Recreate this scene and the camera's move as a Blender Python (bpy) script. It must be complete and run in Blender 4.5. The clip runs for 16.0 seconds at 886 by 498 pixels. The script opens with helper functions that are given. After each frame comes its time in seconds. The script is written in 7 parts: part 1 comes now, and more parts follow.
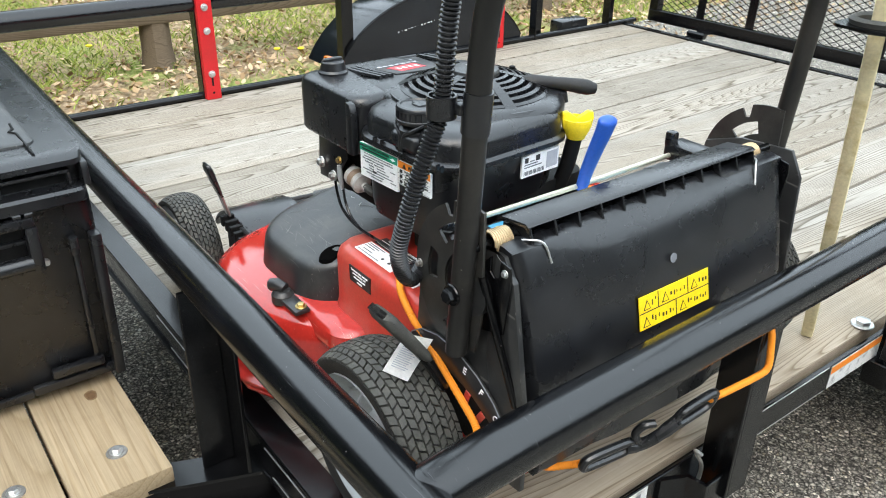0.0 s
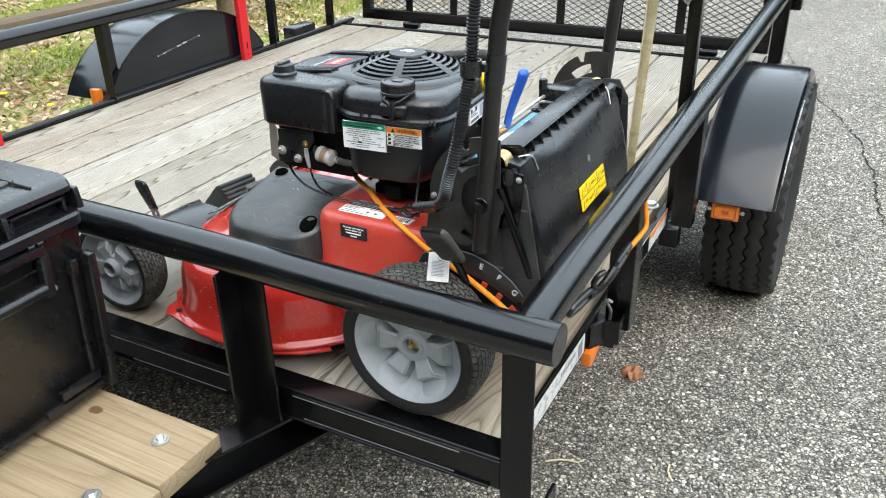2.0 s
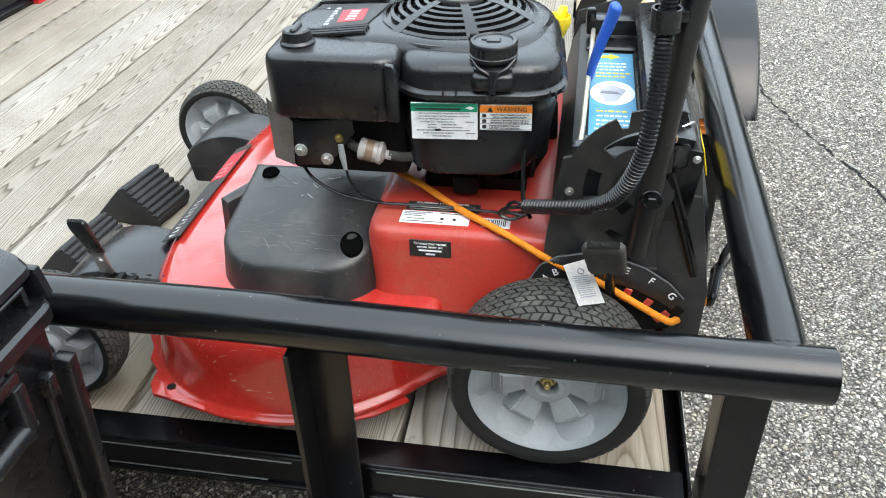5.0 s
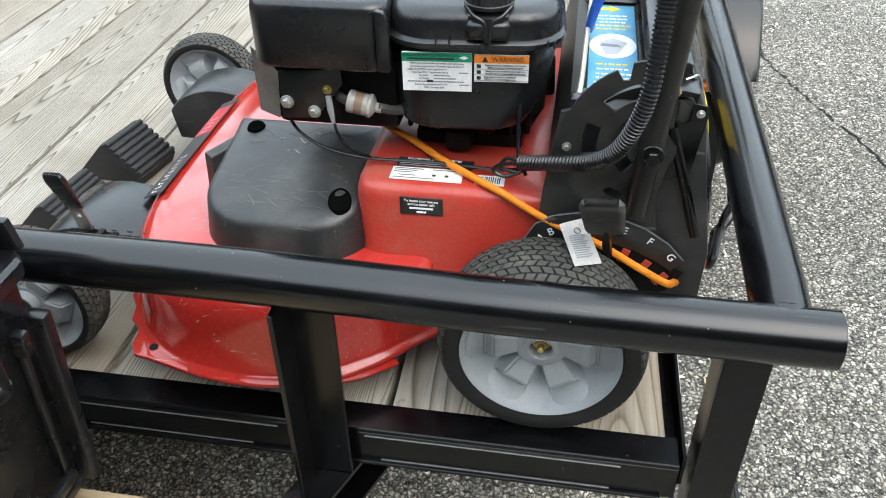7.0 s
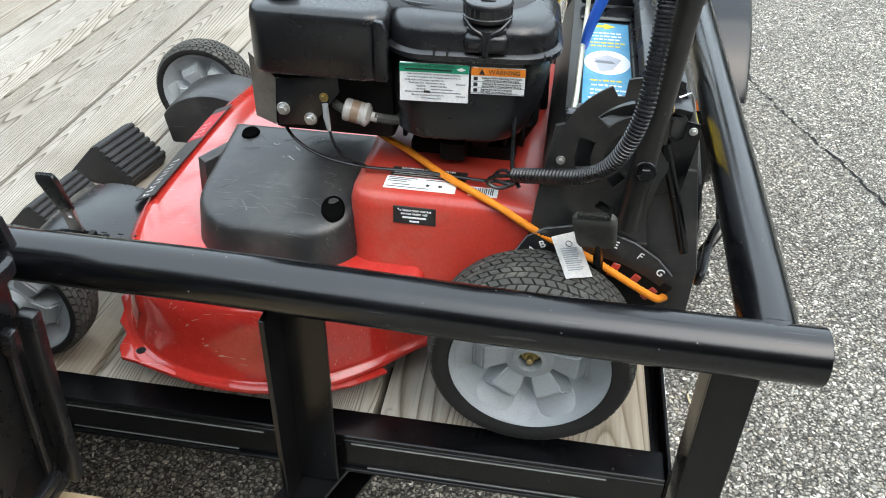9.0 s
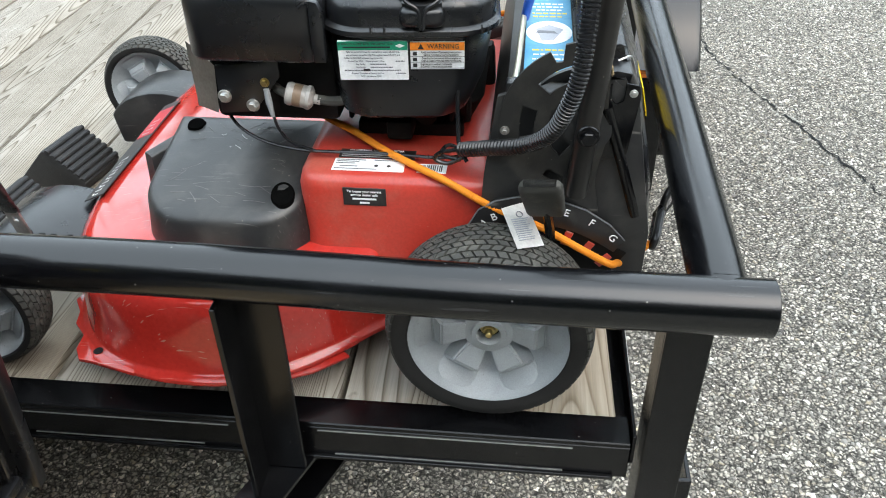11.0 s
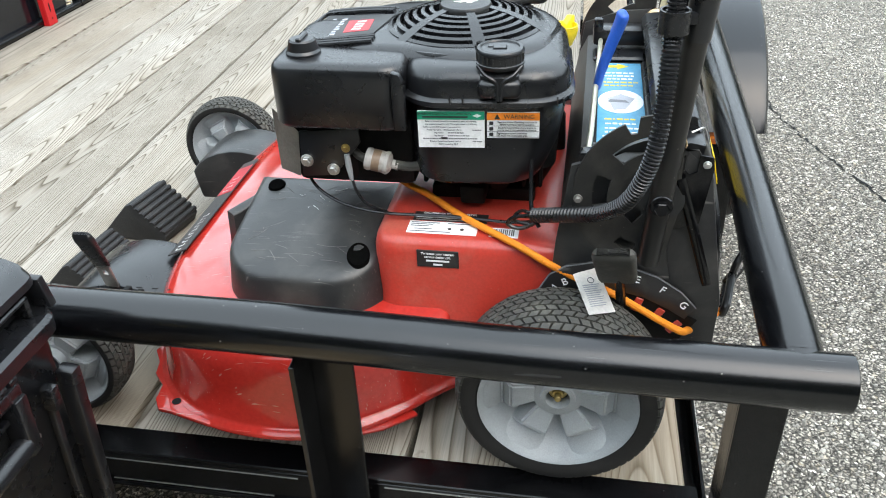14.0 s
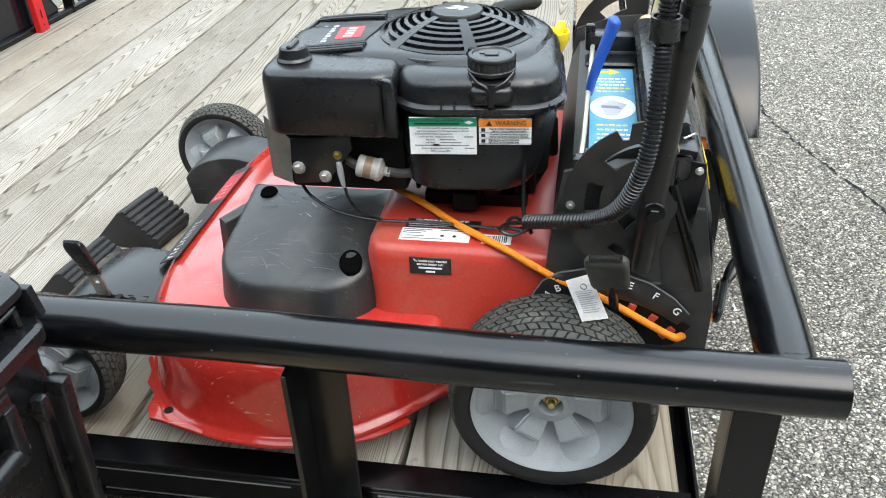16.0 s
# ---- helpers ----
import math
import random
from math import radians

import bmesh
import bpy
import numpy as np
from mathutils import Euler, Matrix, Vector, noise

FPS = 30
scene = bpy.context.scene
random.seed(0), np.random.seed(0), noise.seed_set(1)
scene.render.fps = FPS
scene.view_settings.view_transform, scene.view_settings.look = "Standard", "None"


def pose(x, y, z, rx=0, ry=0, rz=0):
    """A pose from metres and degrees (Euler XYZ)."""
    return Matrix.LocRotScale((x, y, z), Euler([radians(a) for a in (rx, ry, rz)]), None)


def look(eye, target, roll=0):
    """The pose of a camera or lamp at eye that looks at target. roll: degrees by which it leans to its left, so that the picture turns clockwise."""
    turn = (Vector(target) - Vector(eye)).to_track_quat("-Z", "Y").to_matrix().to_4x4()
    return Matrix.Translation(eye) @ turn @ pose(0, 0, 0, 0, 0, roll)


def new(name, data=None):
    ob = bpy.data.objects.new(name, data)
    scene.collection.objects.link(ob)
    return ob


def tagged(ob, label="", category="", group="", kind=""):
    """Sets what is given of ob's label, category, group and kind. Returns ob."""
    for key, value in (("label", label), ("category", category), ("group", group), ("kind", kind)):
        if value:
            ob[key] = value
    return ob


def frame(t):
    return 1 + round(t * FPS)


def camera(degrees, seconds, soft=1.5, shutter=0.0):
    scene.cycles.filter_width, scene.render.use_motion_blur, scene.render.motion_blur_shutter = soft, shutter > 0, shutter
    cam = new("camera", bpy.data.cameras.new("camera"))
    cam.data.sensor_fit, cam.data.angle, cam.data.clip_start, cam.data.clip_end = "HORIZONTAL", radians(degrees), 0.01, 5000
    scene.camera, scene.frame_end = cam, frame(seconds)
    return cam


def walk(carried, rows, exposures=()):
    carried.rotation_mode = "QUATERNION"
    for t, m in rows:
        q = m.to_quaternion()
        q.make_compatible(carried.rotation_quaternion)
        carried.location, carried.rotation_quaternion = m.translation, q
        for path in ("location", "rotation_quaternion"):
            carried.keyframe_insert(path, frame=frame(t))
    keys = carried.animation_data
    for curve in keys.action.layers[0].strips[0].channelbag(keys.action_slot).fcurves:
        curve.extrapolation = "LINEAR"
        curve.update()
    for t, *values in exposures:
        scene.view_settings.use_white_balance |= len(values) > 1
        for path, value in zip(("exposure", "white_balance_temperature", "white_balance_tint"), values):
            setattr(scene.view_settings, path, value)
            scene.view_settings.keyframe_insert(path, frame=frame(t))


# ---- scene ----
cam = camera(57.5, 16.0, soft=1.0)
PATH = [
    (0, (0.4424, -0.3127, 0.8259), (-0.9629, 0.7631, -0.1056), 0.92),
    (0.5, (0.3595, -0.5465, 0.8524), (-0.7532, 0.8423, -0.0604), -0.45),
    (1, (0.3348, -0.7899, 0.8915), (-0.524, 0.7628, -0.0313), -0.55),
    (1.5, (0.3176, -0.8339, 0.8874), (-0.5213, 0.7407, -0.0163), -0.02),
    (2, (0.3269, -0.8482, 0.8722), (-0.5125, 0.7208, -0.041), -1.20),
    (2.5, (0.2463, -0.7684, 0.8437), (-0.6007, 0.7831, -0.092), -3.10),
    (3, (0.0937, -0.6141, 0.8338), (-0.7463, 0.9401, -0.1037), -4.45),
    (3.5, (-0.0014, -0.5721, 0.8314), (-0.6533, 1.0356, -0.1636), -3.09),
    (4, (-0.1238, -0.6335, 0.8695), (-0.6135, 0.9888, -0.1928), -3.20),
    (4.5, (-0.2046, -0.6692, 0.861), (-0.6245, 0.9538, -0.2296), -3.12),
    (5, (-0.2302, -0.6536, 0.8489), (-0.5308, 0.9704, -0.279), -1.80),
    (5.2, (-0.2286, -0.647, 0.8405), (-0.514, 0.9688, -0.3031), -1.74),
    (7.5, (-0.2372, -0.6198, 0.812), (-0.5234, 0.9495, -0.3945), -0.69),
    (8, (-0.2515, -0.6092, 0.8028), (-0.5466, 0.9494, -0.4152), -0.29),
    (8.5, (-0.2518, -0.6295, 0.8094), (-0.528, 0.9452, -0.3923), 0.75),
    (9, (-0.2416, -0.6375, 0.8189), (-0.4828, 0.9671, -0.3503), 1.27),
    (9.5, (-0.2409, -0.64, 0.8098), (-0.4614, 0.9579, -0.3727), 1.34),
    (9.7, (-0.2367, -0.6419, 0.8093), (-0.4448, 0.9575, -0.3733), 1.20),
    (11.8, (-0.2035, -0.6399, 0.7987), (-0.4194, 0.9575, -0.3853), -2.86),
    (12, (-0.2043, -0.6425, 0.8077), (-0.4371, 0.9579, -0.369), -3.14),
    (12.5, (-0.2163, -0.6495, 0.8305), (-0.5133, 0.9757, -0.2967), -3.49),
    (13, (-0.2234, -0.6527, 0.8303), (-0.5455, 0.9942, -0.2579), -2.85),
    (13.5, (-0.2294, -0.6546, 0.8291), (-0.5598, 0.9966, -0.2499), -2.72),
    (14, (-0.2295, -0.6519, 0.8291), (-0.5553, 0.999, -0.252), -2.53),
    (14.5, (-0.2289, -0.6514, 0.8346), (-0.5443, 1.0099, -0.2334), -2.31),
    (15, (-0.2318, -0.6504, 0.8306), (-0.5433, 1.0119, -0.237), -2.12),
    (15.5, (-0.2278, -0.6479, 0.8289), (-0.5462, 1.0113, -0.2413), -2.44),
    (16, (-0.2275, -0.6474, 0.8301), (-0.541, 1.0114, -0.2422), -2.54),
]
walk(cam, [(t, look(eye, target, roll)) for t, eye, target, roll in PATH], exposures=((0.0, 1.05), (1.0, 1.13), (2.0, 1.06), (3.0, 1.09), (4.0, 1.13), (5.0, 1.06), (7.5, 1.00), (12.5, 1.03), (16.0, 1.04)))

# ---------------------------------------------------------------- light
world = bpy.data.worlds.new("overcast_sky")
scene.world = world
world.use_nodes = True
wn = world.node_tree
sky = wn.nodes.new("ShaderNodeTexSky")
sky.sky_type, sky.sun_disc = "NISHITA", False
sky.sun_elevation, sky.sun_rotation = radians(51), radians(130)
sky.air_density, sky.dust_density, sky.ozone_density = 1.0, 6.0, 1.0
soft_white = wn.nodes.new("ShaderNodeMix")
soft_white.data_type = "RGBA"
soft_white.inputs[0].default_value = 0.66
soft_white.inputs[7].default_value = (11.0, 12.7, 13.7, 1)
wn.links.new(sky.outputs[0], soft_white.inputs[6])
wn.links.new(soft_white.outputs[2], wn.nodes["Background"].inputs[0])
wn.nodes["Background"].inputs[1].default_value = 0.15

sun = new("sun", bpy.data.lights.new("sun", "SUN"))
sun.data.energy, sun.data.angle, sun.data.color = 0.8, radians(60), (1.0, 0.985, 0.955)
sun.matrix_world = look((0, 0, 10), (-6.2, 5.2, 0))

# ---------------------------------------------------------------- materials
def nodes_of(name):
    m = bpy.data.materials.new(name)
    m.use_nodes = True
    return m, m.node_tree.nodes, m.node_tree.links, m.node_tree.nodes["Principled BSDF"]


def coords(n, l, scale=(1, 1, 1), per_object=False):
    tc = n.new("ShaderNodeTexCoord")
    mp = n.new("ShaderNodeMapping")
    mp.inputs["Scale"].default_value = scale
    l.new(tc.outputs["Object"], mp.inputs["Vector"])
    if per_object:
        info = n.new("ShaderNodeObjectInfo")
        mul = n.new("ShaderNodeMath")
        mul.operation, mul.inputs[1].default_value = "MULTIPLY", 37.0
        l.new(info.outputs["Random"], mul.inputs[0])
        comb = n.new("ShaderNodeCombineXYZ")
        for i in range(3):
            l.new(mul.outputs[0], comb.inputs[i])
        l.new(comb.outputs[0], mp.inputs["Location"])
    return mp.outputs[0]


def noise_tex(n, l, vec, scale, detail=4.0, rough=0.55, dist=0.0):
    t = n.new("ShaderNodeTexNoise")
    t.inputs["Scale"].default_value, t.inputs["Detail"].default_value = scale, detail
    t.inputs["Roughness"].default_value, t.inputs["Distortion"].default_value = rough, dist
    l.new(vec, t.inputs["Vector"])
    return t.outputs["Fac"]


def ramp(n, l, fac, stops):
    r = n.new("ShaderNodeValToRGB")
    els = r.color_ramp.elements
    while len(els) < len(stops):
        els.new(0.5)
    for e, (p, c) in zip(els, stops):
        e.position, e.color = p, (*c, 1) if len(c) == 3 else c
    l.new(fac, r.inputs[0])
    return r.outputs[0]


def mixc(n, l, fac, a, b, mode="MIX"):
    m = n.new("ShaderNodeMix")
    m.data_type, m.blend_type = "RGBA", mode
    for sock, v in ((0, fac), (6, a), (7, b)):
        if isinstance(v, (int, float)):
            m.inputs[sock].default_value = v
        elif isinstance(v, tuple):
            m.inputs[sock].default_value = (*v, 1)
        else:
            l.new(v, m.inputs[sock])
    return m.outputs[2]


def bump(n, l, p, height, strength=0.3, distance=0.002, before=None):
    b = n.new("ShaderNodeBump")
    b.inputs["Strength"].default_value, b.inputs["Distance"].default_value = strength, distance
    l.new(height, b.inputs["Height"])
    if before is not None:
        l.new(before, b.inputs["Normal"])
    l.new(b.outputs[0], p.inputs["Normal"])
    return b.outputs[0]


def maprange(n, l, v, lo, hi):
    m = n.new("ShaderNodeMapRange")
    m.inputs[3].default_value, m.inputs[4].default_value = lo, hi
    l.new(v, m.inputs[0])
    return m.outputs[0]


def surface(name, base, worn, rough=(0.4, 0.6), metal=0.0, coarse=6.0, fine=180.0, grain=0.25, wear=(0.52, 0.75), coat=0.0, dents=0.001, spec=0.5, scratch=None, specks=None):
    """A painted, moulded or metal surface: base colour with worn patches, fine grain, uneven gloss, scratches and specks of dust."""
    m, n, l, p = nodes_of(name)
    v = coords(n, l)
    big = noise_tex(n, l, v, coarse, 6, 0.6, 0.4)
    small = noise_tex(n, l, v, fine, 3, 0.6)
    patches = ramp(n, l, big, [(wear[0], (0, 0, 0)), (wear[1], (1, 1, 1))])
    col = mixc(n, l, patches, base, worn)
    dark = ramp(n, l, small, [(0.3, (0.82, 0.82, 0.82)), (0.7, (1.12, 1.12, 1.12))])
    col = mixc(n, l, 0.6, col, dark, "MULTIPLY")
    if scratch:
        for turn, lim in ((0.7, 0.745), (2.3, 0.75), (1.35, 0.755), (2.9, 0.755)):
            mp = n.new("ShaderNodeMapping")
            mp.inputs["Rotation"].default_value = (turn * 0.4, turn * 0.3, turn)
            mp.inputs["Scale"].default_value = (11, 800, 90)
            l.new(v, mp.inputs["Vector"])
            lines = noise_tex(n, l, mp.outputs[0], 1.0, 1, 0.4, 0.0)
            col = mixc(n, l, ramp(n, l, lines, [(lim, (0, 0, 0)), (lim + 0.04, (0.8, 0.8, 0.8))]), col, scratch)
    if specks:
        t = n.new("ShaderNodeTexVoronoi")
        t.inputs["Scale"].default_value = specks[1]
        l.new(v, t.inputs["Vector"])
        sep = n.new("ShaderNodeSeparateColor")
        l.new(t.outputs["Color"], sep.inputs[0])
        wob = noise_tex(n, l, v, specks[1] * 3.0, 2, 0.6)
        dist = n.new("ShaderNodeMath")
        dist.operation = "MULTIPLY"
        l.new(t.outputs["Distance"], dist.inputs[0])
        l.new(maprange(n, l, wob, 0.3, 2.4), dist.inputs[1])
        near = ramp(n, l, dist.outputs[0], [(0.07, (1, 1, 1)), (0.13, (0, 0, 0))])
        some = ramp(n, l, sep.outputs[0], [(0.70, (0, 0, 0)), (0.95, (0.9, 0.9, 0.9))])
        col = mixc(n, l, mixc(n, l, 1.0, near, some, "MULTIPLY"), col, specks[0])
    l.new(col, p.inputs["Base Color"])
    l.new(maprange(n, l, big, *rough), p.inputs["Roughness"])
    p.inputs["Metallic"].default_value = metal
    p.inputs["Coat Weight"].default_value = coat
    p.inputs["Coat Roughness"].default_value = 0.10
    p.inputs["Specular IOR Level"].default_value = spec
    bump(n, l, p, small, grain, dents)
    return m


def plank_wood(name, light, mid, dark, scale=1.0, along="y", lines=150.0, tan=None):
    """Flat-sawn softwood: long grain along one axis, cathedral rings, knots, small checks."""
    m, n, l, p = nodes_of(name)
    st = (5.0, 0.22, 5.0) if along == "y" else (0.22, 5.0, 5.0)
    v = coords(n, l, st, True)
    base = coords(n, l, (1, 1, 1), True)
    field = noise_tex(n, l, v, 1.0 * scale, 1.5, 0.4, 0.15)
    many = n.new("ShaderNodeMath")
    many.operation, many.inputs[1].default_value = "MULTIPLY", lines
    l.new(field, many.inputs[0])
    saw = n.new("ShaderNodeMath")
    saw.operation = "FRACT"
    l.new(many.outputs[0], saw.inputs[0])
    rings = ramp(n, l, saw.outputs[0], [(0.0, light), (0.46, light), (0.74, mid), (0.91, dark), (1.0, light)])
    fibre = noise_tex(n, l, coords(n, l, (260, 5, 260) if along == "y" else (5, 260, 260), True), 1.0, 4, 0.65)
    col = mixc(n, l, 0.55, rings, ramp(n, l, fibre, [(0.3, (0.58, 0.56, 0.52)), (0.72, (1.22, 1.21, 1.19))]), "MULTIPLY")
    if tan:
        col = mixc(n, l, ramp(n, l, noise_tex(n, l, v, 0.7, 5, 0.6, 0.6), [(0.47, (0, 0, 0)), (0.72, (0.7, 0.7, 0.7))]), col, mixc(n, l, 1.0, col, tan, "MULTIPLY"))
    stain = noise_tex(n, l, base, 3.2, 6, 0.65, 0.8)
    col = mixc(n, l, 1.0, col, ramp(n, l, stain, [(0.30, (0.80, 0.78, 0.75)), (0.5, (0.98, 0.97, 0.95)), (0.75, (1.10, 1.10, 1.10))]), "MULTIPLY")
    spots = noise_tex(n, l, base, 26, 3, 0.6)
    col = mixc(n, l, ramp(n, l, spots, [(0.69, (0, 0, 0)), (0.78, (0.75, 0.75, 0.75))]), col, dark)
    info = n.new("ShaderNodeObjectInfo")
    tone = ramp(n, l, info.outputs["Random"], [(0.0, (0.86, 0.845, 0.81)), (0.5, (1.0, 0.99, 0.97)), (1.0, (1.10, 1.10, 1.09))])
    l.new(mixc(n, l, 1.0, col, tone, "MULTIPLY"), p.inputs["Base Color"])
    l.new(maprange(n, l, fibre, 0.7, 0.95), p.inputs["Roughness"])
    p.inputs["Specular IOR Level"].default_value = 0.25
    b1 = bump(n, l, p, fibre, 0.35, 0.0012)
    bump(n, l, p, saw.outputs[0], 0.10, 0.0012, b1)
    return m


def asphalt_mat():
    m, n, l, p = nodes_of("worn_asphalt")
    v = coords(n, l)
    warp = n.new("ShaderNodeTexNoise")
    warp.inputs["Scale"].default_value, warp.inputs["Detail"].default_value = 90, 2
    l.new(v, warp.inputs["Vector"])
    add = n.new("ShaderNodeVectorMath")
    add.operation = "MULTIPLY_ADD"
    add.inputs[1].default_value = (0.011, 0.011, 0.011)
    l.new(warp.outputs["Color"], add.inputs[0])
    l.new(v, add.inputs[2])
    def stones(scale):
        t = n.new("ShaderNodeTexVoronoi")
        t.inputs["Scale"].default_value = scale
        l.new(add.outputs[0], t.inputs["Vector"])
        e = n.new("ShaderNodeTexVoronoi")
        e.feature = "DISTANCE_TO_EDGE"
        e.inputs["Scale"].default_value = scale
        l.new(add.outputs[0], e.inputs["Vector"])
        sep = n.new("ShaderNodeSeparateColor")
        l.new(t.outputs["Color"], sep.inputs[0])
        return sep.outputs[0], sep.outputs[1], e.outputs["Distance"]
    a, hue, edge = stones(92)
    c, hue2, edge2 = stones(210)
    tone = ramp(n, l, a, [(0.0, (0.06, 0.059, 0.056)), (0.30, (0.17, 0.167, 0.157)), (0.60, (0.33, 0.325, 0.305)), (0.84, (0.54, 0.53, 0.50)), (0.96, (0.92, 0.91, 0.87))])
    warm = mixc(n, l, ramp(n, l, hue, [(0.74, (0, 0, 0)), (0.92, (0.6, 0.6, 0.6))]), tone, (0.42, 0.38, 0.30))
    fine = ramp(n, l, c, [(0.0, (0.06, 0.059, 0.056)), (0.5, (0.24, 0.236, 0.222)), (1.0, (0.56, 0.55, 0.515))])
    pick = ramp(n, l, hue2, [(0.36, (0, 0, 0)), (0.46, (1, 1, 1))])
    col = mixc(n, l, pick, warm, fine)
    gaps = ramp(n, l, edge, [(0.0, (0.05, 0.05, 0.05)), (0.10, (0.50, 0.50, 0.50)), (0.26, (1.15, 1.13, 1.10))])
    col = mixc(n, l, 0.9, col, gaps, "MULTIPLY")
    big = noise_tex(n, l, v, 1.3, 6, 0.6, 0.5)
    col = mixc(n, l, 1.0, col, ramp(n, l, big, [(0.3, (0.92, 0.885, 0.835)), (0.7, (1.27, 1.22, 1.14))]), "MULTIPLY")
    l.new(col, p.inputs["Base Color"])
    p.inputs["Roughness"].default_value = 0.85
    p.inputs["Specular IOR Level"].default_value = 0.3
    b1 = bump(n, l, p, edge, 0.9, 0.006)
    bump(n, l, p, edge2, 0.5, 0.003, b1)
    return m


def earth_mat():
    m, n, l, p = nodes_of("grass_and_leaf_litter")
    v = coords(n, l)
    a = noise_tex(n, l, v, 1.1, 6, 0.62, 0.6)
    b = noise_tex(n, l, v, 22, 5, 0.7)
    green = ramp(n, l, b, [(0.3, (0.08, 0.11, 0.022)), (0.55, (0.23, 0.28, 0.06)), (0.8, (0.42, 0.42, 0.13))])
    litter = ramp(n, l, b, [(0.25, (0.10, 0.065, 0.035)), (0.5, (0.27, 0.19, 0.11)), (0.75, (0.50, 0.40, 0.27))])
    l.new(mixc(n, l, ramp(n, l, a, [(0.42, (0, 0, 0)), (0.56, (1, 1, 1))]), green, litter), p.inputs["Base Color"])
    p.inputs["Roughness"].default_value = 0.95
    bump(n, l, p, b, 0.8, 0.03)
    return m


def leaf_mat(name, stops):
    m, n, l, p = nodes_of(name)
    g = n.new("ShaderNodeNewGeometry")
    l.new(ramp(n, l, g.outputs["Random Per Island"], stops), p.inputs["Base Color"])
    p.inputs["Roughness"].default_value = 0.8
    p.inputs["Specular IOR Level"].default_value = 0.2
    return m


M = {}
M["gloss_black"] = surface("glossy_black_paint", (0.0024, 0.0026, 0.0034), (0.0055, 0.006, 0.008), (0.15, 0.28), coarse=9, fine=420, grain=0.05, dents=0.0004, spec=0.66, scratch=(0.030, 0.030, 0.032), specks=((0.17, 0.165, 0.155), 85.0))
M["frame_black"] = surface("scuffed_black_paint", (0.0022, 0.0023, 0.0028), (0.008, 0.008, 0.009), (0.12, 0.32), coarse=11, fine=300, grain=0.12, dents=0.0006, spec=0.42, specks=((0.13, 0.12, 0.11), 90.0))
# Base leans blue: the sky's reflection is partly put into the fender's colour.
M["fender_black"] = surface("satin_black_steel", (0.006, 0.0075, 0.0105), (0.013, 0.0155, 0.020), (0.08, 0.22), coarse=3, fine=220, grain=0.05, spec=0.46, specks=((0.10, 0.10, 0.10), 90.0))
M["plastic"] = surface("black_moulded_plastic", (0.0085, 0.0090, 0.0107), (0.018, 0.0187, 0.021), (0.20, 0.36), coarse=14, fine=900, grain=0.25, dents=0.0004, spec=0.68, specks=((0.12, 0.115, 0.105), 110.0))
M["plastic_dull"] = surface("scratched_black_plastic", (0.020, 0.0205, 0.0215), (0.060, 0.059, 0.055), (0.28, 0.48), coarse=18, fine=700, grain=0.35, wear=(0.46, 0.78), dents=0.0005, spec=0.6, scratch=(0.15, 0.145, 0.135), specks=((0.25, 0.23, 0.18), 90.0))
M["rubber"] = surface("dusty_black_rubber", (0.050, 0.050, 0.045), (0.120, 0.117, 0.100), (0.65, 0.9), coarse=35, fine=500, grain=0.4, specks=((0.20, 0.18, 0.13), 120.0))
M["tyre_side"] = surface("tyre_sidewall_rubber", (0.009, 0.009, 0.0095), (0.022, 0.0215, 0.021), (0.5, 0.7), coarse=20, fine=500, grain=0.25)
M["road_tyre"] = surface("worn_road_tyre", (0.010, 0.010, 0.0105), (0.024, 0.0235, 0.022), (0.55, 0.75), coarse=16, fine=300, grain=0.35, specks=((0.10, 0.095, 0.085), 60.0))
M["red"] = surface("red_mower_paint", (0.43, 0.025, 0.018), (0.38, 0.048, 0.036), (0.06, 0.18), coarse=9, fine=160, grain=0.06, coat=0.6, scratch=(0.42, 0.20, 0.16), specks=((0.45, 0.16, 0.12), 110.0))
M["red_dusty"] = surface("dusty_red_paint", (0.48, 0.044, 0.029), (0.45, 0.102, 0.072), (0.24, 0.46), coarse=12, fine=260, grain=0.14, coat=0.2, specks=((0.42, 0.20, 0.15), 120.0))
M["red_rack"] = surface("red_powder_coat", (0.55, 0.012, 0.016), (0.42, 0.016, 0.016), (0.3, 0.5), coarse=8, fine=240, grain=0.12)
M["grey_plastic"] = surface("grey_wheel_plastic", (0.36, 0.39, 0.41), (0.29, 0.31, 0.33), (0.38, 0.55), coarse=20, fine=600, grain=0.15, specks=((0.20, 0.19, 0.17), 150.0))
M["zinc"] = surface("zinc_plated_steel", (0.70, 0.70, 0.69), (0.58, 0.58, 0.56), (0.34, 0.55), metal=1.0, coarse=40, fine=600, grain=0.1)
M["brass"] = surface("yellow_zinc_steel", (0.60, 0.47, 0.20), (0.40, 0.32, 0.15), (0.25, 0.45), metal=1.0, coarse=60, fine=500, grain=0.1)
M["spring"] = surface("gold_coated_spring", (0.66, 0.50, 0.30), (0.50, 0.38, 0.22), (0.3, 0.5), metal=0.7, coarse=60, fine=500, grain=0.1)
M["guard"] = surface("dull_steel_guard", (0.42, 0.40, 0.375), (0.27, 0.255, 0.24), (0.35, 0.55), metal=0.8, coarse=9, fine=300, grain=0.1)
M["orange"] = surface("orange_braided_cord", (0.85, 0.27, 0.010), (0.70, 0.22, 0.012), (0.6, 0.8), coarse=60, fine=900, grain=0.5)
M["blue"] = surface("blue_vinyl_grip", (0.018, 0.095, 0.48), (0.016, 0.08, 0.40), (0.35, 0.5), coarse=12, fine=300, grain=0.08)
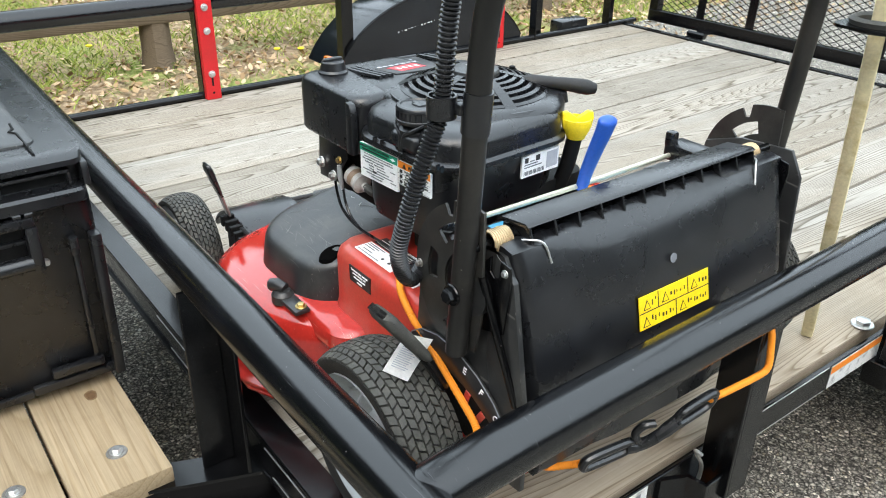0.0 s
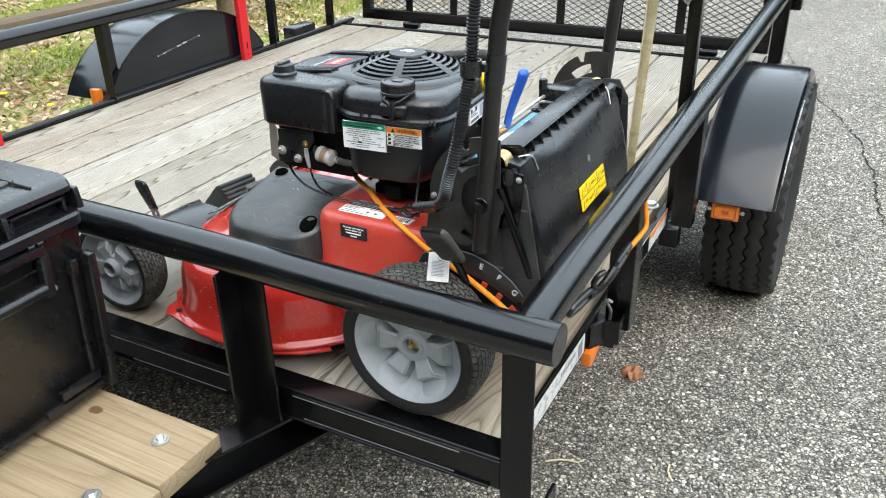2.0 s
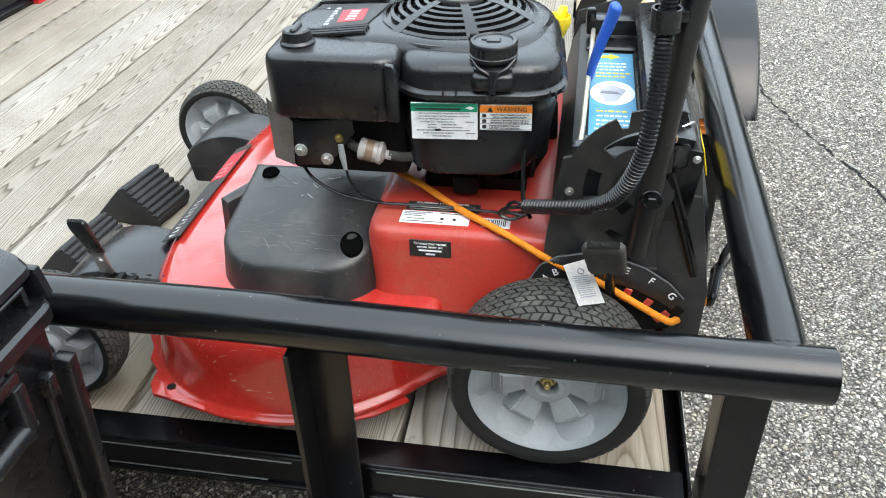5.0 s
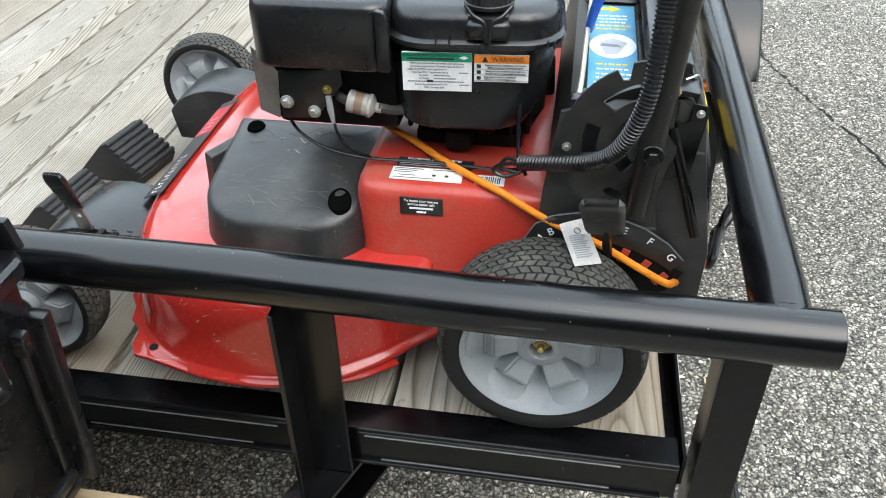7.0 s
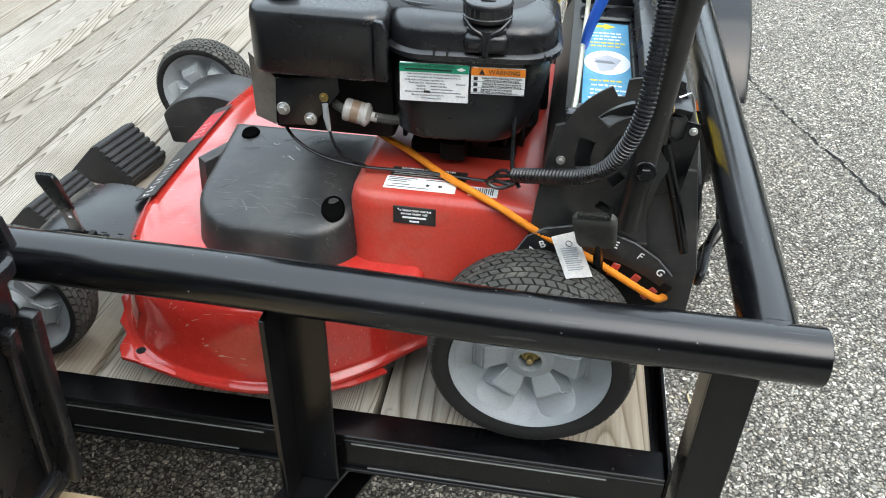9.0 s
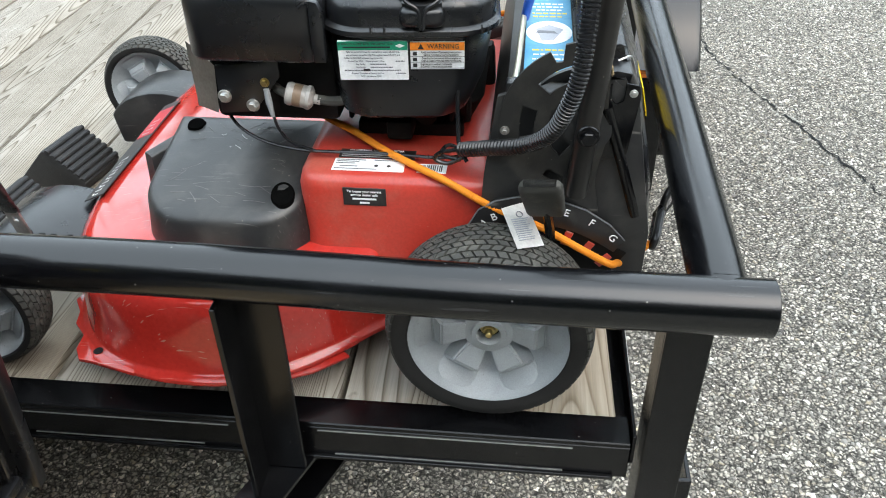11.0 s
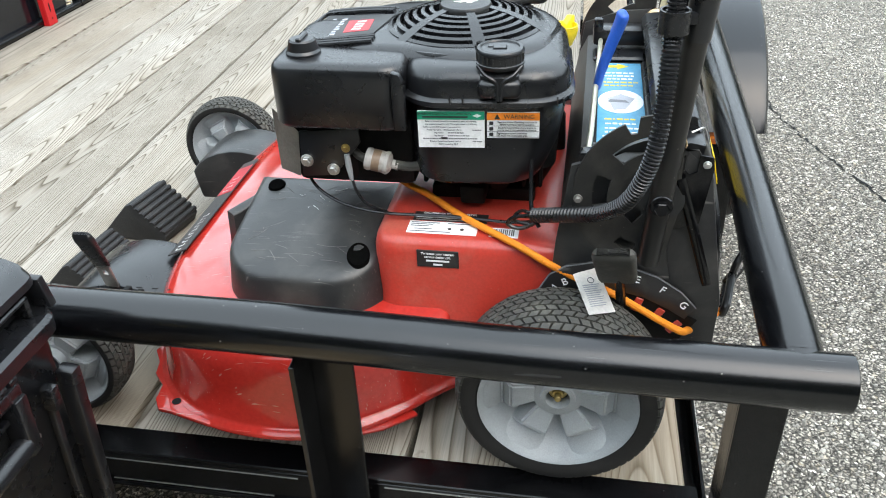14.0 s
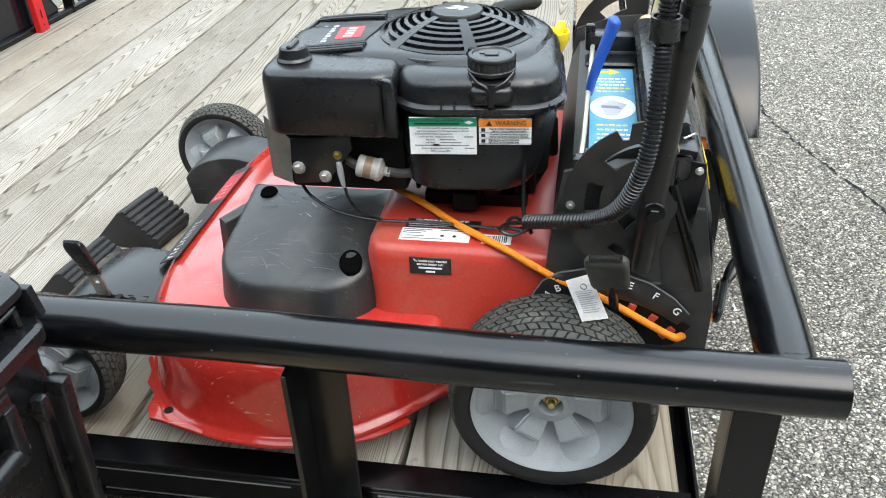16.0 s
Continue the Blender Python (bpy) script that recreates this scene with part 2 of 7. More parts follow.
M["yellow"] = surface("yellow_plastic", (0.88, 0.66, 0.02), (0.80, 0.58, 0.02), (0.35, 0.5), coarse=20, fine=300, grain=0.06)
M["label_yellow"] = surface("yellow_label", (0.85, 0.60, 0.010), (0.78, 0.53, 0.012), (0.35, 0.5), coarse=20, fine=300, grain=0.04)
M["label_white"] = surface("white_label", (0.88, 0.89, 0.90), (0.82, 0.83, 0.84), (0.35, 0.5), coarse=20, fine=300, grain=0.04)
M["label_scuffed"] = surface("scuffed_white_label", (0.66, 0.66, 0.65), (0.36, 0.36, 0.35), (0.4, 0.6), coarse=60, fine=400, grain=0.1, wear=(0.50, 0.62))
M["label_green"] = surface("green_label", (0.01, 0.30, 0.17), (0.012, 0.27, 0.15), (0.35, 0.5), coarse=20, fine=300, grain=0.04)
M["label_orange"] = surface("orange_label", (0.85, 0.25, 0.02), (0.78, 0.22, 0.02), (0.35, 0.5), coarse=20, fine=300, grain=0.04)
M["label_blue"] = surface("blue_label", (0.04, 0.26, 0.48), (0.12, 0.38, 0.56), (0.3, 0.5), coarse=12, fine=300, grain=0.04, wear=(0.35, 0.65))
M["label_black"] = surface("black_label", (0.018, 0.018, 0.019), (0.040, 0.039, 0.036), (0.3, 0.5), coarse=30, fine=300, grain=0.04, scratch=(0.10, 0.10, 0.095))
M["label_red"] = surface("red_label", (0.45, 0.03, 0.04), (0.38, 0.03, 0.04), (0.35, 0.5), coarse=20, fine=300, grain=0.04)
M["ink_grey"] = surface("grey_print", (0.16, 0.17, 0.19), (0.22, 0.23, 0.25), (0.4, 0.6), coarse=60, fine=800, grain=0.02)
M["ink_faint"] = surface("faint_print", (0.40, 0.42, 0.47), (0.48, 0.50, 0.54), (0.5, 0.7), coarse=60, fine=800, grain=0.02)
M["paper"] = surface("paper_tag", (0.80, 0.79, 0.77), (0.70, 0.69, 0.67), (0.6, 0.8), coarse=20, fine=200, grain=0.1)
M["amber"] = surface("amber_lens", (0.72, 0.17, 0.006), (0.56, 0.125, 0.005), (0.12, 0.25), coarse=30, fine=200, grain=0.2, coat=0.5)
M["amber_dark"] = surface("deep_amber_lens", (0.42, 0.085, 0.004), (0.34, 0.07, 0.004), (0.12, 0.25), coarse=30, fine=200, grain=0.2, coat=0.5)
M["filter"] = surface("milky_filter_plastic", (0.46, 0.44, 0.42), (0.34, 0.28, 0.24), (0.2, 0.35), coarse=30, fine=200, grain=0.05)
# Also colours flat discs and panels where it stands for the shade of hollows.
M["engine_dark"] = surface("dark_casting_and_hollow_shade", (0.004, 0.004, 0.004), (0.011, 0.0105, 0.010), (0.5, 0.8), coarse=30, fine=200, grain=0.5, spec=0.25)
# Near-black without gloss: the shade inside the screw wells put into the colour.
M["hole"] = surface("hollow_shade", (0.003, 0.003, 0.003), (0.004, 0.004, 0.004), (0.9, 1.0), spec=0.0)
M["stake_wood"] = surface("weathered_yellow_stake", (0.74, 0.66, 0.42), (0.52, 0.42, 0.20), (0.6, 0.85), coarse=28, fine=200, grain=0.4, wear=(0.48, 0.7))
M["fence_wood"] = plank_wood("old_fence_timber", (0.165, 0.130, 0.095), (0.14, 0.108, 0.078), (0.095, 0.073, 0.053))
M["deck_wood"] = plank_wood("weathered_grey_decking", (0.353, 0.336, 0.311), (0.262, 0.244, 0.218), (0.120, 0.104, 0.083), tan=(0.90, 0.80, 0.66))
M["deck_tan"] = plank_wood("tan_decking", (0.38, 0.330, 0.270), (0.315, 0.268, 0.212), (0.205, 0.165, 0.122), tan=(0.92, 0.82, 0.66))
M["new_wood"] = plank_wood("fresh_pine_plank", (0.366, 0.290, 0.194), (0.340, 0.266, 0.173), (0.300, 0.230, 0.145), along="x", lines=40.0)
M["chock_rubber"] = surface("black_chock_rubber", (0.012, 0.012, 0.0125), (0.030, 0.029, 0.027), (0.5, 0.75), coarse=30, fine=500, grain=0.4, specks=((0.16, 0.15, 0.12), 140.0))
M["rod"] = surface("yellowish_zinc_rod", (0.66, 0.64, 0.52), (0.54, 0.52, 0.40), (0.3, 0.5), metal=0.8, coarse=40, fine=500, grain=0.1)
M["tube"] = surface("dusty_black_tube", (0.0085, 0.0085, 0.0085), (0.032, 0.029, 0.025), (0.28, 0.48), coarse=9, fine=300, grain=0.1, wear=(0.45, 0.75), specks=((0.16, 0.15, 0.13), 100.0))
M["brass_filter"] = surface("tan_filter_paper", (0.26, 0.18, 0.12), (0.22, 0.15, 0.10), (0.3, 0.5), coarse=60, fine=300, grain=0.1)
M["plate_dusty"] = surface("dusty_black_steel", (0.018, 0.0178, 0.017), (0.052, 0.049, 0.043), (0.4, 0.6), coarse=16, fine=400, grain=0.2, wear=(0.42, 0.72), specks=((0.2, 0.19, 0.16), 120.0))
M["scratch_grey"] = surface("scraped_plastic", (0.16, 0.155, 0.145), (0.24, 0.23, 0.21), (0.6, 0.8), coarse=90, fine=500, grain=0.1)
M["knot"] = surface("brown_knot", (0.145, 0.080, 0.035), (0.085, 0.045, 0.020), (0.6, 0.8), coarse=160, fine=500, grain=0.4)
M["knot_rim"] = surface("knot_rim", (0.17, 0.105, 0.048), (0.10, 0.060, 0.028), (0.6, 0.8), coarse=160, fine=500, grain=0.4)
M["asphalt"] = asphalt_mat()
M["earth"] = earth_mat()
M["dry_leaf"] = leaf_mat("dry_brown_leaf", [(0.0, (0.16, 0.10, 0.05)), (0.4, (0.34, 0.225, 0.12)), (0.75, (0.46, 0.34, 0.21)), (1.0, (0.58, 0.46, 0.32))])
M["grass"] = leaf_mat("grass_blade", [(0.0, (0.09, 0.14, 0.022)), (0.5, (0.24, 0.31, 0.055)), (1.0, (0.46, 0.46, 0.13))])
M["flower"] = leaf_mat("dandelion_yellow", [(0.0, (0.80, 0.62, 0.02)), (1.0, (0.9, 0.75, 0.05))])

# ---------------------------------------------------------------- mesh helpers
def box(x0, y0, z0, x1, y1, z1, bevel=0.0, seg=2, m=None):
    bm = bmesh.new()
    bmesh.ops.create_cube(bm, size=1.0, matrix=Matrix.Translation(((x0 + x1) / 2, (y0 + y1) / 2, (z0 + z1) / 2)) @ Matrix.Diagonal((abs(x1 - x0), abs(y1 - y0), abs(z1 - z0), 1)))
    if bevel:
        bmesh.ops.bevel(bm, geom=bm.edges[:], offset=bevel, segments=seg, affect="EDGES", profile=0.5)
    if m is not None:
        bmesh.ops.transform(bm, matrix=m, verts=bm.verts)
    return bm


def moved(bm, m):
    bmesh.ops.transform(bm, matrix=m, verts=bm.verts)
    return bm


def joined(*bms):
    out = bms[0]
    for b in bms[1:]:
        me = bpy.data.meshes.new("tmp")
        b.to_mesh(me)
        b.free()
        out.from_mesh(me)
        bpy.data.meshes.remove(me)
    return out


def curve_points(pts, n=8):
    """A smooth line (Catmull-Rom) through the points."""
    P = [Vector(p) for p in pts]
    P = [P[0] * 2 - P[1]] + P + [P[-1] * 2 - P[-2]]
    out = []
    for i in range(1, len(P) - 2):
        a, b, c, d = P[i - 1:i + 3]
        for k in range(n):
            t = k / n
            out.append(0.5 * (2 * b + (c - a) * t + (2 * a - 5 * b + 4 * c - d) * t * t + (3 * b - a - 3 * c + d) * t ** 3))
    return out + [P[-2]]


def sweep(pts, r, seg=14, caps=True, flat=None):
    """A round rod along the points; r may be one radius or one for each point; flat squeezes it along a direction."""
    P = [Vector(p) for p in pts]
    R = r if isinstance(r, (list, tuple)) else [r] * len(P)
    bm = bmesh.new()
    up, rings = None, []
    for i, p in enumerate(P):
        d = (P[min(i + 1, len(P) - 1)] - P[max(i - 1, 0)]).normalized()
        if up is None:
            up = d.orthogonal().normalized()
        up = (up - d * up.dot(d)).normalized()
        side = d.cross(up)
        ring = []
        for k in range(seg):
            a = 2 * math.pi * k / seg
            q = up * math.cos(a) * R[i] + side * math.sin(a) * R[i]
            if flat is not None:
                f = Vector(flat[0])
                q -= f * q.dot(f) * (1 - flat[1])
            ring.append(bm.verts.new(p + q))
        rings.append(ring)
    for a, b in zip(rings, rings[1:]):
        for k in range(seg):
            bm.faces.new((a[k], a[(k + 1) % seg], b[(k + 1) % seg], b[k]))
    if caps:
        bm.faces.new(rings[0][::-1])
        bm.faces.new(rings[-1])
    bmesh.ops.recalc_face_normals(bm, faces=bm.faces)
    return bm


def lathe(profile, centre, axis="y", seg=40, closed=False):
    """Turns (radius, height) pairs round an axis through centre."""
    bm = bmesh.new()
    c = Vector(centre)
    def at(rad, h, a):
        u, v = rad * math.cos(a), rad * math.sin(a)
        return c + Vector({"x": (h, u, v), "y": (u, h, v), "z": (u, v, h)}[axis])
    rings = []
    for rad, h in profile:
        if rad < 1e-6:
            rings.append([bm.verts.new(at(0, h, 0))])
        else:
            rings.append([bm.verts.new(at(rad, h, 2 * math.pi * k / seg)) for k in range(seg)])
    pairs = list(zip(rings, rings[1:])) + ([(rings[-1], rings[0])] if closed else [])
    for a, b in pairs:
        for k in range(seg):
            j = (k + 1) % seg
            if len(a) == 1 and len(b) == 1:
                continue
            if len(a) == 1:
                bm.faces.new((a[0], b[j], b[k]))
            elif len(b) == 1:
                bm.faces.new((a[k], a[j], b[0]))
            else:
                bm.faces.new((a[k], a[j], b[j], b[k]))
    bmesh.ops.recalc_face_normals(bm, faces=bm.faces)
    return bm


def prism(poly, plane, a, b, bevel=0.0, holes=()):
    """A flat plate: the outline in a plane (xz, yz or xy), thick from a to b; holes are outlines of the same kind."""
    bm = bmesh.new()
    def put(u, v, w):
        return {"xz": (u, w, v), "yz": (w, u, v), "xy": (u, v, w)}[plane]
    loops = []
    for ring in (poly, *holes):
        vs = [bm.verts.new(put(u, v, a)) for u, v in ring]
        loops.append([bm.edges.new((vs[i], vs[(i + 1) % len(vs)])) for i in range(len(vs))])
    if holes:
        bmesh.ops.triangle_fill(bm, use_beauty=True, edges=[e for lp in loops for e in lp])
    else:
        bm.faces.new(bm.verts[:])
    ext = bmesh.ops.extrude_face_region(bm, geom=bm.faces[:])
    shift = Vector(put(0, 0, b - a))
    bmesh.ops.translate(bm, verts=[g for g in ext["geom"] if isinstance(g, bmesh.types.BMVert)], vec=shift)
    bmesh.ops.recalc_face_normals(bm, faces=bm.faces)
    if bevel:
        sharp = [e for e in bm.edges if len(e.link_faces) == 2 and e.calc_face_angle(0) > 0.6]
        bmesh.ops.bevel(bm, geom=sharp, offset=bevel, segments=2, affect="EDGES", profile=0.5)
    return bm


def round_rect(x0, y0, x1, y1, r, n=6):
    out = []
    for cx, cy, a0 in ((x1 - r, y1 - r, 0), (x0 + r, y1 - r, 90), (x0 + r, y0 + r, 180), (x1 - r, y0 + r, 270)):
        for k in range(n):
            a = radians(a0 + 90 * k / (n - 1))
            out.append((cx + r * math.cos(a), cy + r * math.sin(a)))
    return out


def stack(sections, cap_low=True, cap_top=True):
    """A body from outlines laid over one another: each a list of equally many (x, y, z)."""
    bm = bmesh.new()
    rings = [[bm.verts.new(p) for p in s] for s in sections]
    n = len(rings[0])
    for a, b in zip(rings, rings[1:]):
        for k in range(n):
            bm.faces.new((a[k], a[(k + 1) % n], b[(k + 1) % n], b[k]))
    if cap_low:
        bm.faces.new(rings[0][::-1])
    if cap_top:
        bm.faces.new(rings[-1])
    bmesh.ops.recalc_face_normals(bm, faces=bm.faces)
    return bm


def slab(x0, y0, x1, y1, levels, r=0.02, n=6):
    """A rounded block: levels of (z, inset)."""
    return stack([[(x, y, z) for x, y in round_rect(x0 + i, y0 + i, x1 - i, y1 - i, max(r - i * 0.3, 0.004), n)] for z, i in levels])


def shape(name, bm, material, smooth=35):
    me = bpy.data.meshes.new(name)
    bm.to_mesh(me)
    bm.free()
    if smooth:
        me.polygons.foreach_set("use_smooth", [True] * len(me.polygons))
        me.set_sharp_from_angle(angle=radians(smooth))
    me.materials.append(material)
    return new(name, me)


def thing(name, x, y, z, label, category, group="", kind=""):
    ob = new(name)
    ob.empty_display_size = 0.05
    ob.matrix_world = pose(x, y, z)
    return tagged(ob, label, category, group, kind)


def part(name, bm, material, parent, label="", smooth=35, kind=""):
    ob = shape(name, bm, material, smooth)
    ob.parent = parent
    chain, p = Matrix.Identity(4), parent
    while p is not None:
        chain = (p.matrix_parent_inverse @ p.matrix_basis) @ chain
        p = p.parent
    ob.matrix_parent_inverse = chain.inverted()
    return tagged(ob, label, kind=kind)


def bolt(x, y, z, axis, r, h, name="bolt"):
    """A hexagon bolt head on a washer, standing out along an axis (x, y or z, with sign)."""
    s = -1 if axis[0] == "-" else 1
    a = axis[-1]
    w = lathe([(0, 0), (r * 1.45, 0), (r * 1.5, s * h * 0.15), (r * 1.4, s * h * 0.3), (0, s * h * 0.3)], (x, y, z), a, 20)
    hx = lathe([(0, s * h * 0.3), (r, s * h * 0.3), (r, s * h * 0.9), (r * 0.85, s * h), (0, s * h)], (x, y, z), a, 6)
    return joined(w, hx)


def text_bm(words, size, m, depth=0.0004):
    """Lettering as a thin mesh; m places it (letters run along x, upright along y)."""
    cu = bpy.data.curves.new("words", "FONT")
    cu.body, cu.size, cu.extrude, cu.align_x, cu.align_y = words, size, depth, "CENTER", "CENTER"
    ob = bpy.data.objects.new("words", cu)
    me = ob.to_mesh()
    bm = bmesh.new()
    bm.from_mesh(me)
    ob.to_mesh_clear()
    bpy.data.objects.remove(ob)
    bpy.data.curves.remove(cu)
    return moved(bm, m)

# ---------------------------------------------------------------- ground
GROUND = -0.45


def ground_sheets():
    bm = bmesh.new()
    bmesh.ops.create_grid(bm, x_segments=2, y_segments=2, size=400, matrix=Matrix.Translation((0, 0, GROUND - 0.03)))
    tagged(shape("ground", bm, M["earth"]), "grass verge strewn with dry brown leaves", "ground", kind="structure")
    rng = random.Random(4)
    edge = []
    y = -60.0
    while y < 80:
        edge.append((-2.95 - 0.13 * y * (0 < y < 6) - (0.78 if y >= 6 else 0) + rng.uniform(-0.07, 0.07), y))
        y += 0.25 if -4 < y < 10 else 3.0
    outline = edge + [(14.0, 80), (14.0, -60)]
    bm = prism(outline, "xy", GROUND - 0.04, GROUND)
    tagged(shape("road", bm, M["asphalt"], 0), "worn grey asphalt road with exposed stones", "road", kind="structure")


def unseen_woods():
    """Spring woods round the road, unseen by the camera, added to block low sky light."""
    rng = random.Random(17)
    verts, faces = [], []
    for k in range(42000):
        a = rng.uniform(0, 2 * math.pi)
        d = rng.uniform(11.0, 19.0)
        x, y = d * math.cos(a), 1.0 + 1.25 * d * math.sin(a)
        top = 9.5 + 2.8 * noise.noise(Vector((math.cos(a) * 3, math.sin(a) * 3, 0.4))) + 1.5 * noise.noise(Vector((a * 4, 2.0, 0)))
        # Tall towards -y to darken reflections, lower elsewhere to let sky in.
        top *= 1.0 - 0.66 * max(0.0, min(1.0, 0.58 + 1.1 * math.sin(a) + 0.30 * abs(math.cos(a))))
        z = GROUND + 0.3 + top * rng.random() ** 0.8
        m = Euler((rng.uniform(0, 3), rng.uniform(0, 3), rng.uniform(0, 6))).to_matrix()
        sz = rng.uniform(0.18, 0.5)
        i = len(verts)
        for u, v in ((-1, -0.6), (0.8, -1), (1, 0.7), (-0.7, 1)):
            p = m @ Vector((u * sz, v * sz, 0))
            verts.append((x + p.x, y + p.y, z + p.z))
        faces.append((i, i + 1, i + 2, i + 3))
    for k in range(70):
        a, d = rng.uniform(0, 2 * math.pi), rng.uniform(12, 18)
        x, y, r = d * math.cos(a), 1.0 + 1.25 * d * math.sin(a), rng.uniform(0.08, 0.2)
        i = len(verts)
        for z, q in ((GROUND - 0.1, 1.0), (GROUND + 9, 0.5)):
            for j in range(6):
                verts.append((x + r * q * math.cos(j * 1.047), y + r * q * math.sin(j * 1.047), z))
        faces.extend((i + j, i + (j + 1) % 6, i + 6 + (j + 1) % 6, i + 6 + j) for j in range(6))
    me = bpy.data.meshes.new("unseen_woods")
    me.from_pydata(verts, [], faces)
    # Foliage kept very dark so that side faces reflect less.
    me.materials.append(leaf_mat("unseen_dark_foliage", [(0.0, (0.014, 0.024, 0.013)), (0.5, (0.030, 0.046, 0.024)), (1.0, (0.060, 0.080, 0.042))]))
    tagged(new("unseen_woods", me), "unseen spring woods added round the road to block low sky", "woods", kind="stuff")


ground_sheets()
unseen_woods()

# ---------------------------------------------------------------- trailer
TX0, TX1 = -2.15, -0.076     # outer sides of the bed
TY0, TY1 = 0.05, 2.80       # front and rear of the bed
RAIL = 0.276                # height of the rail tubes' middle
trailer = thing("utility_trailer", -1.08, 1.66, GROUND, "black steel utility trailer with grey wooden deck and mesh gate", "trailer")


def l_post(x, y, w, z0, z1, sx, sy, t=0.006):
    """An angle-iron post: two flanges w wide from the corner (x, y) towards sx and sy."""
    a = box(x, y, z0, x + sx * w, y + sy * t, z1, 0.001, 1)
    b = box(x, y + sy * t, z0, x + sx * t, y + sy * w, z1, 0.001, 1)
    return joined(a, b)


def build_rails():
    part("front_rail", sweep(curve_points([(TX0 - 0.03, 0, RAIL + 0.034), (-1.4, 0, RAIL + 0.017), (-0.9, 0, RAIL + 0.009), (-0.62, 0, RAIL + 0.0085), (-0.45, 0, RAIL + 0.005), (-0.28, 0, RAIL), (-0.10, 0, RAIL - 0.0015), (0.043, 0, RAIL - 0.002)], 6) + [(0.0440, 0, RAIL - 0.002)], [0.030] * 43 + [0.0288], 32), M["gloss_black"], trailer, "glossy black tube rail")
    part("side_rail", sweep([(-0.0045, 0.006, 0.2745), (-0.0044, 0.05, 0.2795), (-0.0042, 0.13, 0.2835), (-0.0030, 0.30, 0.2885), (0.001, 1.3, 0.3055), (0.006, 2.62, 0.328)], 0.0295, 32), M["gloss_black"], trailer, "glossy black tube rail")
    part("side_rail", sweep([(TX0, 0.0, RAIL + 0.036), (TX0, 1.4, RAIL + 0.035), (TX0, 2.72, RAIL + 0.040)], 0.030, 32), M["gloss_black"], trailer, "glossy black tube rail")
    bead = []
    for k in range(49):
        a = 2 * math.pi * k / 48
        bead.append((-0.0045 + 0.0295 * math.cos(a), math.sqrt(max(0.00004, 0.0302 ** 2 - (0.0295 * math.sin(a) - 0.0012) ** 2)) + 0.001 + 0.0008 * math.sin(9 * a), 0.2748 + 0.0295 * math.sin(a)))
    weld = sweep(bead, [0.0009 + 0.0003 * math.sin(2.3 * k) for k in range(49)], 8)
    part("weld_bead", weld, M["frame_black"], trailer, "rough weld bead on the rail joint")
    # front posts
    part("post", l_post(-0.530, 0.028, 0.056, -0.0585, RAIL - 0.022, 1, -1), M["frame_black"], trailer)
    part("post", l_post(-0.048, 0.022, 0.050, -0.13, RAIL - 0.018, 1, 1), M["frame_black"], trailer)
    part("post", l_post(-1.65, 0.028, 0.056, -0.09, RAIL - 0.004, 1, -1), M["frame_black"], trailer)
    # side posts
    for y in (0.66, 1.20, 2.16, 2.62):
        part("post", l_post(TX0 - 0.02, y - 0.02, 0.070, -0.06, RAIL + 0.022, 0.6, 1), M["frame_black"], trailer)
    for y, x, z in ((0.538, 0.006, -0.03), (1.05, 0.016, -0.02), (2.52, 0.03, -0.03)):
        part("post", joined(l_post(x, y, 0.050, z, 0.2635 + 0.017 * y, -1, 1), box(-0.060, y + 0.006, -0.085, x - 0.030, y + 0.05, -0.034, 0.002, 1)), M["frame_black"], trailer)


def build_frame():
    f = M["frame_black"]
    # front angle
    part("front_frame", joined(box(TX0, 0.046, -0.004, TX1 + 0.018, 0.092, 0.004, 0.0015, 1), box(TX0, 0.046, -0.060, TX1 + 0.018, 0.052, -0.004, 0.001, 1), box(TX0, 0.040, -0.060, TX1, 0.046, -0.054, 0.001, 1)), f, trailer)
    # side angles with their lip
    part("side_frame", joined(box(-0.057, 0.05, -0.036, -0.052, TY1, 0.0145, 0.001, 1), box(-0.13, 0.05, -0.050, -0.080, TY1, -0.044, 0.001, 1), box(-0.080, 0.05, -0.022, -0.057, TY1, -0.016, 0.001, 1)), f, trailer)
    part("side_frame", joined(box(TX0, 0.05, -0.075, TX0 + 0.006, TY1, 0.020, 0.001, 1), sweep([(TX0 + 0.010, 0.06, 0.010), (TX0 + 0.010, TY1, 0.010)], 0.010, 12)), f, trailer)
    part("rear_frame", joined(box(TX0, 2.714, -0.004, TX1, 2.738, 0.004, 0.001, 1), box(TX0, 2.732, -0.075, TX1, 2.738, -0.004, 0.001, 1)), f, trailer)
    for y in (0.55, 1.1, 1.66, 2.2):
        part("cross_member", box(TX0 + 0.01, y, -0.10, TX1 - 0.02, y + 0.05, -0.043, 0.002, 1), f, trailer)
    # tongue, two channels meeting in front
    for xa, xb in ((-0.49, -1.02), (-1.66, -1.13)):
        d = Vector((xb - xa, -1.30 - 0.06, 0))
        back = Vector((xa, 0.06, -0.095)) - d.normalized() * 0.40
        m = Matrix.Translation(back) @ Matrix.Rotation(math.atan2(d.y, d.x), 4, "Z")
        d = d + d.normalized() * 0.40
        channel = [(-0.028, -0.042), (0.028, -0.042), (0.028, -0.036), (-0.022, -0.036), (-0.022, 0.030), (0.028, 0.030), (0.028, 0.036), (-0.028, 0.036)]
        part("tongue_leg", moved(prism(channel, "yz", 0.0, d.length), m), f, trailer)
    part("coupler", box(-1.12, -1.62, -0.13, -1.03, -1.28, -0.06, 0.012, 2), f, trailer)


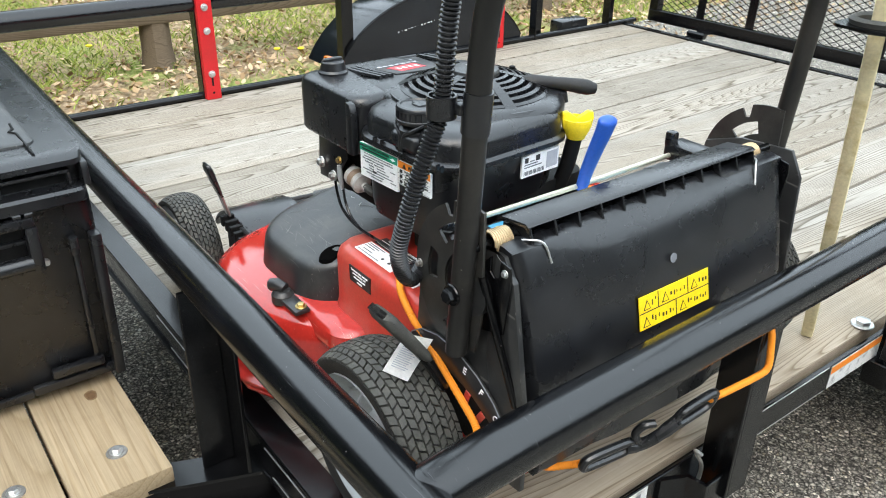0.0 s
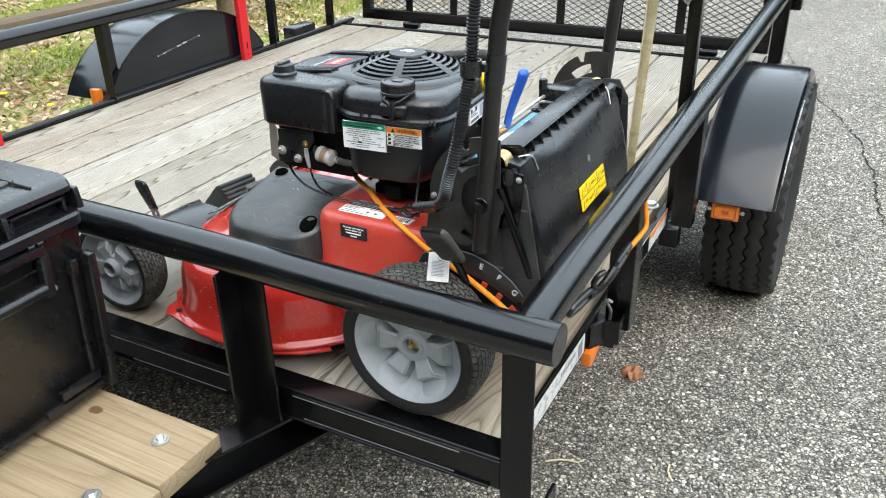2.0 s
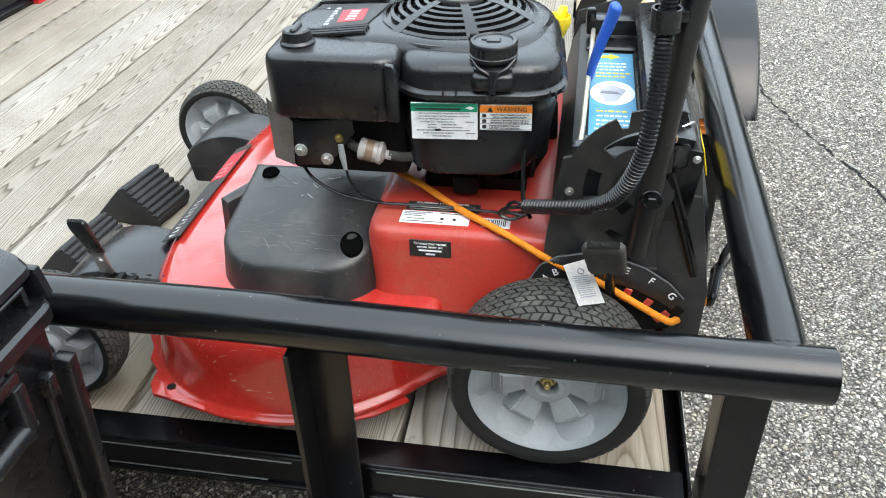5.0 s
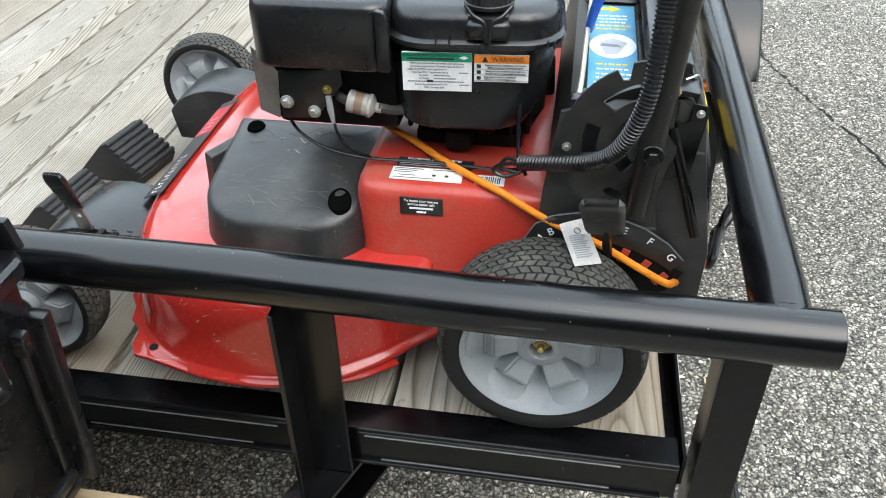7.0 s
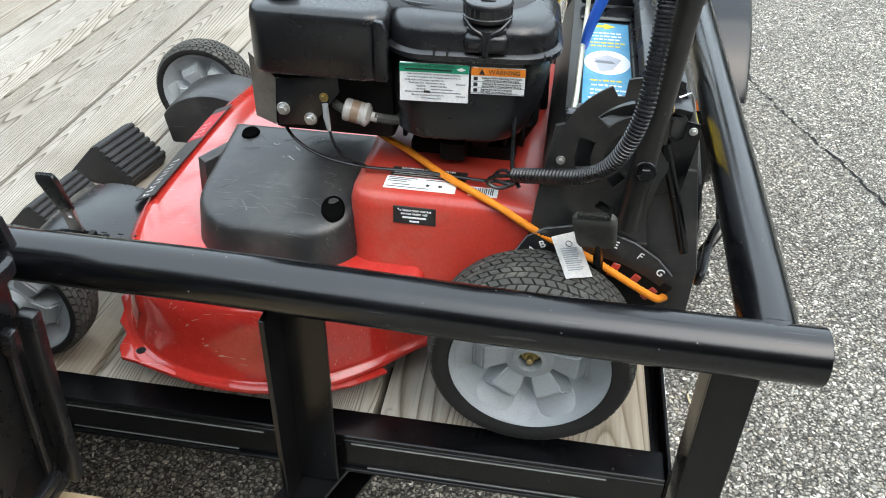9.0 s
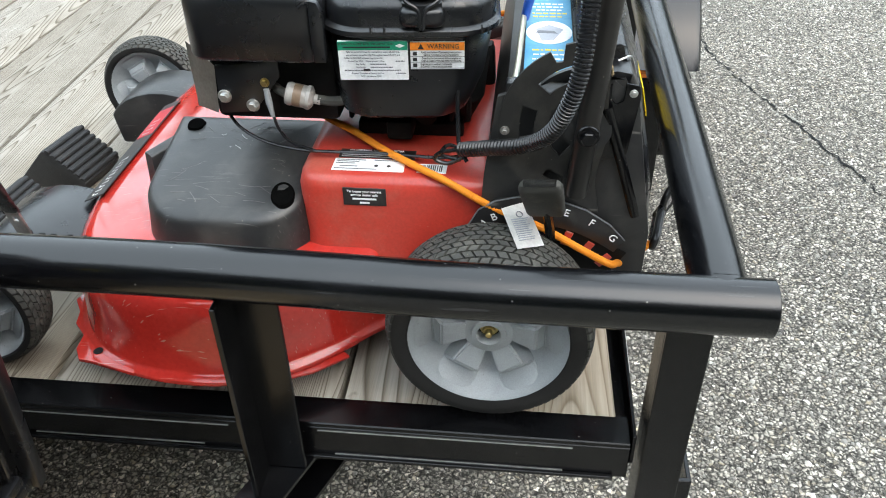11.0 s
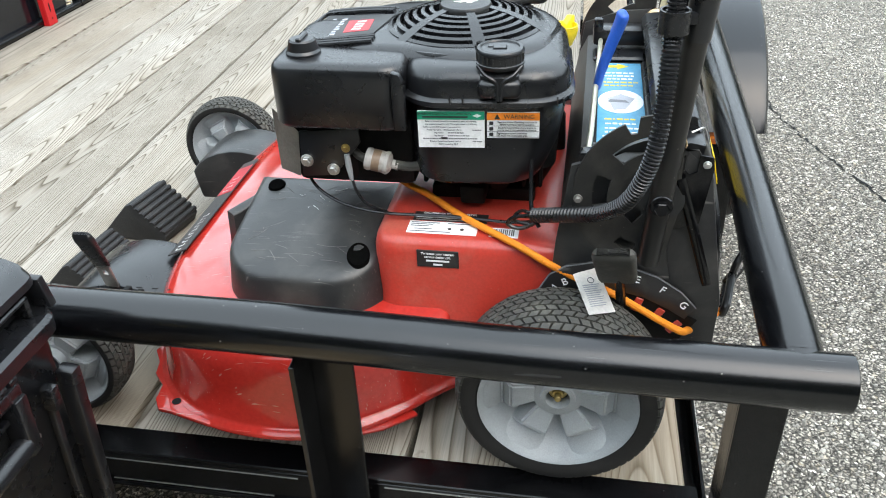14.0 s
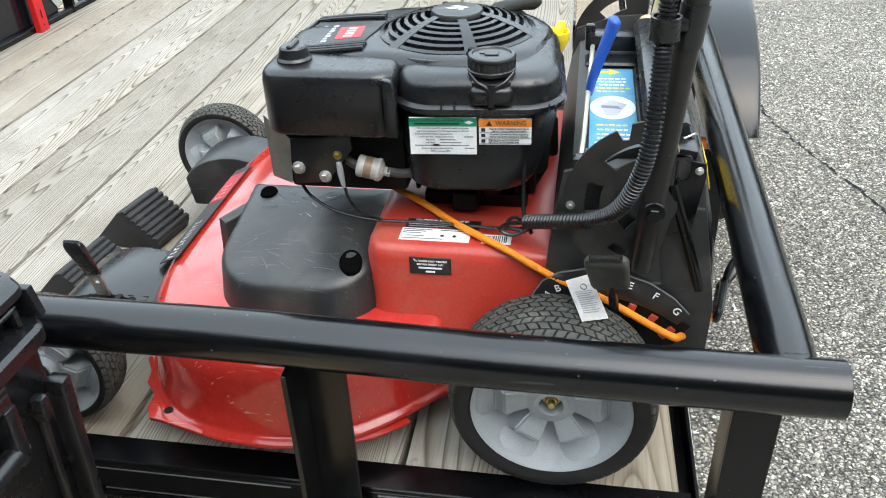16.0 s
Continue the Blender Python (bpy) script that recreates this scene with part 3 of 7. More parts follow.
def build_deck():
    edges = [TX0 + 0.008, -1.945, -1.72, -1.496, -1.284, -1.062, -0.857, -0.650, -0.446, -0.236, -0.077]
    rng = random.Random(7)
    for a, b in zip(edges, edges[1:]):
        g = 0.0042
        bm = box(a + g, 0.082, -0.042 + rng.uniform(-0.001, 0.001), b - g, 2.711 + rng.uniform(-0.004, 0.0), rng.uniform(-0.003, 0.0), 0.0035, 2)
        for v in bm.verts:
            v.co.x -= 0.016 * (v.co.y - 0.6) * (a > TX0 + 0.05 or v.co.x > a + 0.1)
        part("deck_board", bm, M["deck_tan"] if a > -0.25 else M["deck_wood"], trailer, "", 40)


def build_gate():
    x0, x1, y0, h = TX0 + 0.03, -0.06, 2.885, 1.0
    tilt = Matrix.Translation((0, y0, 0.004)) @ Matrix.Rotation(radians(-4), 4, "X")
    gate = part("ramp_gate", joined(
        box(x0, -0.020, 0.0, x1, 0.020, 0.052, 0.002, 1, tilt),
        box(x0, -0.02, h - 0.05, x1, 0.02, h, 0.002, 1, tilt), box(x0, -0.02, 0.052, x0 + 0.05, 0.02, h - 0.05, 0.002, 1, tilt), box(x1 - 0.05, -0.02, 0.052, x1, 0.02, h - 0.05, 0.002, 1, tilt)),
        M["frame_black"], trailer, "black ramp gate standing up at the rear")
    for x in (-1.78, -0.30):
        part("gate_hinge", joined(sweep([(x - 0.045, 2.80, 0.006), (x + 0.045, 2.80, 0.006)], 0.013, 12), box(x - 0.04, 2.735, -0.012, x + 0.04, 2.795, -0.004, 0.001, 1), box(x - 0.03, 2.805, 0.004, x + 0.03, 2.868, 0.012, 0.001, 1)), M["frame_black"], gate)
    for x in (-1.843, -1.585, -1.305, -1.013, -0.734, -0.448):
        part("gate_bar", box(x - 0.02, 0.0, 0.052, x + 0.02, 0.006, h - 0.05, 0.001, 1, tilt), M["frame_black"], gate)
    dx, dz, w, t = 0.048, 0.0125, 0.0030, 0.002
    verts, faces = [], []
    def strand(xa, za, xb, zb):
        d = Vector((xb - xa, 0, zb - za)).normalized()
        n = Vector((-d.z, 0, d.x)) * w / 2
        i = len(verts)
        for px, pz in ((xa, za), (xb, zb)):
            for s, yy in ((-1, 0.010), (1, 0.010), (1, 0.010 + t), (-1, 0.010 + t)):
                verts.append(tilt @ Vector((px + n.x * s, yy, pz + n.z * s)))
        for k in range(4):
            j = (k + 1) % 4
            faces.append((i + k, i + j, i + 4 + j, i + 4 + k))
    nx, nz = int((x1 - x0 - 0.1) / dx), int((h - 0.1) / dz)
    for i in range(nx + 1):
        for j in range(nz):
            xa = x0 + 0.06 + i * dx + (dx / 2 if j % 2 else 0)
            z = 0.05 + j * dz
            strand(xa, z, xa + dx / 2, z + dz)
            strand(xa, z, xa - dx / 2, z + dz)
    me = bpy.data.meshes.new("expanded_mesh")
    me.from_pydata(verts, [], faces)
    me.materials.append(M["frame_black"])
    ob = new("expanded_mesh", me)
    ob.parent = gate
    ob.matrix_parent_inverse = (trailer.matrix_basis @ gate.matrix_parent_inverse).inverted()
    tagged(ob, "black expanded steel mesh", kind="stuff")


def build_wheel(x, y, s):
    """A road wheel under a fender; s is the outer side's sign."""
    z, R, W = GROUND + 0.335, 0.335, 0.205
    h = W / 2
    prof = [(0.19, -h * 0.75), (0.24, -h * 0.98), (0.285, -h), (0.300, -h * 0.985)]
    for k in range(5):
        c = -h * 0.78 + k * h * 0.39
        top = R - 0.016 * abs(c / h) ** 2.5
        prof += [(top - 0.010, c - h * 0.185), (top - 0.002, c - h * 0.165), (top, c - h * 0.12), (top, c + h * 0.12), (top - 0.002, c + h * 0.165), (top - 0.010, c + h * 0.185)]
    prof += [(0.300, h * 0.985), (0.285, h), (0.24, h * 0.98), (0.19, h * 0.75)]
    wheel = part("wheel", lathe([(0, -h * 0.2), (0.12, -h * 0.2), (0.185, -h * 0.6), (0.20, -h * 0.75), (0.20, h * 0.75), (0.185, h * 0.6), (0.12, h * 0.3), (0, h * 0.3)], (x, y, z), "x", 40), M["label_white"], trailer, "white steel trailer wheel")
    bm = lathe(prof, (x, y, z), "x", 240)
    for v in bm.verts:
        if math.hypot(v.co.y - y, v.co.z - z) > 0.306:
            v.co.x += 0.0042 * math.asin(math.sin(44 * math.atan2(v.co.z - z, v.co.y - y)))
    part("tyre", bm, M["road_tyre"], wheel, "ribbed black trailer tyre", 30)


def build_fender(xa, xb, yc, s):
    """A rolled steel fender from xa (inner) to xb (outer)."""
    zc, t = -0.15, 0.004
    pts = []
    for a in range(23, 158, 5):
        ang = radians(a)
        pts.append((yc - 0.50 * math.cos(ang), zc + 0.40 * math.sin(ang)))
    bm = bmesh.new()
    rows = []
    lip = 0.035
    for i, (y, z) in enumerate(pts):
        n = Vector((y - yc, z - zc)).normalized()
        cross = [(xa, 0.0), (xb - s * 0.020, 0.0), (xb - s * 0.007, -0.004), (xb, -0.016), (xb, -0.016 - lip)]
        rows.append([bm.verts.new((x, y + n.x * d, z + n.y * d)) for x, d in cross])
    for a, b in zip(rows, rows[1:]):
        for k in range(4):
            bm.faces.new((a[k], a[k + 1], b[k + 1], b[k]))
    bmesh.ops.recalc_face_normals(bm, faces=bm.faces)
    bmesh.ops.solidify(bm, geom=bm.faces[:], thickness=t)
    fender = part("fender", bm, M["fender_black"], trailer, "rounded black steel fender", 30)
    side = [(p[0], p[1] - 0.004) for p in pts] + [(pts[-1][0], -0.03), (pts[0][0], -0.03)]
    part("fender_side", prism(side, "yz", xa - 0.003, xa + 0.003), M["fender_black"], fender)
    part("edge_bead", sweep([(xa - s * 0.001, y, z + 0.001) for y, z in pts], 0.004, 8), M["frame_black"], fender)
    rng = random.Random(31)
    if s > 0:
        for i in range(2, 12):
            n = Vector((pts[i][0] - yc, pts[i][1] - zc)).normalized() * -0.050
            m = Vector((pts[i + 1][0] - yc, pts[i + 1][1] - zc)).normalized() * -0.050
            part("edge_wear", sweep([(xb + 0.001, pts[i][0] + n.x, pts[i][1] + n.y), (xb + 0.001, pts[i + 1][0] + m.x, pts[i + 1][1] + m.y)], rng.uniform(0.0004, 0.0014), 6), M["zinc"], fender, "bare metal edge")
    else:
        for k in range(16):
            y = 1.44 + 0.0155 * k
            part("scratch", box(xa + 0.003, y, 0.116 + 0.0021 * k + rng.uniform(-0.003, 0.003), xa + 0.0036, y + rng.uniform(0.004, 0.012), 0.119 + 0.0021 * k + rng.uniform(-0.001, 0.002)), M["label_scuffed"], fender)


def marker_light(x, y, z):
    base = part("light_bracket", box(x - 0.047, y + 0.008, z - 0.028, x + 0.047, y + 0.014, z + 0.036, 0.002, 1), M["frame_black"], trailer)
    lamp = part("marker_light", slab(-0.036, -0.024, 0.036, 0.024, [(0.0, 0.0), (0.012, 0.001), (0.015, 0.004)], 0.005, 4), M["amber"], trailer, "amber side marker light")
    for a, b, c, d in ((-0.028, -0.017, 0.028, -0.014), (-0.028, 0.014, 0.028, 0.017), (-0.028, -0.014, -0.025, 0.014), (0.025, -0.014, 0.028, 0.014), (-0.008, -0.006, 0.010, 0.006)):
        part("lens_rib", box(a, b, 0.0145, c, d, 0.0172, 0.0008, 1), M["amber_dark"], lamp)
    lamp.matrix_basis = Matrix.Translation((x, y + 0.008, z - 0.002)) @ Matrix.Rotation(radians(90), 4, "X")
    for dx in (-0.042, 0.042):
        part("screw", bolt(x + dx, y + 0.008, z - 0.004, "-y", 0.004, 0.005), M["zinc"], base)


build_rails()
build_frame()
build_deck()
build_gate()
build_wheel(0.105, 1.66, 1)
build_wheel(-2.29, 1.66, -1)
build_fender(-0.008, 0.194, 1.64, 1)
build_fender(TX0 - 0.005, TX0 - 0.245, 1.63, -1)
marker_light(0.075, 1.195, -0.018)

# ---------------------------------------------------------------- mower
mower = thing("lawn_mower", -0.5, 0.49, 0.0, "red lawn mower with black engine on the trailer deck", "lawn mower")
MID = 0.49      # the mower's middle line


def offset_ring(ring, d):
    """The outline moved outward by d (inward: minus)."""
    out, n = [], len(ring)
    for i in range(n):
        a, b, c = Vector(ring[i - 1]), Vector(ring[i]), Vector(ring[(i + 1) % n])
        t = (c - a).normalized()
        out.append((b.x + t.y * d, b.y - t.x * d))
    return out


def build_mower_deck():
    half = [(-0.20, 0.30), (-0.28, 0.250), (-0.345, 0.222), (-0.40, 0.190), (-0.452, 0.137), (-0.503, 0.097), (-0.560, 0.073), (-0.625, 0.067), (-0.70, 0.078), (-0.765, 0.112), (-0.808, 0.165), (-0.836, 0.235), (-0.852, 0.32), (-0.860, 0.40)]
    pts = [(x, y, 0) for x, y in half] + [(-0.863, MID, 0)] + [(x, 2 * MID - y, 0) for x, y in half[::-1]]
    ring = [(p.x, p.y) for p in curve_points(pts, 5)][::-1]
    if sum(a[0] * b[1] - a[1] * b[0] for a, b in zip(ring, ring[1:] + ring[:1])) < 0:
        ring = ring[::-1]
    levels = [(0.066, -0.004), (0.050, 0.000), (0.050, 0.013), (0.054, 0.014), (0.057, 0.012), (0.0585, 0.004), (0.063, 0.0005), (0.11, -0.004), (0.140, -0.008), (0.160, -0.014), (0.170, -0.024), (0.176, -0.038), (0.179, -0.060), (0.188, -0.095), (0.195, -0.12)]
    body = part("mower_deck", stack([[(x, y, z) for x, y in offset_ring(ring, d)] for z, d in levels], False, True), M["red"], mower, "glossy red pressed-steel mower deck", 50)
    part("corner_tab", prism([(-0.836, 0.235), (-0.846, 0.20), (-0.828, 0.175), (-0.822, 0.150), (-0.800, 0.128), (-0.797, 0.100), (-0.785, 0.082), (-0.765, 0.079), (-0.70, 0.062), (-0.70, 0.08), (-0.76, 0.112), (-0.805, 0.165)], "xy", 0.051, 0.0575, 0.0015), M["red"], body)
    # Dark disc on the uncut tab; the hole's shade is its colour.
    part("tab_hole", lathe([(0, 0.0580), (0.0065, 0.0580), (0.0065, 0.0584), (0, 0.0584)], (-0.764, 0.098, 0), "z", 16), M["engine_dark"], body)
    part("rim_plate", prism([(-0.62, 0.064), (-0.54, 0.062), (-0.47, 0.094), (-0.428, 0.128), (-0.445, 0.142), (-0.50, 0.100), (-0.56, 0.075)], "xy", 0.044, 0.0485, 0.001), M["red"], body)
    part("raised_lobe", slab(-0.60, 0.148, -0.392, 0.32, [(0.155, -0.004), (0.176, -0.002), (0.182, 0.003), (0.185, 0.010)], 0.04, 8), M["red"], body)
    part("rear_skirt", prism([(-0.112, 0.135), (-0.076, 0.135), (-0.076, 0.168), (-0.09, 0.180), (-0.112, 0.180)], "xz", 0.185, 0.225, 0.003), M["red"], body)
    # top housing under the engine, with its stickers
    top = part("housing", slab(-0.492, 0.190, -0.215, 0.66, [(0.16, -0.006), (0.20, 0.0), (0.266, 0.0), (0.278, 0.003), (0.285, 0.009), (0.288, 0.018)], 0.035), M["red_dusty"], body, "dusty red engine housing", 60)
    lab = part("sticker", box(-0.430, 0.1885, 0.250, -0.376, 0.1905, 0.275, 0.0004, 1), M["label_black"], top, "black sticker with white print")
    for z, words in ((0.2705, "To locate your nearest"), (0.2655, "service dealer call:")):
        part("lettering", text_bm(words, 0.0046, Matrix.Translation((-0.403, 0.1882, z)) @ Matrix.Rotation(radians(90), 4, "X")), M["label_white"], lab, "small white lettering", 0)
    for z, w in ((0.2600, 0.030), (0.2545, 0.012)):
        part("print_line", box(-0.403 - w / 2, 0.1880, z - 0.0014, -0.403 + w / 2, 0.1886, z + 0.0010), M["label_white"], lab)
    T = 0.2880
    wl = part("sticker", box(-0.447, 0.2085, T - 0.001, -0.356, 0.2375, T + 0.0009, 0.0003, 1), M["label_white"], top, "white maker's plate sticker")
    for y, a, b in ((0.2340, -0.444, -0.407), (0.2300, -0.444, -0.415), (0.2255, -0.444, -0.420), (0.2185, -0.438, -0.415), (0.2340, -0.396, -0.362), (0.2125, -0.444, -0.39)):
        part("print_line", box(a, y - 0.0010, T + 0.0009, b, y + 0.0007, T + 0.0012), M["ink_grey"], wl)
    for x in (-0.392, -0.376):
        part("print_mark", lathe([(0, T + 0.0009), (0.0026, T + 0.0009), (0.0026, T + 0.0012), (0, T + 0.0012)], (x, 0.2205, 0), "z", 12), M["label_black"], wl)
    bl = part("sticker", box(-0.444, 0.2400, T - 0.001, -0.346, 0.2620, T + 0.0009, 0.0003, 1), M["label_black"], top, "black caution sticker")
    part("lettering", text_bm("CALIFORNIA SPARK ARRESTER", 0.0052, Matrix.Translation((-0.397, 0.2580, T + 0.0011))), M["label_white"], bl, "small white lettering", 0)
    for k in range(3):
        part("print_line", box(-0.440, 0.2420 + k * 0.0045, T + 0.0009, -0.353 - 0.012 * (k == 0), 0.2434 + k * 0.0045, T + 0.0012), M["label_white"], bl)
    bc = part("sticker", box(-0.340, 0.2090, T - 0.001, -0.303, 0.2300, T + 0.0009, 0.0003, 1), M["label_white"], top, "white bar code sticker")
    rng = random.Random(3)
    x = -0.3375
    while x < -0.308:
        w = rng.uniform(0.0006, 0.0018)
        part("print_line", box(x, 0.2125, T + 0.0009, x + w, 0.2270, T + 0.0012), M["label_black"], bc)
        x += w + rng.uniform(0.0008, 0.0018)
    # belt cover: upright wall, flat top that climbs towards the engine
    def cover_top(y):
        return 0.237 + 0.25 * max(0.0, y - 0.160) - 0.5 * max(0.0, y - 0.30) ** 1.5
    rings = []
    for z, g, top in ((0.165, -0.006, 0), (0.205, -0.001, 0), (-0.011, 0.0025, 1), (-0.0055, 0.005, 1), (-0.0018, 0.0095, 1), (0.0, 0.016, 1), (0.0016, 0.034, 1), (0.002, 0.075, 1)):
        ring = round_rect(-0.703 + g, 0.158 + g, -0.479 - g, 0.45 - g, 0.072 - 0.7 * g, 11)
        back = 0.366 - g
        rings.append([(x, min(y, back), z + (cover_top(min(y, back)) if top else 0.0)) for x, y in ring])
    cov = part("belt_cover", stack(rings), M["plastic_dull"], mower, "scratched black plastic belt cover", 40)
    # Shallow black discs on the cover; the wells' shade is in their colour.
    m = Matrix.Translation((-0.5135, 0.207, 0.2492)) @ Matrix.Rotation(radians(12), 4, "Z") @ Matrix.Rotation(radians(14), 4, "X")
    part("screw_well", moved(joined(lathe([(0.0, 0.0006), (0.0125, 0.0008), (0.0150, 0.0022), (0.0175, -0.002)], (0, 0, 0), "z", 24)), m @ Matrix.Diagonal((0.95, 1.35, 1, 1))), M["hole"], cov)
    m = Matrix.Translation((-0.666, 0.331, 0.2800)) @ Matrix.Rotation(radians(11), 4, "X")
    part("screw_well", moved(lathe([(0.0, 0.0004), (0.0095, 0.0006), (0.0115, 0.0014), (0.0135, -0.003)], (0, 0, 0), "z", 20), m), M["hole"], cov)
    part("cover_wing", stack([[(-0.744, 0.305, 0.17), (-0.737, 0.301, 0.247), (-0.735, 0.299, 0.250), (-0.724, 0.291, 0.249), (-0.722, 0.289, 0.246), (-0.728, 0.294, 0.17)], [(-0.682, 0.349, 0.17), (-0.678, 0.345, 0.270), (-0.676, 0.343, 0.274), (-0.666, 0.335, 0.274), (-0.664, 0.333, 0.270), (-0.667, 0.337, 0.17)]]), M["plastic_dull"], cov, "", 50)
    rng = random.Random(11)
    for k in range(5):
        x, y = rng.uniform(-0.63, -0.575), rng.uniform(0.23, 0.33)
        a, ln = rng.uniform(-0.6, 0.6), rng.uniform(0.008, 0.022)
        z = cover_top(y) + 0.0022
        pts = [(x + t * ln * math.cos(a), y + t * ln * math.sin(a) + 0.003 * math.sin(t * 3 + k), z) for t in (0, 0.3, 0.6, 1)]
        part("grass_clipping", sweep(curve_points(pts, 3), 0.00028, 5), M["paper"], cov, "dry grass clipping")
    for k in range(46):
        x, y = rng.uniform(-0.672, -0.525), rng.uniform(0.188, 0.345)
        a, ln, bend = rng.uniform(-0.9, 0.7), rng.uniform(0.010, 0.050), rng.uniform(-0.25, 0.25)
        pts = [(x + t * ln * math.cos(a + bend * t), y + t * ln * math.sin(a + bend * t)) for t in (0, 0.25, 0.5, 0.75, 1)]
        pts = [(px, py, cover_top(py) + 0.00165) for px, py in pts if -0.676 < px < -0.520 and 0.186 < py < 0.347]
        if len(pts) > 2:
            part("scratch", sweep(curve_points(pts, 3), 0.00022 if k % 3 else 0.00034, 4), M["scratch_grey"], cov)
    # front decal
    tilt = Matrix.Translation((-0.829, 0, 0.1745)) @ Matrix.Rotation(radians(-24), 4, "Y")
    dec = part("front_decal", box(-0.016, 0.290, -0.0005, 0.019, 0.60, 0.0012, 0.0004, 1, tilt), M["plate_dusty"], body, "dusty black front decal")
    part("decal_patch", box(-0.015, 0.475, 0.0012, 0.018, 0.575, 0.0017, 0, 1, tilt), M["label_red"], dec)
    def marks(y, n, step, z, tall):
        for k in range(n):
            lean = Matrix.Translation((0, y + k * step, 0))
            part("decal_mark", joined(box(-tall, -0.0030, z, tall, -0.0012, z + 0.0004, 0, 1, tilt @ lean), box((-tall, tall - 0.002)[k % 2], -0.0012, z, (-tall + 0.002, tall)[k % 2], 0.0026, z + 0.0004, 0, 1, tilt @ lean)), M["label_scuffed"], dec)
    marks(0.486, 4, 0.015, 0.0017, 0.0065)
    marks(0.300, 10, 0.0115, 0.0012, 0.0055)
    # small fitting on the deck
    fit_ = part("hose_fitting", joined(lathe([(0, 0.178), (0.017, 0.178), (0.017, 0.191), (0.012, 0.197), (0, 0.199)], (-0.542, 0.135, 0), "z", 20), box(-0.545, 0.125, 0.182, -0.482, 0.150, 0.190, 0.003, 2), sweep([(-0.538, 0.138, 0.200), (-0.552, 0.131, 0.203), (-0.561, 0.127, 0.200)], [0.0085, 0.0105, 0.010], 14)), M["plastic_dull"], body, "black washout fitting")
    part("screw", bolt(-0.493, 0.140, 0.190, "z", 0.006, 0.006), M["brass"], fit_)



def tread(x, y, r, w, nk, nc, twist, name, parent):
    """Raised lugs round a tyre."""
    verts, faces = [], []
    for c in range(nc):
        u0 = -0.5 + c / nc
        for k in range(nk):
            ph = (0.5 if c % 2 else 0.0)
            a0 = 2 * math.pi * (k + ph) / nk
            da = 2 * math.pi / nk * 0.84
            i = len(verts)
            for rr, sh in ((r - 0.006, 0.0), (r, 0.07)):
                for fu, fa in ((0.07, 0.0), (0.93, 0.0), (0.93, 1.0), (0.07, 1.0)):
                    fu2 = 0.5 + (fu - 0.5) * (1 - sh)
                    fa2 = 0.5 + (fa - 0.5) * (1 - sh)
                    uu = (u0 + fu2 / nc) * w
                    drop = 0.009 * abs(uu / (w / 2)) ** 3
                    a = a0 + da * fa2 + twist * (fu2 - 0.5) * (1 if c % 2 else -1)
                    verts.append((x + (rr - drop) * math.cos(a), y + uu, r + (rr - drop) * math.sin(a)))
            faces += [(i + 4, i + 5, i + 6, i + 7)] + [(i + j, i + (j + 1) % 4, i + 4 + (j + 1) % 4, i + 4 + j) for j in range(4)]
    bm = bmesh.new()
    vs = [bm.verts.new(v) for v in verts]
    for f in faces:
        bm.faces.new([vs[i] for i in f])
    bmesh.ops.recalc_face_normals(bm, faces=bm.faces)
    return part(name, bm, M["rubber"], parent, "dusty black turf tread", 20, "stuff")


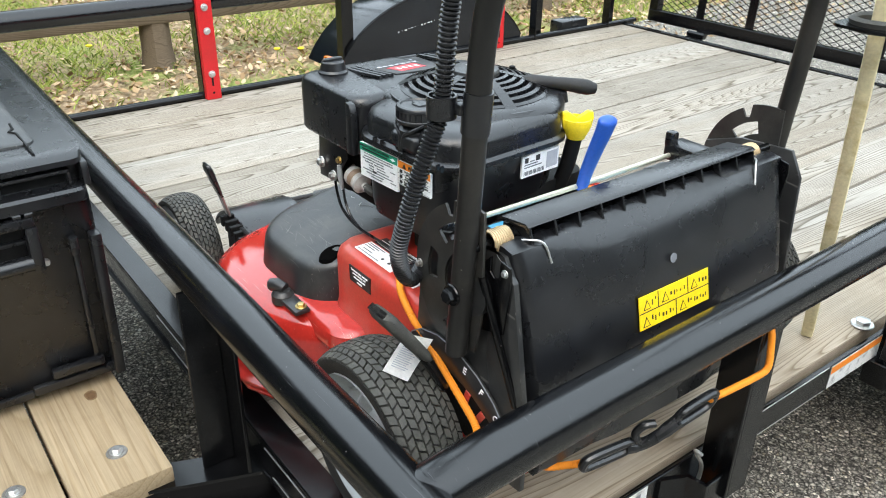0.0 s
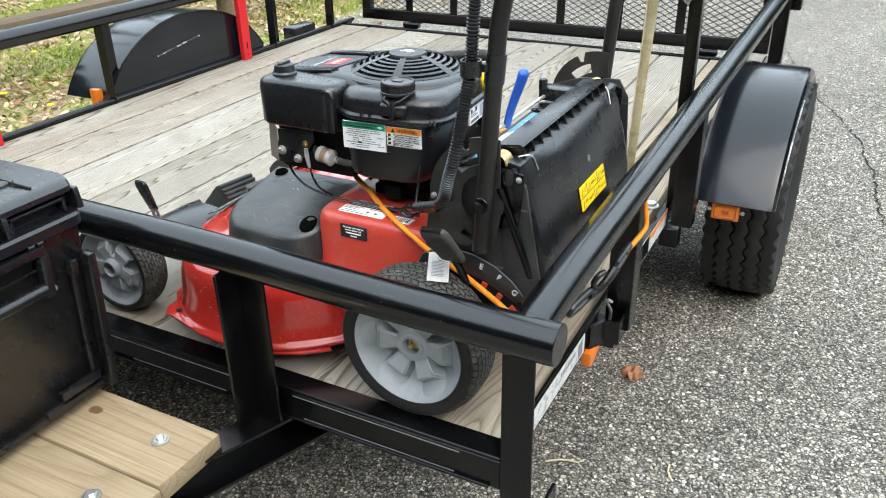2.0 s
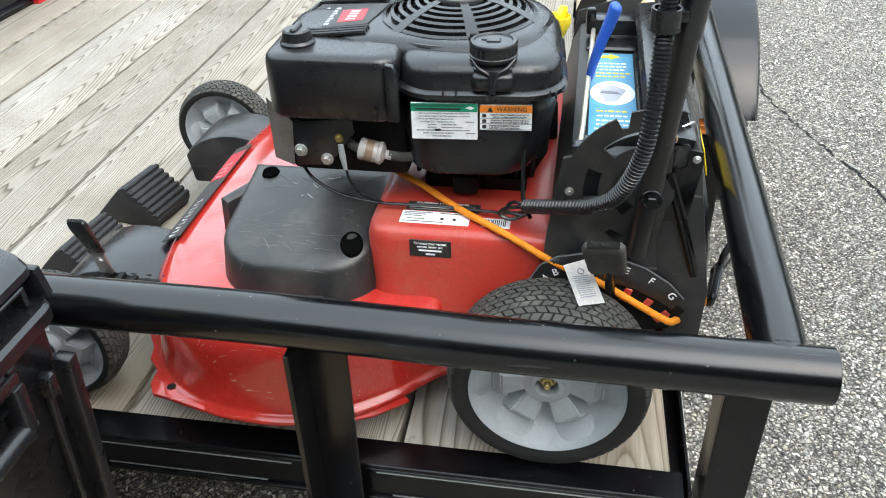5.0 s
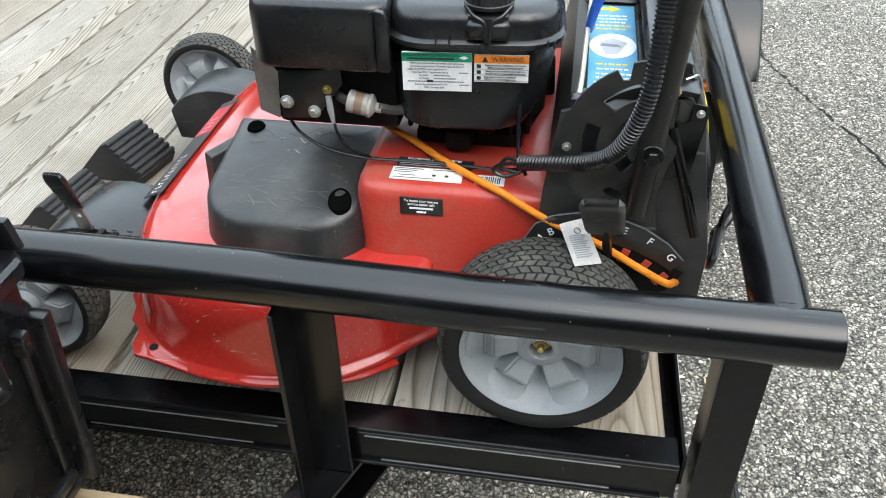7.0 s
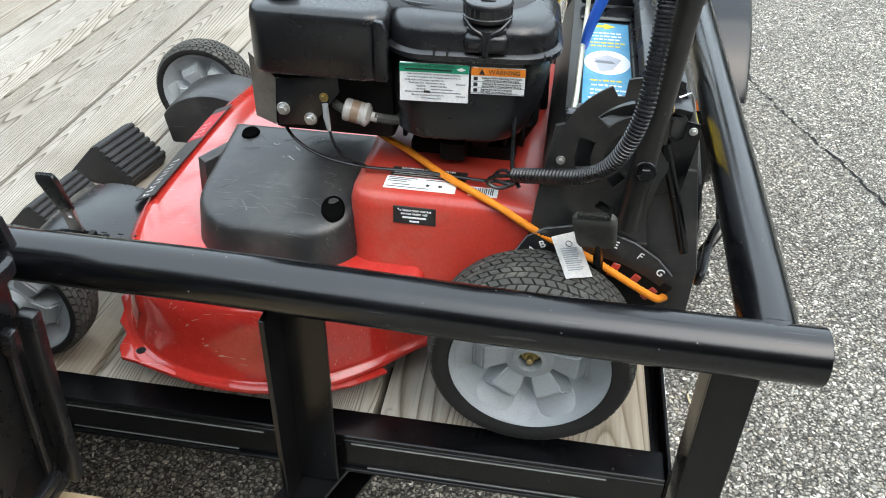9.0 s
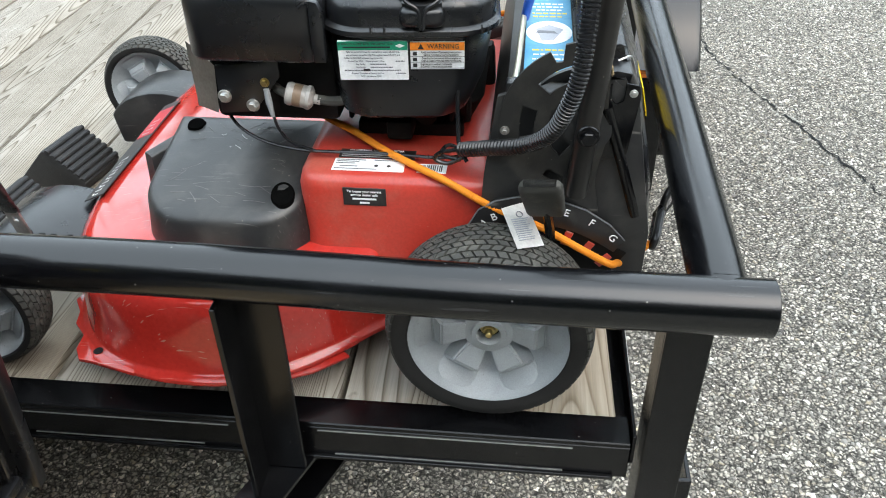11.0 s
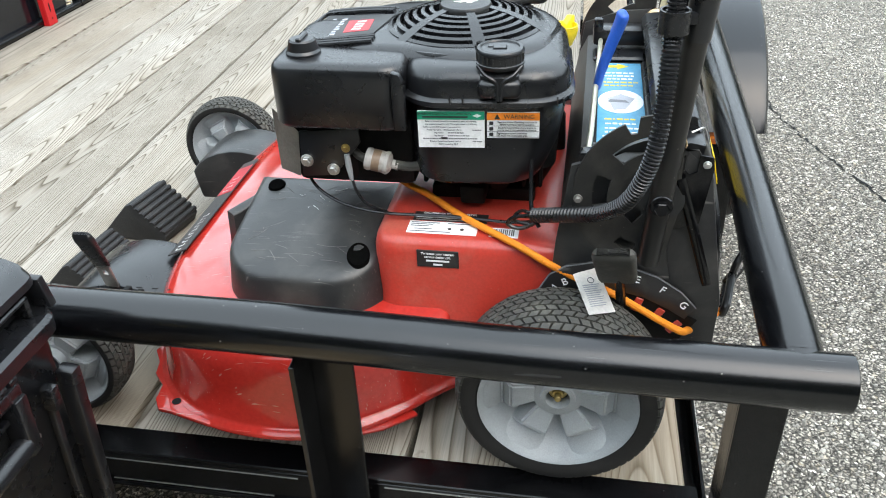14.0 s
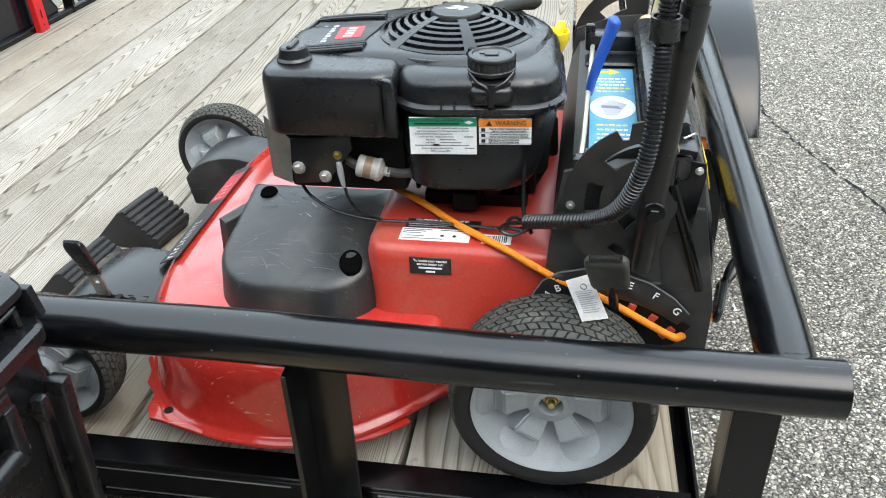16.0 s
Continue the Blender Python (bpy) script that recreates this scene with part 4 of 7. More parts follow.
def build_mower_wheel(x, y, r, w, side, pockets, turn, label, rim=0.757, stub=0.0, dish=0.006):
    """A moulded wheel; side -1 shows its face towards -y."""
    s = side
    f = y + s * w / 2                   # outer face
    rr = r * rim                        # rim radius
    wheel = part("wheel", lathe([(0.0, -s * (0.030 + dish)), (rr * 0.30, -s * (0.030 + dish)), (rr * 0.58, -s * (0.029 + dish * 0.8)), (rr * 0.74, -s * (0.023 + dish * 0.5)), (rr * 0.93, -s * 0.0080), (rr * 0.97, -s * 0.002), (rr, 0.0), (rr, -s * w * 0.9), (0, -s * w * 0.9)], (x, f, r), "y", 60), M["grey_plastic"], mower, label)
    for k in range(pockets):
        a = radians(turn) + 2 * math.pi * (k + 0.5) / pockets
        ha = math.pi / pockets
        def pt(rad, da, dep):
            return (x + rad * math.cos(a + da), f - s * dep, r + rad * math.sin(a + da))
        bm = bmesh.new()
        left = [pt(rr * q, -ha * g, dep) for q, g, dep in ((0.31, 0.84, dish), (0.62, 0.60, dish * 0.50), (0.74, 0.56, 0.0165 + dish * 0.45), (0.965, 0.60, 0.0080))]
        right = [pt(rr * q, ha * g, dep) for q, g, dep in ((0.31, 0.84, dish), (0.62, 0.60, dish * 0.50), (0.74, 0.56, 0.0165 + dish * 0.45), (0.965, 0.60, 0.0080))]
        foot_l = [pt(rr * q, -ha * g, dep) for q, g, dep in ((0.28, 0.97, 0.031 + dish), (0.63, 0.74, 0.030 + dish * 0.8), (0.745, 0.68, 0.0225 + dish * 0.5), (0.975, 0.66, 0.0088))]
        foot_r = [pt(rr * q, ha * g, dep) for q, g, dep in ((0.28, 0.97, 0.031 + dish), (0.63, 0.74, 0.030 + dish * 0.8), (0.745, 0.68, 0.0225 + dish * 0.5), (0.975, 0.66, 0.0088))]
        rows = [[bm.verts.new(p) for p in line] for line in (foot_l, left, right, foot_r)]
        for ra, rb in zip(rows, rows[1:]):
            for i in range(3):
                bm.faces.new((ra[i], ra[i + 1], rb[i + 1], rb[i]))
        bmesh.ops.recalc_face_normals(bm, faces=bm.faces)
        bmesh.ops.bevel(bm, geom=[e for e in bm.edges if len(e.link_faces) == 2], offset=0.0026, segments=3, affect="EDGES")
        part("spoke", bm, M["grey_plastic"], wheel, "", 30)
    part("hub", lathe([(0.014, -s * 0.012), (0.014, s * (0.002 + stub)), (0.0155, s * (0.005 + stub)), (rr * 0.215, s * (0.0045 + stub)), (rr * 0.225 + stub * 0.25, s * 0.001), (rr * 0.30, s * 0.0005), (rr * 0.325, -s * 0.002), (rr * 0.345, -s * 0.034)], (x, f - s * dish, r), "y", 36), M["grey_plastic"], wheel)
    part("hub_well", lathe([(0, -s * 0.011), (0.0142, -s * 0.011)], (x, f - s * dish, r), "y", 20), M["engine_dark"], wheel)
    h, yc = w / 2 + 0.004, y - s * 0.001       # the tyre stands proud of the rim
    part("tyre", lathe([(rr, -h * 0.70), (rr * 1.015, -h * 0.90), (r * 0.84, -h * 0.98), (r * 0.90, -h), (r * 0.915, -h * 0.985), (r - 0.014, -h * 0.90), (r - 0.0075, -h * 0.6), (r - 0.0045, 0), (r - 0.0075, h * 0.6), (r - 0.014, h * 0.90), (r * 0.915, h * 0.985), (r * 0.90, h), (r * 0.84, h * 0.98), (rr * 1.015, h * 0.90), (rr, h * 0.70)], (x, yc, r), "y", 72), M["tyre_side"], wheel, "black rubber mower tyre", 40)
    tread(x, yc, r, 2 * h * 0.97, 60 if r > 0.11 else 46, 9, 0.040, "tread", wheel)
    return wheel


def build_mower_wheels():
    a = build_mower_wheel(-0.2412, 0.1190, 0.1300, 0.080, -1, 6, -90, "large grey rear wheel with turf tyre", dish=0.020)
    part("axle_nut", joined(lathe([(0, 0.112), (0.0115, 0.112), (0.0115, 0.1095), (0.0090, 0.1085), (0, 0.1085)], (-0.2412, 0.0, 0.1300), "y", 24), bolt(-0.2412, 0.1090, 0.1300, "-y", 0.0078, 0.0075), lathe([(0, 0.102), (0.0045, 0.102), (0.0045, 0.0945), (0.0035, 0.0930), (0, 0.0930)], (-0.2412, 0.0, 0.1300), "y", 14)), M["brass"], a, "brass-coloured axle nut")
    build_mower_wheel(-0.239, 0.846, 0.1290, 0.060, 1, 6, -90, "large grey rear wheel with turf tyre")
    build_mower_wheel(-0.949, 0.137, 0.1015, 0.054, -1, 5, -60, "smaller grey front wheel with turf tyre", 0.82, 0.008)
    build_mower_wheel(-0.958, 0.810, 0.104, 0.050, -1, 5, -60, "smaller grey front wheel with turf tyre", 0.80, 0.008)
    # plastic guards over the front wheels
    def guard(y0, y1, x0, dz, solid=False):
        pts = []
        for k in range(9):
            a = radians(150 - 105 * k / 8)
            pts.append((x0 + 0.115 * math.cos(a), 0.075 + dz + 0.095 * math.sin(a)))
        ring = pts + [(x0 + 0.14, 0.10 + dz)] + [(p[0] * 0.97 + x0 * 0.03, p[1] - 0.014) for p in pts[::-1]]
        if solid:
            ring = pts + [(x0 + 0.10, 0.06), (x0 - 0.09, 0.06)]
        return prism(ring, "xz", y0, y1, 0.006)
    g = part("wheel_guard", joined(guard(0.205, 0.335, -0.888, 0.0)), M["plastic"], mower, "black plastic front wheel guard")
    lean = Matrix.Translation((-0.880, 0.190, 0.195)) @ Matrix.Rotation(radians(4), 4, "Y") @ Matrix.Rotation(radians(16), 4, "X")
    hl = part("height_lever", moved(prism([(-0.010, -0.02), (0.010, -0.02), (0.010, 0.03), (-0.010, 0.03)], "xz", -0.002, 0.002, 0.0008, [[(-0.003, 0.008), (0.004, 0.008), (0.004, 0.017), (-0.003, 0.017)]]), lean), M["guard"], g, "grey steel height lever")
    part("lever_grip", moved(slab(-0.0150, -0.0055, 0.0150, 0.0055, [(0.0, 0.004), (0.008, 0.002), (0.03, 0.001), (0.056, 0.0), (0.064, 0.001), (0.068, 0.004)], 0.005, 5), lean @ Matrix.Translation((0, 0, 0.024)) @ Matrix.Rotation(radians(-7), 4, "Y")), M["plastic"], hl, "flat black plastic grip")
    for x in (-0.846, -0.822, -0.798, -0.776):
        m = Matrix.Translation((x, 0.2035, 0.1700)) @ Matrix.Rotation(radians(90), 4, "X")
        part("letter_bar", box(-0.004, 0.0, -0.001, 0.004, 0.001, 0.001, 0, 1, m), M["engine_dark"], g)
    npf = part("notch_plate", box(-0.90, 0.196, 0.10, -0.775, 0.204, 0.165, 0.002, 1), M["engine_dark"], g)
    for k in range(6):
        part("notch_tooth", box(-0.885 + 0.018 * k, 0.180, 0.156 - 0.003 * k, -0.876 + 0.018 * k, 0.205, 0.176 - 0.004 * k, 0.001, 1), M["engine_dark"], npf)
    part("wheel_guard", joined(guard(0.655, 0.765, -0.882, -0.004, True), box(-0.900, 0.66, 0.05, -0.80, 0.755, 0.140, 0.02, 3)), M["plastic_dull"], mower, "black plastic front wheel guard")


def build_engine():
    P = M["plastic"]
    eng = part("crankcase", slab(-0.455, 0.318, -0.265, 0.50, [(0.286, 0.02), (0.33, 0.0), (0.40, 0.01)], 0.03), M["engine_dark"], mower, "dark greasy engine block")
    for k in range(8):
        part("cooling_fin", box(-0.440 + 0.022 * k, 0.300, 0.312, -0.434 + 0.022 * k, 0.325, 0.352, 0.002, 1), M["engine_dark"], eng)
    part("mounting_flange", box(-0.43, 0.306, 0.286, -0.29, 0.33, 0.306, 0.003, 2), M["engine_dark"], eng)
    part("drain_boss", lathe([(0, 0.262), (0.014, 0.262), (0.018, 0.30), (0.018, 0.32)], (-0.335, 0.02, 0.330), "y", 16), M["engine_dark"], eng)
    part("starter_lug", box(-0.385, 0.268, 0.300, -0.352, 0.31, 0.326, 0.004, 2), M["engine_dark"], eng)
    turn = Matrix.Translation((-0.4275, 0.2095, 0)) @ Matrix.Rotation(radians(4.0), 4, "Z") @ Matrix.Translation((0.4275, -0.2080, -0.003))
    bm = slab(-0.443, 0.2065, -0.243, 0.432, [(0.352, 0.034), (0.3545, 0.018), (0.361, 0.010), (0.378, 0.007), (0.405, 0.005), (0.462, 0.004), (0.4635, -0.002), (0.465, -0.004), (0.4705, -0.004), (0.4725, -0.002), (0.474, 0.001), (0.491, 0.002), (0.499, 0.005), (0.504, 0.011), (0.5065, 0.020), (0.507, 0.034)], 0.052, 10)
    for v in bm.verts:      # the lower half draws in towards the engine's rear
        v.co.x -= 0.36 * max(0.0, 0.43 - v.co.z) * max(0.0, (v.co.x + 0.443) / 0.20)
    tank = part("fuel_tank", bm, P, mower, "black plastic fuel tank", 40)
    for x in (-0.385, -0.370, -0.262, -0.255):
        part("seam_rib", box(x, 0.2005, 0.469, x + 0.002, 0.206, 0.477), P, tank)
    # filler neck and cap
    part("filler_neck", joined(lathe([(0.034, 0.480), (0.030, 0.500), (0.0235, 0.505), (0.0225, 0.512)], (-0.327, 0.232, 0), "z", 32), box(-0.352, 0.200, 0.474, -0.302, 0.232, 0.497, 0.008, 3)), P, tank)
    cap = part("fuel_cap", lathe([(0, 0.5085), (0.0270, 0.5085), (0.0278, 0.5100), (0.0278, 0.5125), (0.0266, 0.5135), (0.0266, 0.5230), (0.0278, 0.5240), (0.0278, 0.5262), (0.0262, 0.5285), (0.0225, 0.5290), (0.0215, 0.5274), (0, 0.5274)], (-0.327, 0.228, 0), "z", 40), P, tank, "black screw fuel cap")
    part("cap_mark", joined(box(-0.335, 0.223, 0.5274, -0.319, 0.234, 0.5288, 0.001, 1), box(-0.341, 0.229, 0.5274, -0.334, 0.236, 0.5284, 0.0008, 1)), P, cap)
    for k in range(24):
        a = 2 * math.pi * k / 24
        part("grip_rib", box(-0.001, -0.001, 0.514, 0.001, 0.001, 0.5235, m=Matrix.Translation((-0.327 + 0.0265 * math.cos(a), 0.228 + 0.0265 * math.sin(a), 0))), P, cap)
    part("cap_strap", sweep(curve_points([(-0.352, 0.216, 0.510), (-0.343, 0.205, 0.503), (-0.3310, 0.2020, 0.495), (-0.3285, 0.1995, 0.474)], 6), 0.0022, 8), P, tank)
    part("cap_strap", sweep(curve_points([(-0.302, 0.216, 0.510), (-0.311, 0.205, 0.503), (-0.3230, 0.2020, 0.495), (-0.3255, 0.1995, 0.474)], 6), 0.0022, 8), P, tank)
    # stickers on the tank
    Y = 0.2080
    e = part("sticker", box(-0.4275, Y, 0.4085, -0.3405, Y + 0.004, 0.4590, 0.0004, 1), M["label_white"], tank, "white emission sticker with green heading")
    part("heading", box(-0.4275, Y - 0.0006, 0.4480, -0.3405, Y, 0.4590), M["label_green"], e)
    rng = random.Random(5)
    upright = Matrix.Rotation(radians(90), 4, "X")
    part("lettering", text_bm("EMISSION CONTROL INFORMATION", 0.0042, Matrix.Translation((-0.392, Y - 0.0008, 0.4560)) @ upright), M["label_black"], e, "black lettering", 0)
    part("print_line", box(-0.421, Y - 0.0010, 0.4507, -0.362, Y - 0.0006, 0.4527), M["label_black"], e)
    part("print_line", prism([(-0.356, 0.4535), (-0.350, 0.4560), (-0.344, 0.4535), (-0.350, 0.4510)], "xz", Y - 0.001, Y - 0.0006), M["label_white"], e)
    for k, words in enumerate(("Refer to owner's manual for maintenance specs, adjustments,", "and emissions durability info. This engine meets U.S. EPA and", "California EXH/EVP emission regulations for:", "Model Year 2015    Displacement: 190 cc", "Eng Family:", "Evp Family:", "", "Emission Compliance Period: 250 hrs", "DOM: November 2015")):
        z = 0.4455 - 0.0040 * k
        if words:
            part("lettering", text_bm(words, 0.0027, Matrix.Translation((-0.384 - (0, 0, 0.012, 0.009, 0.016, 0.016, 0, 0.008, 0.004)[k], Y - 0.0003, z)) @ upright), M["ink_grey"], e, "small black lettering", 0)
        x, end = ((0, 0), (0, 0), (0, 0), (-0.356, -0.345), (-0.388, -0.368), (-0.388, -0.360), (-0.421, -0.350), (-0.356, -0.344), (0, 0))[k]
        while x < end:
            w = rng.uniform(0.0012, 0.0032)
            part("print_line", box(x, Y - 0.0004, z - 0.0008, min(x + w, end), Y, z + 0.0006), M["ink_grey"], e)
            x += w + 0.0006
    part("print_line", box(-0.397, Y - 0.0006, 0.4205, -0.389, Y, 0.4235), M["label_black"], e)
    wsticker = part("sticker", box(-0.3380, Y, 0.4245, -0.2735, Y + 0.004, 0.4580, 0.0004, 1), M["label_white"], tank, "white warning sticker with orange heading")
    part("heading", box(-0.3380, Y - 0.0006, 0.4485, -0.2735, Y, 0.4580), M["label_orange"], wsticker)
    flat = Matrix.Translation((-0.2985, Y - 0.0008, 0.4531)) @ Matrix.Rotation(radians(90), 4, "X")
    part("lettering", text_bm("WARNING", 0.0078, flat), M["label_black"], wsticker, "black lettering", 0)
    part("warning_sign", prism([(-0.3290, 0.4500), (-0.3215, 0.4500), (-0.3252, 0.4565)], "xz", Y - 0.0011, Y - 0.0006), M["label_black"], wsticker)
    for k in range(3):
        z = 0.4447 - 0.0073 * k
        part("pictogram", box(-0.3350, Y - 0.0006, z - 0.0026, -0.3300, Y, z + 0.0018, 0.0006, 1), M["label_black"], wsticker)
        part("rule", box(-0.3380, Y - 0.0004, z - 0.0041, -0.2735, Y, z - 0.0037), M["ink_grey"], wsticker)
        for j, words in enumerate((("Read and follow Operating Instructions", "before running or servicing engine."), ("Gasoline is flammable. Allow engine to", "cool at least 2 minutes before refueling."), ("Engines emit carbon monoxide.", "DO NOT run in enclosed area."))[k]):
            part("lettering", text_bm(words, 0.0030, Matrix.Translation((-0.3010 - (0.006 if k == 2 else 0), Y - 0.0003, z + 0.0010 - 0.0031 * j)) @ upright), M["label_black"], wsticker, "small black lettering", 0)
    sl = part("sticker", box(-0.2480, 0.330, 0.4300, -0.2445, 0.399, 0.4595, 0.0004, 1), M["label_white"], tank, "white sticker with bar code and print")
    for k in range(16):
        part("print_line", box(-0.2444, 0.3335 + 0.0024 * k, 0.4330, -0.2440, 0.3344 + 0.0024 * k + 0.0004 * (k % 3), 0.4385), M["ink_grey"], sl)
    part("print_patch", box(-0.2444, 0.375, 0.4345, -0.2440, 0.3955, 0.4565), M["ink_faint"], sl)
    for z, a, b in ((0.4430, 0.334, 0.366), (0.4465, 0.334, 0.358), (0.4500, 0.344, 0.352)):
        part("print_line", box(-0.2444, a, z, -0.2440, b, z + 0.0014), M["ink_grey"], sl)
    part("print_block", box(-0.2444, 0.3345, 0.4500, -0.2440, 0.3405, 0.4565), M["label_black"], sl)
    part("print_block", box(-0.2444, 0.3545, 0.4495, -0.2440, 0.3620, 0.4570), M["label_black"], sl)
    e.matrix_basis = Matrix.Translation((-0.384, 0.0, 0.4350)) @ Matrix.Diagonal((0.91, 1.0, 0.92, 1.0)) @ Matrix.Translation((0.384, 0.0, -0.4340))
    wsticker.matrix_basis = Matrix.Translation((-0.3110, 0.0, 0.4405)) @ Matrix.Diagonal((0.95, 1.0, 0.96, 1.0)) @ Matrix.Translation((0.30575, 0.0, -0.4412))
    tank.matrix_basis = turn
    # air cleaner
    air = part("air_cleaner", slab(-0.607, 0.214, -0.441, 0.40, [(0.422, 0.010), (0.425, 0.003), (0.430, 0.0), (0.490, 0.0), (0.499, 0.0015), (0.503, 0.0045), (0.505, 0.009), (0.5055, 0.016)], 0.026, 9), P, mower, "black air cleaner housing", 40)
    part("joint_flange", prism([(-0.452, 0.430), (-0.437, 0.430), (-0.437, 0.488), (-0.442, 0.500), (-0.452, 0.502)], "xz", 0.2055, 0.216, 0.002), P, air)
    knob = part("primer_knob", lathe([(0, 0.503), (0.0215, 0.503), (0.0215, 0.508), (0.019, 0.511), (0.0165, 0.5215), (0.0145, 0.5235), (0, 0.5235)], (-0.571, 0.258, 0), "z", 28), P, air, "black knob", 25)
    part("knob_wing", box(-0.5745, 0.243, 0.515, -0.5675, 0.273, 0.5275, 0.0015, 1), P, knob)
    # cowling and fan guard
    ring = [(-0.617, 0.285), (-0.600, 0.425), (-0.545, 0.465), (-0.44, 0.488), (-0.345, 0.487), (-0.297, 0.456), (-0.267, 0.41), (-0.266, 0.36), (-0.285, 0.285), (-0.36, 0.246), (-0.46, 0.262), (-0.54, 0.268)]
    if sum(a[0] * b[1] - a[1] * b[0] for a, b in zip(ring, ring[1:] + ring[:1])) < 0:
        ring = ring[::-1]
    sm = [(p.x, p.y) for p in curve_points([(x, y, 0) for x, y in ring + ring[:1]], 5)][:-1]
    cowl = part("cowling", stack([[(x, y, z + (0.012 if x > -0.48 else 0.012 * max(0, (x + 0.617) / 0.137))) for x, y in offset_ring(sm, d)] for z, d in ((0.44, -0.004), (0.482, 0.0), (0.490, -0.003), (0.496, -0.010), (0.4985, -0.022))]), P, mower, "black engine cowling", 40)
    slope = Matrix.Translation((-0.545, 0.370, 0.5050)) @ Matrix.Rotation(radians(-5), 4, "Y")
    for k, y in enumerate((-0.084, -0.075, -0.066, 0.052, 0.062)):
        part("cowl_ridge", moved(sweep(curve_points([(-0.058 + 0.003 * k, y + 0.002, -0.002), (-0.040, y, 0.0018), (0.010, y, 0.0022), (0.052, y + (0.004 if y < 0 else -0.006), 0.0015)], 4), 0.0032, 8), slope), P, cowl)
    part("cowl_ridge", moved(sweep(curve_points([(-0.047, -0.060, 0.001), (-0.052, -0.01, 0.0012), (-0.048, 0.050, 0.001)], 4), 0.0028, 8), slope), P, cowl)
    tag = part("cowl_decal", moved(prism([(-0.044, -0.056), (0.046, -0.050), (0.058, 0.030), (-0.042, 0.046)], "xy", -0.002, 0.0016, 0.0006), slope), M["label_black"], cowl, "worn dark decal with red patch")
    part("decal_patch", moved(prism([(0.003, -0.039), (0.037, -0.035), (0.033, 0.012), (-0.002, 0.012)], "xy", 0.0016, 0.0020), slope), M["label_red"], tag)
    for k in range(4):
        part("decal_mark", moved(box(0.012, -0.031 + 0.0105 * k, 0.0020, 0.024, -0.025 + 0.0105 * k, 0.0023, 0, 1), slope), M["label_scuffed"], tag)
    for k in range(7):
        part("decal_mark", moved(box(-0.014, -0.046 + 0.0105 * k, 0.0016, -0.007 - 0.002 * (k % 2), -0.0395 + 0.0105 * k, 0.0019, 0, 1), slope), M["ink_faint"], tag)
    for k in range(5):
        part("decal_mark", moved(box(-0.028, -0.030 + 0.012 * k, 0.0016, -0.0235, -0.022 + 0.012 * k, 0.0019, 0, 1), slope), M["ink_faint"], tag)
    FX, FY, R = -0.388, 0.372, 0.112
    def dome(r):
        return 0.5355 - 0.030 * (r / R) ** 2
    part("fan_screen", lathe([(0, dome(0) - 0.010), (0.05, dome(0.05) - 0.010), (R, dome(R) - 0.010)], (FX, FY, 0), "z", 40), M["engine_dark"], cowl)
    guard = part("fan_guard", lathe([(R * 0.955, dome(R) - 0.004), (R * 0.965, dome(R) + 0.003), (R * 1.03, dome(R) + 0.002), (R * 1.07, dome(R) - 0.006), (R * 1.09, dome(R) - 0.020)], (FX, FY, 0), "z", 64), P, cowl, "black slotted fan guard")
    part("hub_disc", lathe([(0, 0.5375), (0.024, 0.5372), (0.028, 0.5362), (0.032, 0.5360), (0.0335, 0.5335), (0.034, 0.529)], (FX, FY, 0), "z", 40), M["plastic_dull"], guard)
    for pts in ([(-0.017, -0.003), (-0.006, -0.007), (0.004, -0.002), (-0.004, 0.001)], [(-0.006, 0.002), (0.006, -0.004), (0.017, 0.001), (0.006, 0.006)], [(-0.010, 0.004), (-0.002, 0.003), (0.004, 0.010), (-0.004, 0.009)], [(0.002, -0.010), (0.010, -0.008), (0.008, -0.003), (0.003, -0.005)]):
        part("hub_mark", prism([(FX + x, FY + y) for x, y in pts], "xy", 0.5368, 0.5380), M["label_scuffed"], guard)
    for k in range(6):
        r = 0.042 + 0.0108 * k
        part("guard_ring", lathe([(r, dome(r)), (r + 0.0048, dome(r + 0.0048)), (r + 0.0044, dome(r) - 0.008), (r + 0.0004, dome(r) - 0.008)], (FX, FY, 0), "z", 56, True), P, guard)
    for k in range(6):
        a = radians(-72 + 60 * k)
        w = 0.0085
        def q(r, o, dz):
            return (FX + r * math.cos(a) - o * math.sin(a), FY + r * math.sin(a) + o * math.cos(a), dome(r) + dz)
        rs = [0.03, 0.055, 0.08, 0.109]
        part("guard_spoke", stack([[q(r, -w * (0.45 + 0.55 * r / R), 0.0006), q(r, w * (0.45 + 0.55 * r / R), 0.0006), q(r, w * (0.45 + 0.55 * r / R), -0.008), q(r, -w * (0.45 + 0.55 * r / R), -0.008)] for r in rs]), P, guard, "", 30)
        if k in (0, 3):
            part("screw", bolt(*q(0.101, 0, 0.0005), "z", 0.0045, 0.006), M["engine_dark"], guard)
    part("rear_bracket", joined(slab(-0.306, 0.468, -0.256, 0.500, [(0.286, 0.0), (0.338, 0.002), (0.346, 0.006)], 0.008, 4), box(-0.300, 0.500, 0.300, -0.262, 0.540, 0.330, 0.004, 2)), M["engine_dark"], eng)
    tabr = part("deck_lug", prism(round_rect(-0.300, 0.400, -0.258, 0.500, 0.012, 5), "xy", 0.278, 0.282, 0.001), M["red_dusty"], mower, "red steel lug with a dark hole")
    # No hole is cut: a dark disc carries its shade.
    part("lug_hole", lathe([(0, 0.2823), (0.0075, 0.2823)], (-0.275, 0.455, 0), "z", 20), M["engine_dark"], tabr)
